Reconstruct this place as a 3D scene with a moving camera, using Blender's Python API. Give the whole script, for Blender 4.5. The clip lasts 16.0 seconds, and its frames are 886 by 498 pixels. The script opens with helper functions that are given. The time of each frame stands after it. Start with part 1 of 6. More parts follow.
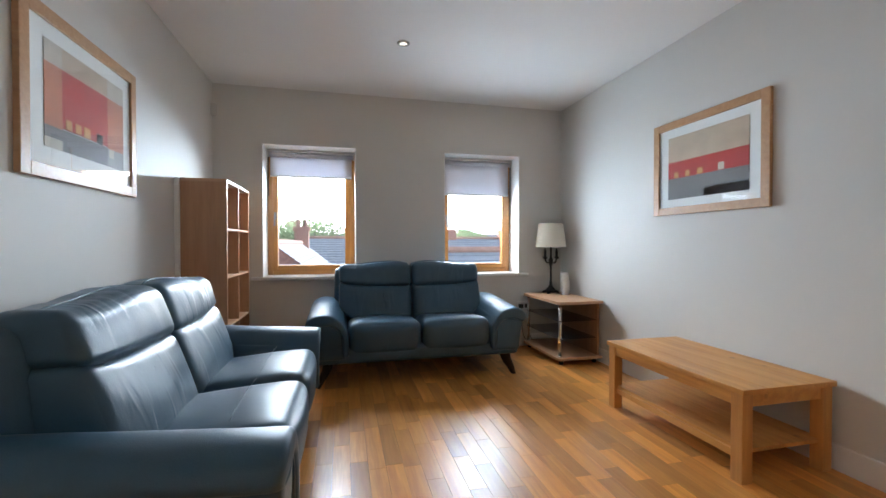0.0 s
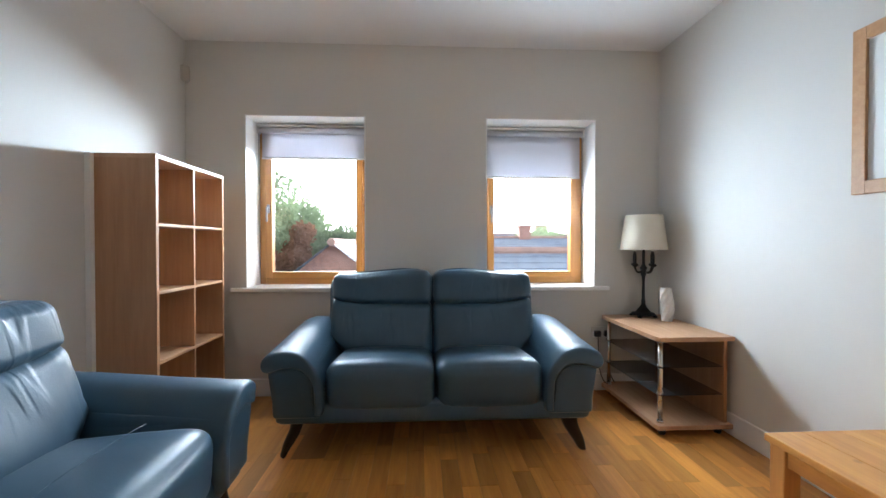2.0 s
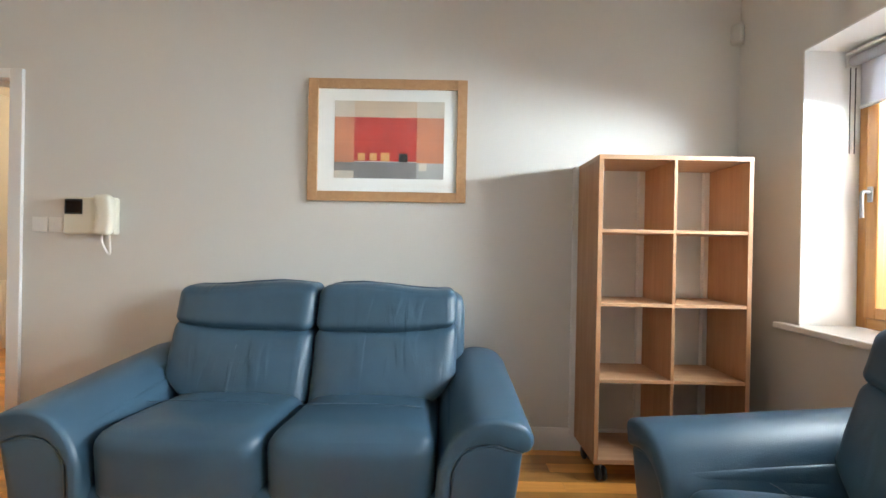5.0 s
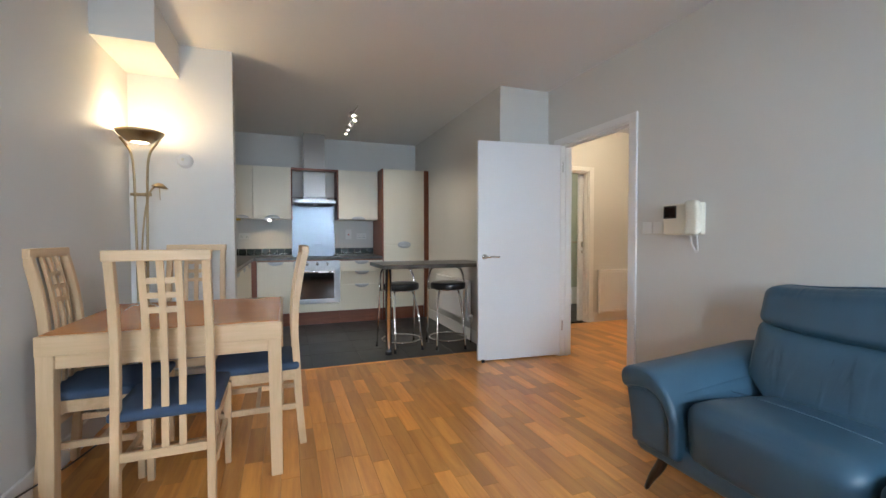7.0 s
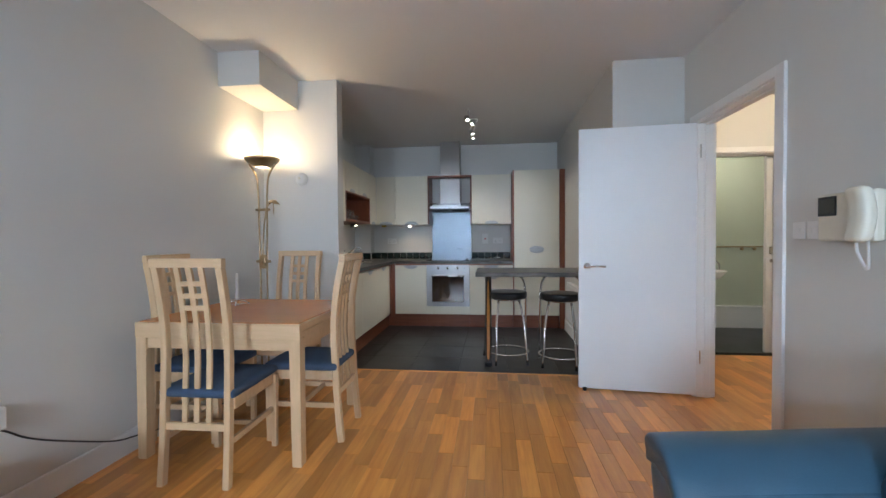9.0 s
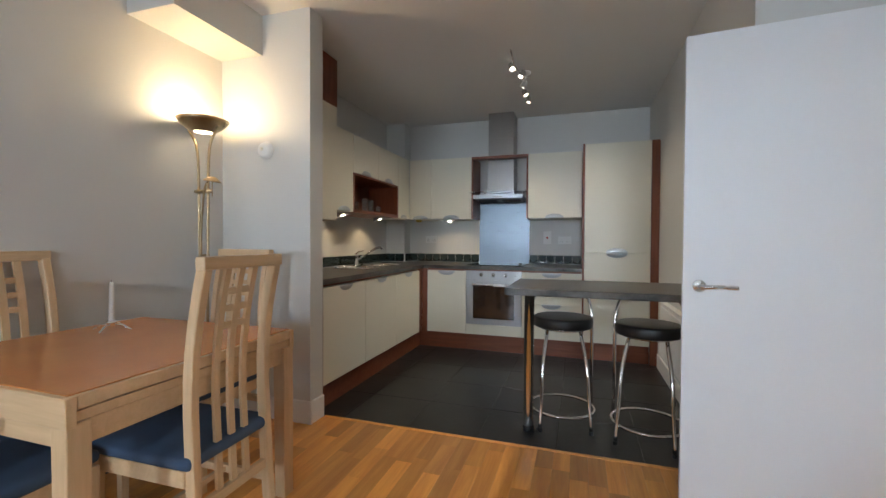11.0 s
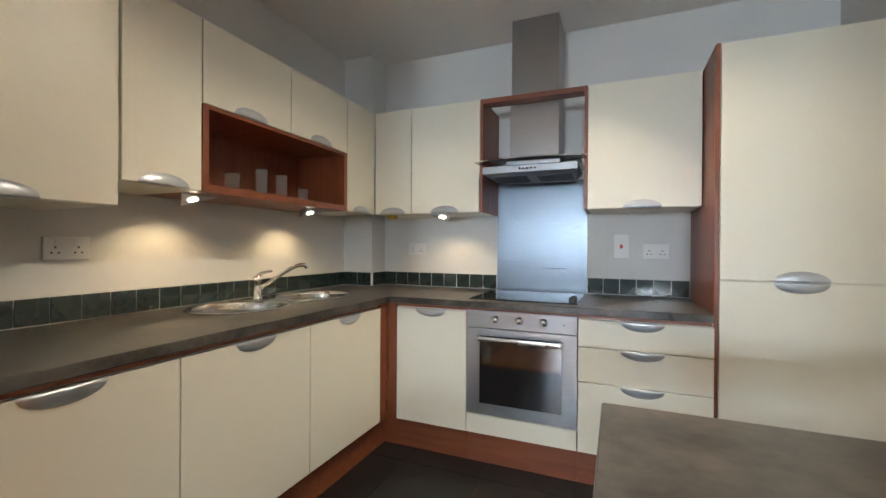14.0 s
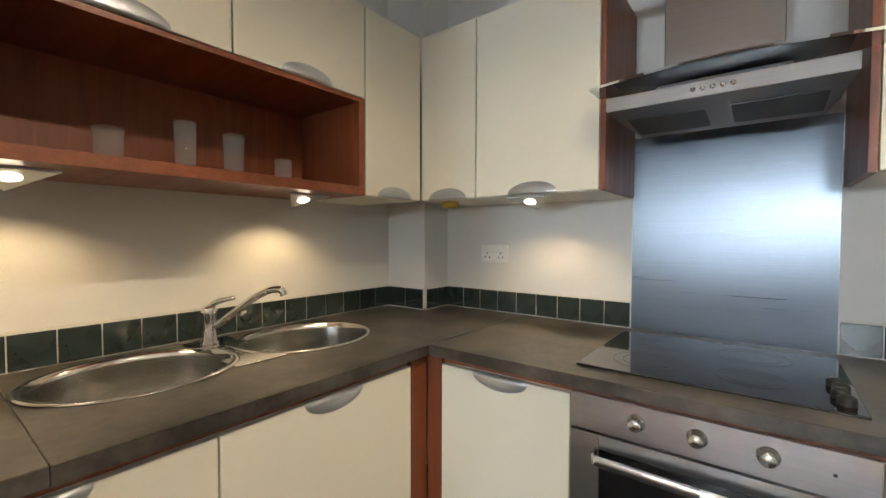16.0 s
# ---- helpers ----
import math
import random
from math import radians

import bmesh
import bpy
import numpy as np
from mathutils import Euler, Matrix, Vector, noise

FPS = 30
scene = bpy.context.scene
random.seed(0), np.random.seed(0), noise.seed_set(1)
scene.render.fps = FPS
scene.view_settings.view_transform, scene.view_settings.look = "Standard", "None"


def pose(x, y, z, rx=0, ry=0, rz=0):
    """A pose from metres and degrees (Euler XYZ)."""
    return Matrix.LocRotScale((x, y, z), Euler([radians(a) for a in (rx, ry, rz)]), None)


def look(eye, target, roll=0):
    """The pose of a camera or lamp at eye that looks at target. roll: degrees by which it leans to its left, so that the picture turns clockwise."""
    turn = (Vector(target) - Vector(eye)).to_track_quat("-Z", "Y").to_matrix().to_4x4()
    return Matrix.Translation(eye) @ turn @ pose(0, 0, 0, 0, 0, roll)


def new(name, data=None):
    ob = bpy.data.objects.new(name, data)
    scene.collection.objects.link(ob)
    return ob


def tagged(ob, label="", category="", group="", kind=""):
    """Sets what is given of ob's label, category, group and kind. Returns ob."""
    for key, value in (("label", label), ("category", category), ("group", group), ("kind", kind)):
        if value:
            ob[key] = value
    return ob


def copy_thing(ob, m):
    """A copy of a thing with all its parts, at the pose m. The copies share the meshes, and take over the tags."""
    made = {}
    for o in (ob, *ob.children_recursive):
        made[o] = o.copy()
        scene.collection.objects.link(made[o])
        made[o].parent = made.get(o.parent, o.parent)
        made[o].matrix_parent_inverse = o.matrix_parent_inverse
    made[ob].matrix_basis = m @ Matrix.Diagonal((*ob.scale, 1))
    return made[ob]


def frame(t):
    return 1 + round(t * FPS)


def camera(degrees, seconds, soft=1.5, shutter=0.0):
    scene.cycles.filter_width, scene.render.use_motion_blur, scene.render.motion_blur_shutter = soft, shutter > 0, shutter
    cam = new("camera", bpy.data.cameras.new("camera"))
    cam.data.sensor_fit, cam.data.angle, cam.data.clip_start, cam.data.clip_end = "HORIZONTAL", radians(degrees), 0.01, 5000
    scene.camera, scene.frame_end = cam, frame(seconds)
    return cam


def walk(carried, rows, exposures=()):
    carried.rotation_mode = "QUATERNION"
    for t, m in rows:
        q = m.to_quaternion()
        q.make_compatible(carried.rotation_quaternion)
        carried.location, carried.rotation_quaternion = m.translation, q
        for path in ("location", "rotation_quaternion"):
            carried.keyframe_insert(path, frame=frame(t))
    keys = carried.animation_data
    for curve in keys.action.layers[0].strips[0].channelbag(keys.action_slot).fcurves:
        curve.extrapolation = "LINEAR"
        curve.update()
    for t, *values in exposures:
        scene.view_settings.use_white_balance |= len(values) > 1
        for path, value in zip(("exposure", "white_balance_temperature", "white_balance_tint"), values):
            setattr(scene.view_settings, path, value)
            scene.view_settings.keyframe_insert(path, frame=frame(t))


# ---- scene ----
cam = camera(93.2, 16.0)
PATH = [
    (0, (0.541, 0.419, 1.122), (1.006, 2.364, 1.097), 0.0),
    (0.5, (0.633, 0.531, 1.097), (0.875, 2.516, 1.069), 0.1),
    (1, (0.765, 0.818, 1.117), (0.925, 2.811, 1.084), 0.2),
    (1.5, (0.888, 1.19, 1.129), (1.037, 3.184, 1.097), 0.1),
    (2, (1.087, 1.54, 1.132), (1.191, 3.537, 1.105), 0.0),
    (2.5, (1.333, 1.836, 1.137), (1.257, 3.835, 1.126), -0.1),
    (3, (1.601, 2.114, 1.154), (1.167, 4.067, 1.149), 0.2),
    (3.5, (1.754, 2.415, 1.14), (0.86, 4.203, 1.13), 0.5),
    (4, (1.764, 2.666, 1.122), (0.384, 4.114, 1.116), 0.7),
    (4.5, (1.743, 2.881, 1.158), (-0.078, 3.707, 1.129), 0.7),
    (5, (1.744, 3.052, 1.132), (-0.256, 3.045, 1.126), 1.1),
    (5.2, (1.746, 3.108, 1.162), (-0.219, 2.735, 1.13), 0.9),
    (7.3, (1.856, 3.104, 1.153), (1.251, 1.198, 1.1), -0.1),
    (7.5, (1.749, 3.074, 1.175), (1.173, 1.159, 1.12), -0.2),
    (8, (1.412, 3.009, 1.18), (0.975, 1.058, 1.13), -0.4),
    (8.5, (1.111, 2.971, 1.18), (0.975, 0.976, 1.138), -0.4),
    (9, (0.891, 3.011, 1.186), (1.117, 1.024, 1.144), -0.4),
    (9.2, (0.81, 2.982, 1.185), (1.163, 1.014, 1.139), -0.3),
    (11.3, (0.636, 1.378, 1.16), (1.257, -0.523, 1.12), 0.2),
    (11.5, (0.637, 1.195, 1.163), (1.265, -0.703, 1.121), 0.1),
    (12, (0.66, 0.754, 1.172), (1.308, -1.138, 1.14), 0.2),
    (12.5, (0.721, 0.395, 1.181), (1.394, -1.488, 1.158), 0.4),
    (13, (0.823, 0.088, 1.201), (1.508, -1.791, 1.183), 0.4),
    (13.5, (0.92, -0.203, 1.21), (1.63, -2.073, 1.197), 0.4),
    (14, (1.001, -0.461, 1.195), (1.767, -2.309, 1.185), 0.4),
    (14.5, (1.129, -0.738, 1.208), (1.926, -2.572, 1.198), 0.5),
    (15, (1.246, -0.994, 1.211), (2.072, -2.816, 1.192), 0.5),
    (15.5, (1.333, -1.287, 1.231), (2.256, -3.061, 1.198), 0.3),
    (16, (1.359, -1.562, 1.262), (2.578, -3.147, 1.201), 0.1),
]
EXPOSURES = [(0.0, -0.06, 6250, 10), (1.0, 0.0, 6250, 10), (2.5, 0.28, 6300, 10), (3.5, 0.28, 6350, 10), (4.5, 0.48, 6700, 10), (5.0, 0.48, 7000, 10), (7.5, 0.0, 5950, 10), (9.2, -0.05, 5800, 10), (11.5, 0.0, 6500, 10), (12.5, 0.55, 7000, 10), (13.5, 0.8, 6300, 10), (15.0, 0.65, 6350, 10), (16.0, 0.8, 6700, 10)]
walk(cam, [(t, look(eye, target, roll)) for t, eye, target, roll in PATH], EXPOSURES)
# ---- light ----
world = bpy.data.worlds.new("sky")
scene.world = world
world.use_nodes = True
SUN_ELEV, SUN_AZ = 28.0, -64.5          # azimuth from +y towards +x
wn = world.node_tree.nodes
sky = wn.new("ShaderNodeTexSky")
sky.sky_type, sky.sun_disc = "NISHITA", False
sky.sun_elevation, sky.sun_rotation = radians(SUN_ELEV), radians(SUN_AZ)
wn["Background"].inputs["Strength"].default_value = 0.15
world.node_tree.links.new(sky.outputs["Color"], wn["Background"].inputs["Color"])


def lamp(name, kind, energy, colour, m, **more):
    data = bpy.data.lights.new(name, kind)
    data.energy, data.color = energy, colour
    ob = new(name, data)
    ob.matrix_world = m
    for key, value in more.items():
        if key == "size":
            data.size = value
        elif key == "size_y":
            data.shape, data.size_y = "RECTANGLE", value
        elif key == "radius":
            data.shadow_soft_size = value
        elif key == "angle":
            data.angle = radians(value)
        elif key == "cone":
            data.spot_size, data.spot_blend = radians(value), 0.6
        elif key == "spread":
            data.spread = radians(value)
    return ob


az, el = radians(SUN_AZ), radians(SUN_ELEV)
sun_dir = Vector((math.sin(az) * math.cos(el), math.cos(az) * math.cos(el), math.sin(el)))
lamp("sun", "SUN", 4.0, (1.0, 0.93, 0.82), look(sun_dir * 50, (0, 0, 0)), angle=0.5)
WINDOWS = ((-0.206, 0.673), (1.576, 2.426))
WIN_Z0, WIN_Z1 = 0.79, 2.08
for i, ((x0, x1), z0, z1) in enumerate(zip(WINDOWS, (1.745, 1.29), (1.80, 1.66))):
    lamp("skylight_window_%d" % (i + 1), "AREA", 45.0, (0.71, 0.86, 1.0),
         pose((x0 + x1) / 2, 5.12, (z0 + z1) / 2, -92, 0, 0), size=x1 - x0 - 0.03, size_y=z1 - z0, spread=138)


# ---- materials ----
def material(name, colour, rough=0.6, metal=0.0, vary=0.06, scale=3.0, bump=0.0, bump_scale=60.0, rough_vary=0.08, band=(0.35, 0.95), **more):
    """A surface with variation at two scales, roughness variation and fine relief."""
    m = bpy.data.materials.new(name)
    m.use_nodes = True
    nt = m.node_tree
    b = nt.nodes["Principled BSDF"]
    tc = nt.nodes.new("ShaderNodeTexCoord")
    big = nt.nodes.new("ShaderNodeTexNoise")
    big.inputs["Scale"].default_value, big.inputs["Detail"].default_value = scale, 4.0
    fine = nt.nodes.new("ShaderNodeTexNoise")
    fine.inputs["Scale"].default_value, fine.inputs["Detail"].default_value = bump_scale, 3.0
    for n in (big, fine):
        nt.links.new(tc.outputs["Object"], n.inputs["Vector"])
    add = nt.nodes.new("ShaderNodeMath")
    add.operation = "MULTIPLY_ADD"
    add.inputs[1].default_value = 0.3
    nt.links.new(fine.outputs["Fac"], add.inputs[0])
    nt.links.new(big.outputs["Fac"], add.inputs[2])
    ramp = nt.nodes.new("ShaderNodeMix")
    ramp.data_type = "RGBA"
    lo = [max(0, c * (1 - vary)) for c in colour]
    hi = [min(1, c * (1 + vary)) for c in colour]
    ramp.inputs["A"].default_value, ramp.inputs["B"].default_value = (*lo, 1), (*hi, 1)
    rng = nt.nodes.new("ShaderNodeMapRange")
    rng.inputs["From Min"].default_value, rng.inputs["From Max"].default_value = band
    nt.links.new(add.outputs[0], rng.inputs["Value"])
    nt.links.new(rng.outputs["Result"], ramp.inputs["Factor"])
    nt.links.new(ramp.outputs["Result"], b.inputs["Base Color"])
    rr = nt.nodes.new("ShaderNodeMapRange")
    rr.inputs["To Min"].default_value, rr.inputs["To Max"].default_value = max(0.02, rough - rough_vary), min(1, rough + rough_vary)
    nt.links.new(big.outputs["Fac"], rr.inputs["Value"])
    nt.links.new(rr.outputs["Result"], b.inputs["Roughness"])
    b.inputs["Metallic"].default_value = metal
    if bump:
        bp = nt.nodes.new("ShaderNodeBump")
        bp.inputs["Strength"].default_value, bp.inputs["Distance"].default_value = bump, 0.002
        nt.links.new(fine.outputs["Fac"], bp.inputs["Height"])
        nt.links.new(bp.outputs["Normal"], b.inputs["Normal"])
    for key, value in more.items():
        b.inputs[key.replace("_", " ").title()].default_value = value
    return m


def wood(name, light, dark, rough=0.35, axis="X", size=1.0, bump=0.05, knots=False, per_piece=0.0, coat=0.0, island=False, gloss_vary=1.0):
    """Wood with grain along one axis, growth streaks, and a tone of its own for each piece."""
    m = bpy.data.materials.new(name)
    m.use_nodes = True
    nt = m.node_tree
    b = nt.nodes["Principled BSDF"]
    tc = nt.nodes.new("ShaderNodeTexCoord")
    info = nt.nodes.new("ShaderNodeNewGeometry" if island else "ShaderNodeObjectInfo")
    own = info.outputs["Random Per Island" if island else "Random"]
    mp = nt.nodes.new("ShaderNodeMapping")
    s = {"X": (1.2, 18, 18), "Y": (18, 1.2, 18), "Z": (18, 18, 1.2)}[axis]
    mp.inputs["Scale"].default_value = [v / size for v in s]
    off = nt.nodes.new("ShaderNodeVectorMath")
    off.operation = "MULTIPLY_ADD"
    off.inputs[1].default_value = (37.0, 23.0, 11.0)
    nt.links.new(own, off.inputs[0])
    nt.links.new(tc.outputs["Object"], off.inputs[2])
    nt.links.new(off.outputs[0], mp.inputs["Vector"])
    n1 = nt.nodes.new("ShaderNodeTexNoise")
    n1.inputs["Scale"].default_value, n1.inputs["Detail"].default_value, n1.inputs["Distortion"].default_value = 1.3, 5.0, 0.6
    n2 = nt.nodes.new("ShaderNodeTexNoise")
    n2.inputs["Scale"].default_value, n2.inputs["Detail"].default_value = 6.0, 6.0
    nt.links.new(mp.outputs[0], n1.inputs["Vector"])
    nt.links.new(mp.outputs[0], n2.inputs["Vector"])
    mix = nt.nodes.new("ShaderNodeMath")
    mix.operation = "MULTIPLY_ADD"
    mix.inputs[1].default_value = 0.45
    nt.links.new(n2.outputs["Fac"], mix.inputs[0])
    nt.links.new(n1.outputs["Fac"], mix.inputs[2])
    rng = nt.nodes.new("ShaderNodeMapRange")
    rng.inputs["From Min"].default_value, rng.inputs["From Max"].default_value = 0.45, 1.0
    nt.links.new(mix.outputs[0], rng.inputs["Value"])
    col = nt.nodes.new("ShaderNodeMix")
    col.data_type = "RGBA"
    col.inputs["A"].default_value, col.inputs["B"].default_value = (*light, 1), (*dark, 1)
    nt.links.new(rng.outputs["Result"], col.inputs["Factor"])
    out = col.outputs["Result"]
    if knots:
        vo = nt.nodes.new("ShaderNodeTexVoronoi")
        vo.inputs["Scale"].default_value = 5.5
        nt.links.new(tc.outputs["Object"], vo.inputs["Vector"])
        kr = nt.nodes.new("ShaderNodeMapRange")
        kr.inputs["From Min"].default_value, kr.inputs["From Max"].default_value = 0.03, 0.11
        kr.inputs["To Min"].default_value, kr.inputs["To Max"].default_value = 0.75, 0.0
        nt.links.new(vo.outputs["Distance"], kr.inputs["Value"])
        km = nt.nodes.new("ShaderNodeMix")
        km.data_type = "RGBA"
        km.inputs["B"].default_value = (dark[0] * 0.35, dark[1] * 0.3, dark[2] * 0.3, 1)
        nt.links.new(kr.outputs["Result"], km.inputs["Factor"])
        nt.links.new(out, km.inputs["A"])
        out = km.outputs["Result"]
    if per_piece:
        hsv = nt.nodes.new("ShaderNodeHueSaturation")
        vr = nt.nodes.new("ShaderNodeMapRange")
        vr.inputs["To Min"].default_value, vr.inputs["To Max"].default_value = 1 - per_piece, 1 + per_piece * 0.7
        nt.links.new(own, vr.inputs["Value"])
        nt.links.new(vr.outputs["Result"], hsv.inputs["Value"])
        nt.links.new(out, hsv.inputs["Color"])
        out = hsv.outputs["Color"]
    nt.links.new(out, b.inputs["Base Color"])
    rr = nt.nodes.new("ShaderNodeMapRange")
    rr.inputs["To Min"].default_value, rr.inputs["To Max"].default_value = rough - 0.06 * gloss_vary, rough + 0.1 * gloss_vary
    nt.links.new(n1.outputs["Fac"], rr.inputs["Value"])
    nt.links.new(rr.outputs["Result"], b.inputs["Roughness"])
    b.inputs["Coat Weight"].default_value, b.inputs["Coat Roughness"].default_value = coat, 0.15
    if bump:
        bp = nt.nodes.new("ShaderNodeBump")
        bp.inputs["Strength"].default_value, bp.inputs["Distance"].default_value = bump, 0.001
        nt.links.new(n2.outputs["Fac"], bp.inputs["Height"])
        nt.links.new(bp.outputs["Normal"], b.inputs["Normal"])
    return m


def brushed(name, colour, rough):
    """Metal brushed sideways: fine streaks in tone, gloss and relief."""
    m = bpy.data.materials.new(name)
    m.use_nodes = True
    nt = m.node_tree
    b = nt.nodes["Principled BSDF"]
    tc = nt.nodes.new("ShaderNodeTexCoord")
    mp = nt.nodes.new("ShaderNodeMapping")
    mp.inputs["Scale"].default_value = (2.5, 2.5, 260.0)
    n = nt.nodes.new("ShaderNodeTexNoise")
    n.inputs["Scale"].default_value, n.inputs["Detail"].default_value = 1.0, 5.0
    nt.links.new(tc.outputs["Object"], mp.inputs["Vector"])
    nt.links.new(mp.outputs[0], n.inputs["Vector"])
    col = nt.nodes.new("ShaderNodeMix")
    col.data_type = "RGBA"
    col.inputs["A"].default_value = (*[c * 0.90 for c in colour], 1)
    col.inputs["B"].default_value = (*[c * 1.10 for c in colour], 1)
    nt.links.new(n.outputs["Fac"], col.inputs["Factor"])
    nt.links.new(col.outputs["Result"], b.inputs["Base Color"])
    rr = nt.nodes.new("ShaderNodeMapRange")
    rr.inputs["To Min"].default_value, rr.inputs["To Max"].default_value = rough - 0.04, rough + 0.04
    nt.links.new(n.outputs["Fac"], rr.inputs["Value"])
    nt.links.new(rr.outputs["Result"], b.inputs["Roughness"])
    b.inputs["Metallic"].default_value = 1.0
    b.inputs["Anisotropic"].default_value = 0.6
    bp = nt.nodes.new("ShaderNodeBump")
    bp.inputs["Strength"].default_value, bp.inputs["Distance"].default_value = 0.06, 0.0005
    nt.links.new(n.outputs["Fac"], bp.inputs["Height"])
    nt.links.new(bp.outputs["Normal"], b.inputs["Normal"])
    return m


def glowing(name, colour, strength):
    m = material(name, colour, 0.4)
    b = m.node_tree.nodes["Principled BSDF"]
    b.inputs["Emission Color"].default_value = (*colour, 1)
    b.inputs["Emission Strength"].default_value = strength
    return m


def glass(name, colour=(1, 1, 1), rough=0.0):
    m = bpy.data.materials.new(name)
    m.use_nodes = True
    b = m.node_tree.nodes["Principled BSDF"]
    b.inputs["Base Color"].default_value = (*colour, 1)
    b.inputs["Roughness"].default_value = rough
    b.inputs["Transmission Weight"].default_value = 1.0
    b.inputs["IOR"].default_value = 1.45
    return m


WALL = material("wall_paint", (0.66, 0.645, 0.61), 0.62, vary=0.02, scale=1.2, bump=0.12, bump_scale=180)
CEIL = material("ceiling_paint", (0.80, 0.79, 0.77), 0.8, vary=0.015, scale=1.0, bump=0.08, bump_scale=160)
TRIM = material("white_gloss_paint", (0.80, 0.79, 0.77), 0.35, vary=0.02, scale=4, bump=0.04, bump_scale=50)
REVEAL = material("reveal_paint", (0.82, 0.82, 0.81), 0.6, vary=0.02, scale=2, bump=0.08, bump_scale=150)
DOORW = material("white_door_paint", (0.78, 0.79, 0.80), 0.4, vary=0.02, scale=2, bump=0.04, bump_scale=90)
OAK = wood("floor_oak", (0.80, 0.37, 0.085), (0.57, 0.215, 0.045), 0.29, "Y", 1.0, 0.03, per_piece=0.34, coat=0.2, gloss_vary=0.4)
OAKJ = wood("floor_oak_far", (0.80, 0.37, 0.085), (0.57, 0.215, 0.045), 0.29, "Y", 1.0, 0.03, per_piece=0.34, coat=0.2, gloss_vary=0.4, island=True)
JOINT = material("floor_joint", (0.19, 0.085, 0.03), 0.7)
PINEW = wood("varnished_window_pine", (0.62, 0.30, 0.075), (0.42, 0.17, 0.035), 0.28, "Z", 1.0, coat=0.4)
PINEWX = wood("varnished_window_pine_x", (0.62, 0.30, 0.075), (0.42, 0.17, 0.035), 0.28, "X", 1.0, coat=0.4)
PINE = wood("pine", (0.70, 0.345, 0.085), (0.49, 0.205, 0.05), 0.38, "Y", 1.2, knots=True)
PINEZ = wood("pine_upright", (0.66, 0.32, 0.09), (0.48, 0.205, 0.055), 0.38, "Z", 1.2)
BEECH = wood("beech_veneer", (0.50, 0.28, 0.15), (0.40, 0.205, 0.10), 0.42, "Z", 0.7)
BEECHX = wood("beech_veneer_flat", (0.58, 0.35, 0.20), (0.47, 0.26, 0.14), 0.42, "Y", 0.7)
CHAIRW = wood("pale_beech", (0.68, 0.475, 0.28), (0.57, 0.385, 0.21), 0.4, "Z", 0.6)
TABLEW = wood("pale_beech_frame", (0.68, 0.475, 0.28), (0.57, 0.385, 0.21), 0.4, "X", 0.6)
TABLETOP = material("cherry_table_top", (0.60, 0.235, 0.070), 0.24, vary=0.07, scale=5, rough_vary=0.03, coat_weight=0.3)
CHERRY = wood("cherry_panel", (0.25, 0.075, 0.03), (0.16, 0.042, 0.016), 0.38, "Z", 0.7)
CHERRYX = wood("cherry_panel_flat", (0.25, 0.075, 0.03), (0.16, 0.042, 0.016), 0.38, "X", 0.7)
LEATHER = material("blue_grey_leather", (0.036, 0.084, 0.130), 0.375, vary=0.15, scale=5, bump=0.28, bump_scale=230)


def creased(name, source, depth):
    """A copy of a leather with soft upright creases gathered in patches."""
    m = source.copy()
    m.name = name
    nt = m.node_tree
    b = nt.nodes["Principled BSDF"]
    tc = nt.nodes.new("ShaderNodeTexCoord")
    mp = nt.nodes.new("ShaderNodeMapping")
    mp.inputs["Scale"].default_value = (15.0, 3.0, 3.4)
    n = nt.nodes.new("ShaderNodeTexNoise")
    n.inputs["Scale"].default_value, n.inputs["Detail"].default_value, n.inputs["Distortion"].default_value = 1.0, 1.5, 0.5
    mask = nt.nodes.new("ShaderNodeTexNoise")
    mask.inputs["Scale"].default_value, mask.inputs["Detail"].default_value = 4.2, 1.0
    nt.links.new(tc.outputs["Object"], mp.inputs["Vector"])
    nt.links.new(mp.outputs[0], n.inputs["Vector"])
    nt.links.new(tc.outputs["Object"], mask.inputs["Vector"])
    ridge = nt.nodes.new("ShaderNodeMapRange")
    ridge.interpolation_type = "SMOOTHSTEP"
    ridge.inputs["From Min"].default_value, ridge.inputs["From Max"].default_value = 0.42, 0.62
    nt.links.new(n.outputs["Fac"], ridge.inputs["Value"])
    where = nt.nodes.new("ShaderNodeMapRange")
    where.inputs["From Min"].default_value, where.inputs["From Max"].default_value = 0.42, 0.62
    nt.links.new(mask.outputs["Fac"], where.inputs["Value"])
    mul = nt.nodes.new("ShaderNodeMath")
    mul.operation = "MULTIPLY"
    nt.links.new(ridge.outputs["Result"], mul.inputs[0])
    nt.links.new(where.outputs["Result"], mul.inputs[1])
    bp = nt.nodes.new("ShaderNodeBump")
    bp.inputs["Strength"].default_value, bp.inputs["Distance"].default_value = 1.0, depth
    nt.links.new(mul.outputs[0], bp.inputs["Height"])
    old = b.inputs["Normal"].links[0].from_socket
    nt.links.new(old, bp.inputs["Normal"])
    nt.links.new(bp.outputs["Normal"], b.inputs["Normal"])
    return m


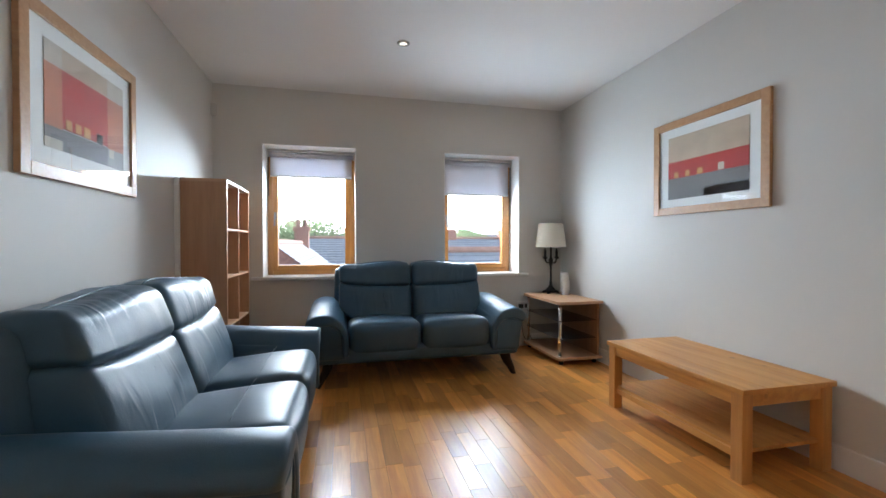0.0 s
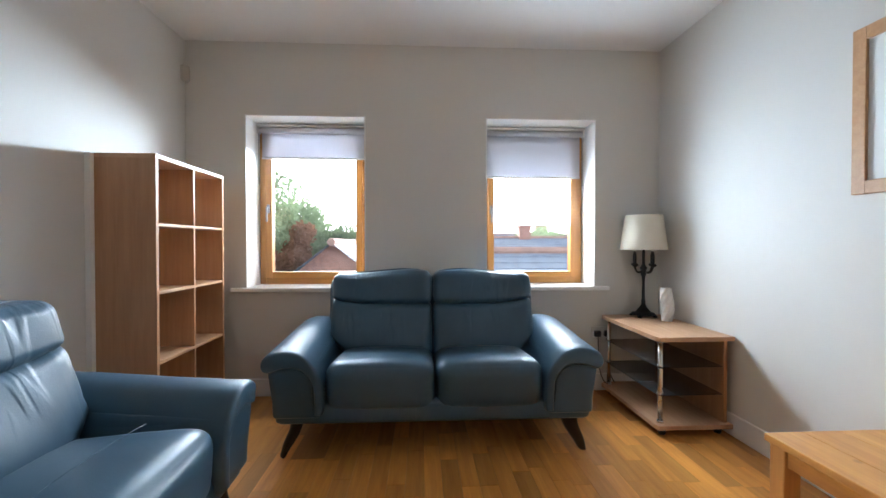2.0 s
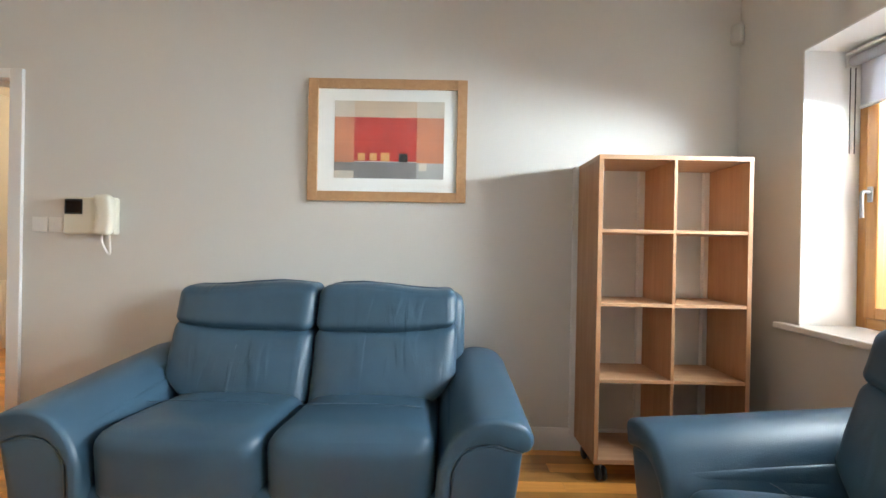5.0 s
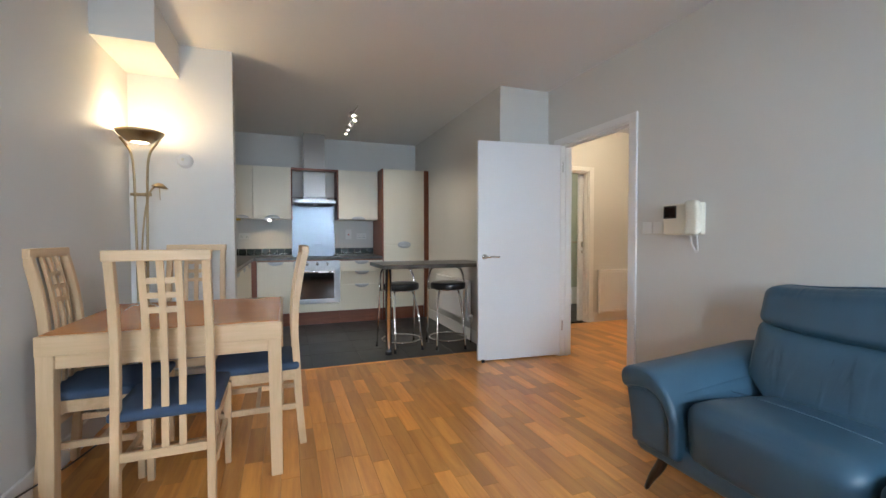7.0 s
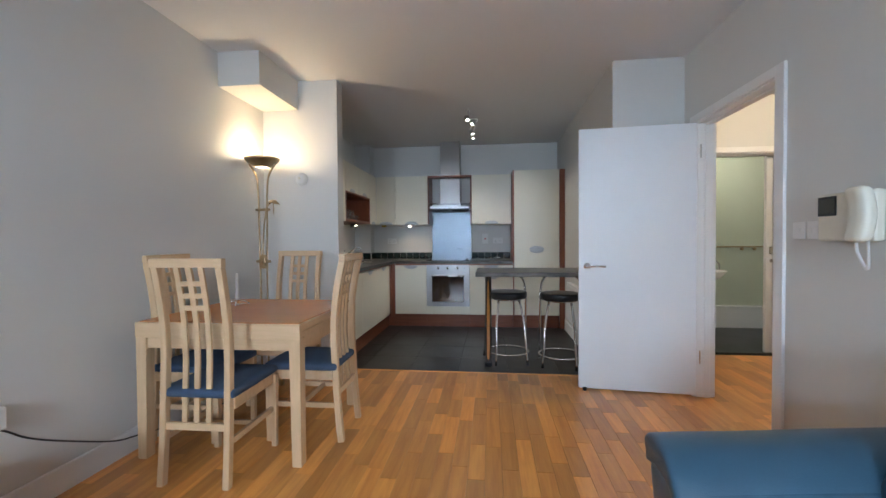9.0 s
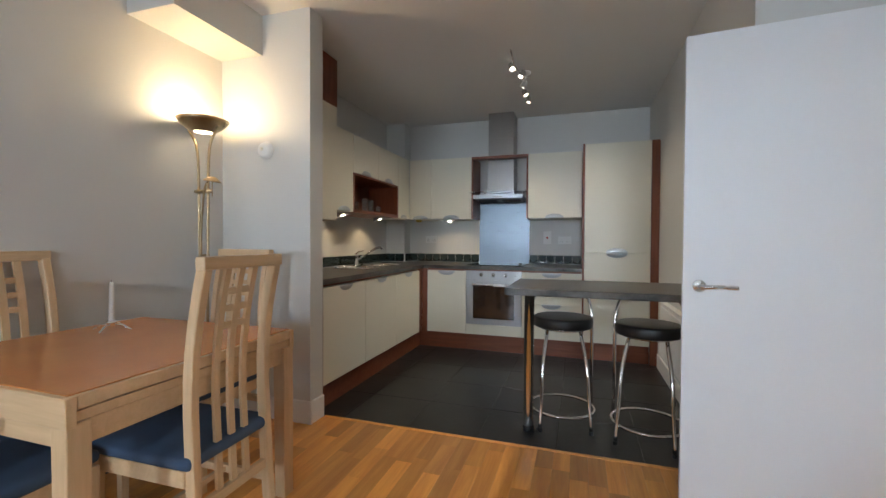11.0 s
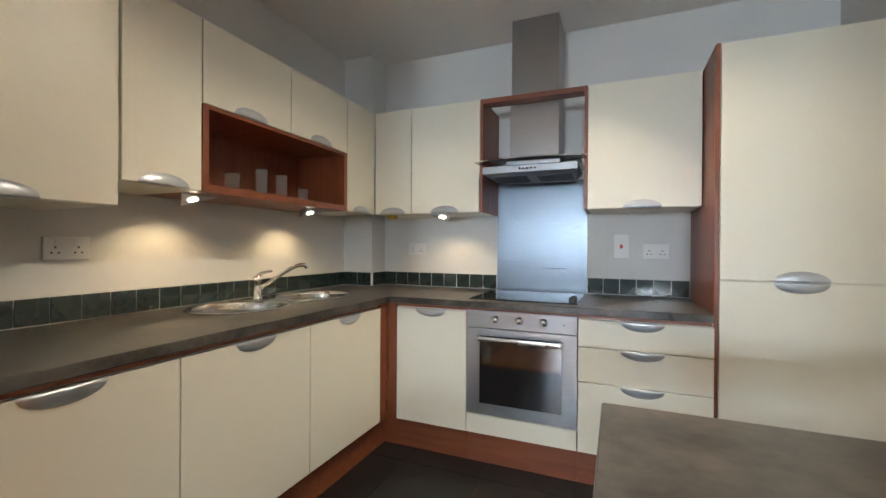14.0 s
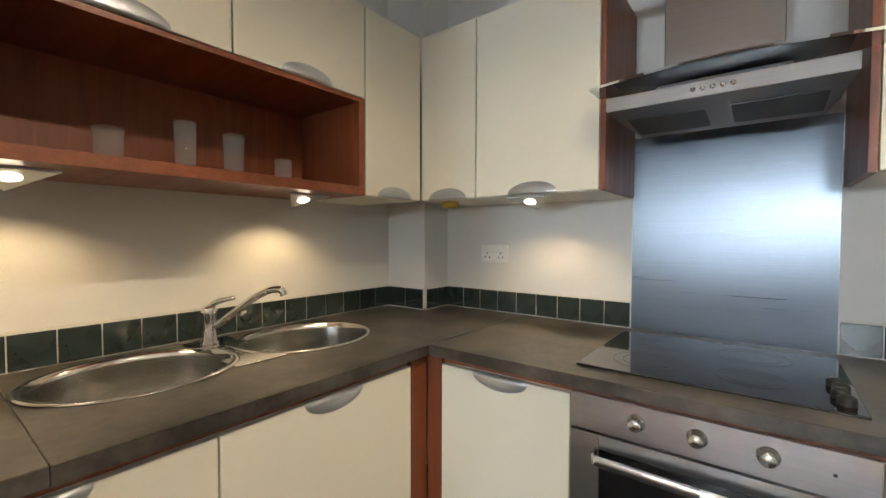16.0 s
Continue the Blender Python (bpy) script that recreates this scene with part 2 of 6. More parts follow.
LEATHERC = creased("creased_leather", LEATHER, 0.0028)
SEATBLUE = material("blue_seat_fabric", (0.045, 0.075, 0.13), 0.85, vary=0.15, scale=8, bump=0.4, bump_scale=400)
CREAM = material("cream_laminate", (0.76, 0.71, 0.58), 0.36, vary=0.015, scale=2, bump=0.05, bump_scale=240)
WORKTOP = material("slate_worktop", (0.070, 0.060, 0.049), 0.31, vary=0.6, scale=5.5, bump=0.0, bump_scale=45, band=(0.52, 0.80))
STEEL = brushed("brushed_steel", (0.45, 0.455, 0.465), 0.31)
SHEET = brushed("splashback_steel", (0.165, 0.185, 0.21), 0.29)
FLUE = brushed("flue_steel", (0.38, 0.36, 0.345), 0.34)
CHROME = material("chrome", (0.80, 0.80, 0.80), 0.07, 1.0, vary=0.02, rough_vary=0.02)
PULL = material("pearl_metal", (0.52, 0.53, 0.54), 0.34, 0.75, vary=0.03)
CATCH = material("dull_catch_metal", (0.30, 0.30, 0.30), 0.4, 1.0, vary=0.05)
SATIN = material("satin_nickel", (0.66, 0.65, 0.62), 0.26, 1.0, vary=0.04)
BRASS = material("antique_brass", (0.40, 0.30, 0.17), 0.30, 1.0, vary=0.1, scale=12)
BLACKM = material("black_metal", (0.012, 0.012, 0.013), 0.45, 0.3, vary=0.2, scale=20, bump=0.15, bump_scale=90)
BLACKV = material("black_vinyl", (0.010, 0.010, 0.011), 0.34, vary=0.15, scale=10, bump=0.05, bump_scale=300)
BLACKP = material("black_plastic", (0.015, 0.015, 0.015), 0.4)
BLACKGLASS = material("black_ceramic_glass", (0.006, 0.006, 0.007), 0.06, rough_vary=0.02)
BLACKGLASS.node_tree.nodes["Principled BSDF"].inputs["IOR"].default_value = 2.0
WHITEP = material("white_plastic", (0.78, 0.77, 0.74), 0.35, vary=0.02)
CREAMP = material("cream_plastic", (0.76, 0.72, 0.60), 0.35, vary=0.03)
TILE = material("slate_floor_tile", (0.015, 0.0145, 0.0145), 0.32, vary=0.35, scale=3.5, bump=0.3, bump_scale=25)
GROUT = material("dark_grout", (0.035, 0.034, 0.033), 0.8)
GREENTILE = material("green_glazed_tile", (0.024, 0.037, 0.035), 0.10, vary=0.3, scale=6, bump=0.12, bump_scale=18)
GREENTILE.node_tree.nodes["Principled BSDF"].inputs["IOR"].default_value = 1.8
WGROUT = material("pale_grout", (0.62, 0.60, 0.55), 0.7)
BLIND = material("blind_fabric", (0.60, 0.60, 0.64), 0.85, vary=0.03, bump=0.2, bump_scale=500)
bnt = BLIND.node_tree
through_light = bnt.nodes.new("ShaderNodeBsdfTranslucent")
through_light.inputs["Color"].default_value = (0.62, 0.62, 0.66, 1)
blend = bnt.nodes.new("ShaderNodeMixShader")
blend.inputs["Fac"].default_value = 0.22
bnt.links.new(bnt.nodes["Principled BSDF"].outputs[0], blend.inputs[1])
bnt.links.new(through_light.outputs[0], blend.inputs[2])
bnt.links.new(blend.outputs[0], bnt.nodes["Material Output"].inputs["Surface"])
SHADE = material("cream_lamp_shade", (0.74, 0.68, 0.56), 0.8, vary=0.04, bump=0.2, bump_scale=300)
CERAMIC = material("white_ceramic", (0.78, 0.77, 0.74), 0.25, vary=0.03)
PANE = glass("window_glass")
CLEAR = glass("clear_glass", (0.95, 0.98, 0.97))
SMOKED = material("smoked_glass", (0.07, 0.075, 0.075), 0.04, alpha=0.42)
TUMBLER = material("tumbler_glass", (0.42, 0.45, 0.44), 0.04, alpha=0.12)
SINKSTEEL = material("polished_steel", (0.56, 0.55, 0.53), 0.17, 1.0, vary=0.04)
BLACKRUB = material("black_rubber", (0.012, 0.012, 0.012), 0.6)
CANDLE = material("white_wax", (0.80, 0.78, 0.72), 0.45)


# ---- building helpers ----
def thing(name, label, category, m=None, group="", kind=""):
    ob = new(name)
    ob.empty_display_size = 0.1
    if m is not None:
        ob.matrix_world = m
    return tagged(ob, label, category, group, kind)


def part(name, bm, mat, parent=None, label="", smooth=False):
    me = bpy.data.meshes.new(name)
    if smooth:
        for f in bm.faces:
            f.smooth = True
    bm.to_mesh(me)
    bm.free()
    me.materials.append(mat)
    ob = new(name, me)
    if parent is not None:
        ob.parent = parent
    if label:
        ob["label"] = label
    return ob


def add_box(bm, x0, x1, y0, y1, z0, z1, bevel=0.0, seg=2, m=None):
    r = bmesh.ops.create_cube(bm, size=1.0)
    vs = r["verts"]
    for v in vs:
        v.co = Vector(((x0 + x1) / 2 + v.co.x * (x1 - x0), (y0 + y1) / 2 + v.co.y * (y1 - y0), (z0 + z1) / 2 + v.co.z * (z1 - z0)))
    if bevel:
        es = list({e for v in vs for e in v.link_edges})
        r = bmesh.ops.bevel(bm, geom=es, offset=bevel, segments=seg, affect="EDGES", profile=0.5)
        vs = list({v for f in r["faces"] for v in f.verts} | {v for v in vs if v.is_valid})
    if m is not None:
        bmesh.ops.transform(bm, matrix=m, verts=vs)
    return vs


def block(name, x0, x1, y0, y1, z0, z1, mat, parent=None, bevel=0.002, label="", seg=2, m=None):
    bm = bmesh.new()
    add_box(bm, x0, x1, y0, y1, z0, z1, bevel, seg, m)
    return part(name, bm, mat, parent, label)


def add_lathe(bm, profile, n=28, m=None):
    """Turns (radius, height) pairs round z."""
    rings = []
    for r, z in profile:
        if r < 1e-5:
            rings.append([bm.verts.new((0, 0, z))])
        else:
            rings.append([bm.verts.new((r * math.cos(2 * math.pi * i / n), r * math.sin(2 * math.pi * i / n), z)) for i in range(n)])
    for a, b in zip(rings, rings[1:]):
        for i in range(n):
            j = (i + 1) % n
            f = [a[i % len(a)], a[j % len(a)], b[j % len(b)], b[i % len(b)]]
            f = list(dict.fromkeys(f))
            if len(f) > 2:
                bm.faces.new(f)
    vs = [v for ring in rings for v in ring]
    if m is not None:
        bmesh.ops.transform(bm, matrix=m, verts=vs)
    return vs


def lathe(name, profile, mat, parent=None, n=28, m=None, label=""):
    bm = bmesh.new()
    add_lathe(bm, profile, n, m)
    bmesh.ops.recalc_face_normals(bm, faces=bm.faces)
    ob = part(name, bm, mat, parent, label, True)
    return ob


def spline(points, steps=8):
    """Catmull-Rom through points."""
    p = [Vector(q) for q in points]
    p = [p[0] * 2 - p[1]] + p + [p[-1] * 2 - p[-2]]
    out = []
    for i in range(1, len(p) - 2):
        for k in range(steps):
            t = k / steps
            a, b, c, d = p[i - 1:i + 3]
            out.append(0.5 * ((2 * b) + (c - a) * t + (2 * a - 5 * b + 4 * c - d) * t * t + (3 * b - a - 3 * c + d) * t ** 3))
    out.append(p[-2])
    return out


def add_tube(bm, pts, radius, n=10, closed=False, flat=1.0):
    """Sweeps a circle along points; radius may be a list."""
    pts = [Vector(p) for p in pts]
    count = len(pts)
    rings, up = [], None
    for i, p in enumerate(pts):
        a = pts[(i - 1) % count] if (closed or i) else p
        b = pts[(i + 1) % count] if (closed or i < count - 1) else p
        d = (b - a).normalized()
        if up is None:
            up = d.orthogonal().normalized()
        up = (up - d * up.dot(d)).normalized()
        side = d.cross(up)
        r = radius[i] if isinstance(radius, (list, tuple)) else radius
        rings.append([bm.verts.new(p + up * (r * flat * math.cos(2 * math.pi * k / n)) + side * (r * math.sin(2 * math.pi * k / n))) for k in range(n)])
    pairs = list(zip(rings, rings[1:])) + ([(rings[-1], rings[0])] if closed else [])
    for a, b in pairs:
        for k in range(n):
            bm.faces.new((a[k], a[(k + 1) % n], b[(k + 1) % n], b[k]))
    if not closed:
        bm.faces.new(rings[0][::-1])
        bm.faces.new(rings[-1])
    return [v for ring in rings for v in ring]


def tube(name, pts, radius, mat, parent=None, n=10, closed=False, label=""):
    bm = bmesh.new()
    add_tube(bm, pts, radius, n, closed)
    bmesh.ops.recalc_face_normals(bm, faces=bm.faces)
    return part(name, bm, mat, parent, label, True)


def structure(name, boxes, mat, label, category, bevel=0.0):
    bm = bmesh.new()
    for b in boxes:
        add_box(bm, *b, bevel=bevel)
    ob = part(name, bm, mat)
    return tagged(ob, label, category, kind="structure")


# ---- the rooms ----
XW, XE, YN, CZ = -0.63, 2.925, 4.70, 2.61       # living room
PX, PY0, PY1 = 2.235, -0.72, -0.585             # stub wall beside the kitchen
KE, KS, KW = 2.925, -3.32, -0.085               # kitchen walls
RY = -0.50                                      # return wall behind the open door
DY0, DY1, DZ = -0.29, 0.57, 2.03                # doorway in the west wall
T = 0.12
HX, HY0, HY1 = -3.1, -1.52, 1.6                 # hall
BX0, BX1, BZ = -1.97, -1.22, 2.03               # bathroom doorway in the hall wall
BY = -2.96

structure("wall_east", [(XE, XE + 0.2, KS, YN + 0.5, 0, CZ)], WALL, "smooth painted wall in warm pale grey", "wall")
structure("wall_stub", [(PX, XE, PY0, PY1, 0, CZ)], WALL, "short painted partition wall beside the kitchen", "wall")
structure("wall_kitchen_south", [(KW - 0.12, XE, KS - 0.2, KS, 0, CZ)], WALL, "painted kitchen wall behind the hob", "wall")
structure("wall_pipe_boxing", [(2.68, XE, KS, -3.13, 0.91, CZ)], WALL, "painted pipe boxing in the kitchen corner", "boxing")
structure("wall_kitchen_west", [(KW - 0.12, KW, KS, RY, 0, CZ)], WALL, "painted kitchen wall behind the breakfast bar", "wall")
structure("wall_return", [(XW - T, KW - 0.12, RY - 0.12, RY, 0, CZ)], WALL, "narrow painted return wall behind the open door", "wall")
structure("wall_west", [(XW - T, XW, DY1 + 0.03, YN + 0.3, 0, CZ), (XW - T, XW, DY0 - 0.03, DY1 + 0.03, DZ + 0.03, CZ), (XW - T, XW, RY, DY0 - 0.03, 0, CZ)],
          WALL, "smooth painted wall in warm pale grey with a doorway", "wall")
(a0, a1), (b0, b1) = WINDOWS
Y2 = 5.14
structure("wall_north", [(XW - T, a0, YN, Y2, 0, CZ), (a1, b0, YN, Y2, 0, CZ), (b1, XE, YN, Y2, 0, CZ),
                         (a0, a1, YN, Y2, 0, WIN_Z0), (b0, b1, YN, Y2, 0, WIN_Z0), (a0, a1, YN, Y2, WIN_Z1, CZ), (b0, b1, YN, Y2, WIN_Z1, CZ)],
          WALL, "painted window wall in warm pale grey with two deep openings", "wall")
structure("ceiling", [(HX - 0.3, XE + 0.2, KS - 0.2, YN + 0.5, CZ, CZ + 0.2)], CEIL, "smooth white painted ceiling", "ceiling")
structure("ceiling_bulkhead", [(2.595, XE, PY1, 0.042, 2.355, CZ)], WALL, "boxed-in painted bulkhead under the ceiling", "bulkhead")
floor = structure("floor", [(XW - T, XE, HY0, YN, -0.12, -0.014), (HX, XW - T, HY0, HY1 + 0.1, -0.12, -0.014)], JOINT, "varnished oak strip floor in mixed warm browns", "floor")
kitchen_floor = structure("kitchen_floor", [(KW, XE, KS, PY0 + 0.0, -0.0139, -0.006)], GROUT, "dark slate-look tile floor", "floor")
# hall and bathroom beyond the door
structure("wall_hall_south", [(HX, BX0 - 0.03, HY0 - 0.1, HY0, 0, CZ), (BX1 + 0.03, XW - T, HY0 - 0.1, HY0, 0, CZ), (BX0 - 0.03, BX1 + 0.03, HY0 - 0.1, HY0, BZ + 0.03, CZ)],
          WALL, "painted hall wall with a bathroom doorway", "wall")
structure("wall_hall_west", [(HX - 0.1, HX, BY, HY1, 0, CZ)], WALL, "painted end wall of the hall", "wall")
structure("wall_hall_north", [(HX, XW - T, HY1, HY1 + 0.1, 0, CZ)], WALL, "painted side wall of the hall", "wall")
structure("wall_hall_east", [(XW - T - 0.1, XW - T, BY, RY - 0.12, 0, CZ)], WALL, "painted wall between hall and kitchen", "wall")
BATHTILE = material("bathroom_tile", (0.44, 0.47, 0.37), 0.2, vary=0.04, scale=3)
structure("wall_bathroom", [(HX, XW - T - 0.1, BY - 0.1, BY, 0, CZ)], BATHTILE, "pale glazed bathroom wall", "wall")
structure("bathroom_floor", [(HX, XW - T - 0.1, BY, HY0 - 0.1, -0.05, 0.0)], TILE, "dark bathroom floor", "floor")


def skirting(name, runs, h=0.13, t=0.016):
    """Skirting with a rounded top edge along straight runs: x0, y0, x1, y1 of its box."""
    bm = bmesh.new()
    for x0, x1, y0, y1 in runs:
        add_box(bm, x0, x1, y0, y1, 0, h, 0.005)
    return tagged(part(name, bm, TRIM), "white painted wooden skirting board", "skirting", kind="structure")


S = 0.016
skirting("baseboard_east", [(XE - S, XE, PY1 + S, YN)])
skirting("baseboard_north", [(XW, XE - S, YN - S, YN)])
skirting("baseboard_west", [(XW, XW + S, DY1 + 0.075, YN - S)])
skirting("baseboard_stub", [(PX - S, XE, PY1, PY1 + S), (PX - S, PX, PY0 + 0.002, PY1)], 0.145)
skirting("baseboard_kitchen_west", [(KW, KW + S, -2.62, RY), (XW + 0.08, KW + S, RY, RY + S)])
skirting("baseboard_hall", [(HX, BX0 - 0.1, HY0, HY0 + S)])


# doorway trim
def doorway(name, fixed, axis, lo, hi, top, depth0, depth1, label):
    """Lining and architrave round an opening; axis x: in a wall that runs along y."""
    ob = thing(name, label, "door frame", kind="structure")
    def put(pn, a0, a1, d0, d1, z0, z1):
        if axis == "x":
            block(pn, d0, d1, a0, a1, z0, z1, TRIM, ob, 0.003)
        else:
            block(pn, a0, a1, d0, d1, z0, z1, TRIM, ob, 0.003)
    put("lining", lo - 0.03, lo, depth0, depth1, 0, top + 0.03)
    put("lining", hi, hi + 0.03, depth0, depth1, 0, top + 0.03)
    put("lining", lo, hi, depth0, depth1, top, top + 0.03)
    for d0, d1 in ((depth1, depth1 + 0.018), (depth0 - 0.018, depth0)):
        put("architrave", lo - 0.085, lo - 0.012, d0, d1, 0, top + 0.068)
        put("architrave", hi + 0.012, hi + 0.085, d0, d1, 0, top + 0.068)
        put("architrave", lo - 0.012, hi + 0.012, d0, d1, top + 0.012, top + 0.068)
    mid = depth0 + 0.05
    put("door_stop", lo, lo + 0.012, mid - 0.02, mid + 0.02, 0, top)
    put("door_stop", hi - 0.012, hi, mid - 0.02, mid + 0.02, 0, top)
    put("door_stop", lo + 0.012, hi - 0.012, mid - 0.02, mid + 0.02, top - 0.012, top)
    return ob


doorway("door_frame_1", XW, "x", DY0, DY1, DZ, XW - T, XW, "white painted door lining and architrave")
doorway("door_frame_2", HY0, "y", BX0, BX1, BZ, HY0 - 0.1, HY0, "white painted bathroom door lining and architrave")


def lever(parent, x, y, z, side, turn=0):
    """Satin lever handle on a round rose; the lever points to +x * side, the rose faces +y."""
    lathe("rose", [(0, 0.009), (0.023, 0.009), (0.026, 0.006), (0.026, 0)], SATIN, parent, 24, pose(x, y, z, -90, 0, 0), "satin metal rose")
    tube("door_handle", spline([(x, y, z), (x, y + 0.045, z), (x + side * 0.02, y + 0.055, z), (x + side * 0.07, y + 0.055, z + 0.002), (x + side * 0.13, y + 0.05, z)], 5),
         0.009, SATIN, parent, 10, label="satin metal lever handle")


# open door: hinged at the near end of the doorway, swung into the room
door = thing("door_1", "plain white painted door standing open against the wall", "door", pose(-0.655, -0.297, 0, 0, 0, -5.6), kind="structure")
block("leaf", 0, 0.862, -0.04, 0.0, 0.012, 2.042, DOORW, door, 0.002, "plain white leaf")
lever(door, 0.80, 0.0, 0.975, -1)
for z in (0.25, 1.78):
    bm = bmesh.new()
    add_box(bm, -0.006, 0.006, -0.012, 0.006, z, z + 0.1, 0.001)
    add_tube(bm, [(0, 0.006, z), (0, 0.006, z + 0.1)], 0.006)
    part("hinge", bm, SATIN, door, "steel hinge")
bm = bmesh.new()
add_lathe(bm, [(0.012, 0), (0.016, 0.004), (0.016, 0.022), (0.0, 0.026)], 16, pose(0.82, 0.018, 0))
tagged(part("door_wedge", bm, BLACKRUB, None), "small black rubber door stop on the floor", "door stop").matrix_world = pose(-0.655, -0.297, 0, 0, 0, -5.6)

door2 = thing("door_2", "white sliding bathroom door pushed almost fully open", "door", pose(-1.91, HY0 - 0.145, 0, 0, 0, 180), kind="structure")
block("leaf", 0, 0.80, -0.04, 0.0, 0.008, 2.02, DOORW, door2, 0.002)
block("lock_plate", 0.030, 0.062, -0.044, -0.0401, 1.02, 1.095, SATIN, door2, 0.001, "steel lock plate")
lathe("finger_pull", [(0, -0.001), (0.014, -0.0015), (0.018, 0.003), (0.018, 0.005)], SATIN, door2, 18, pose(0.047, -0.045, 0.955, 90, 0, 0), "round steel finger pull")
block("top_track", -0.70, 0.78, -0.045, 0.005, 2.0205, 2.05, SATIN, door2, 0.001, "metal sliding track")


# ---- windows ----
def window(i, x0, x1, blind_to):
    y0, y1 = 4.955, 5.03
    z0, z1 = 0.812, WIN_Z1
    w = thing("window_%d" % i, "varnished pine casement window in a deep white reveal", "window", kind="structure")
    block("reveal", x0 + 0.0005, x0 + 0.008, YN - 0.002, Y2, WIN_Z0, z1, REVEAL, w, 0.0)
    block("reveal", x1 - 0.008, x1 - 0.0005, YN - 0.002, Y2, WIN_Z0, z1, REVEAL, w, 0.0)
    block("reveal", x0 + 0.008, x1 - 0.008, YN - 0.002, Y2, z1 - 0.008, z1 - 0.0005, REVEAL, w, 0.0)
    block("window_sill", x0 - 0.095, x1 + 0.095, YN - 0.045, YN - 0.0005, 0.775, 0.805, TRIM, w, 0.006, "white painted sill board")
    block("sill_board", x0 + 0.008, x1 - 0.008, YN - 0.0005, y0, 0.7905, 0.8045, TRIM, w, 0.0)
    block("outer_sill", x0 - 0.05, x1 + 0.05, y1, Y2 + 0.06, 0.72, 0.80, material("stone_sill_%d" % i, (0.42, 0.40, 0.37), 0.8), w, 0.006, "stone outer sill")
    f0, f1 = x0 + 0.010, x1 - 0.010
    for nm, a, b, c, d, mt in (("frame", f0, f0 + 0.05, 0.806, z1 - 0.01, PINEW), ("frame", f1 - 0.05, f1, 0.806, z1 - 0.01, PINEW)):
        block(nm, a, b, y0, y1, c, d, mt, w, 0.004)
    block("frame", f0 + 0.05, f1 - 0.05, y0, y1, 0.806, 0.856, PINEWX, w, 0.004)
    block("frame", f0 + 0.05, f1 - 0.05, y0, y1, z1 - 0.06, z1 - 0.01, PINEWX, w, 0.004)
    s0, s1, t0, t1 = f0 + 0.046, f1 - 0.046, 0.852, z1 - 0.056
    sash = block("casement", s0, s0 + 0.052, y0 - 0.012, y1 - 0.012, t0, t1, PINEW, w, 0.006, "varnished pine casement")
    block("casement", s1 - 0.052, s1, y0 - 0.012, y1 - 0.012, t0, t1, PINEW, w, 0.006)
    block("casement", s0 + 0.052, s1 - 0.052, y0 - 0.012, y1 - 0.012, t0, t0 + 0.052, PINEWX, w, 0.006)
    block("casement", s0 + 0.052, s1 - 0.052, y0 - 0.012, y1 - 0.012, t1 - 0.052, t1, PINEWX, w, 0.006)
    pane = block("pane", s0 + 0.048, s1 - 0.048, y0 + 0.02, y0 + 0.026, t0 + 0.048, t1 - 0.048, PANE, w, 0.0, "clear glass pane")
    pane.visible_shadow = False
    # handle on the left stile
    hx, hz = s0 + 0.026, 1.40
    bm = bmesh.new()
    add_box(bm, hx - 0.011, hx + 0.011, y0 - 0.022, y0 - 0.012, hz - 0.03, hz + 0.04, 0.004)
    add_tube(bm, spline([(hx, y0 - 0.02, hz + 0.015), (hx, y0 - 0.05, hz + 0.015), (hx, y0 - 0.055, hz - 0.02), (hx - 0.002, y0 - 0.05, hz - 0.10)], 5), 0.008, 8)
    part("catch", bm, CATCH, w, "satin metal window catch", True)
    # roller blind
    b = thing("roller_blind", "pale grey roller blind pulled part-way down the window", "blind", group="roller blinds")
    ry, rz = 4.905, z1 - 0.062
    bx0, bx1 = x0 + 0.03, x1 - 0.03
    tube("roller", [(bx0, ry, rz), (bx1, ry, rz)], 0.024, BLIND, b, 16)
    block("head_rail", bx0 - 0.015, bx1 + 0.015, ry - 0.03, ry + 0.03, rz + 0.027, rz + 0.04, WHITEP, b, 0.004, "white plastic head rail")
    for bx in (bx0 - 0.012, bx1):
        block("bracket", bx, bx + 0.012, ry - 0.028, ry + 0.028, rz - 0.028, rz + 0.026, WHITEP, b, 0.003)
    block("fabric", bx0 + 0.01, bx1 - 0.01, ry + 0.0225, ry + 0.0245, blind_to, rz, BLIND, b, 0.0, "pale grey woven fabric")
    tube("bottom_bar", [(bx0 + 0.01, ry + 0.0235, blind_to), (bx1 - 0.01, ry + 0.0235, blind_to)], 0.008, WHITEP, b, 10)
    bm = bmesh.new()
    cx = bx1 + 0.004 if i == 2 else bx0 - 0.004
    for dy in (-0.012, 0.012):
        add_tube(bm, [(cx, ry + dy, rz), (cx, ry + dy, rz - 0.42)], 0.0022, 6)
    part("pull_chain", bm, BLACKP, b, "thin dark pull cord")


window(1, a0, a1, 1.805)
window(2, b0, b1, 1.668)


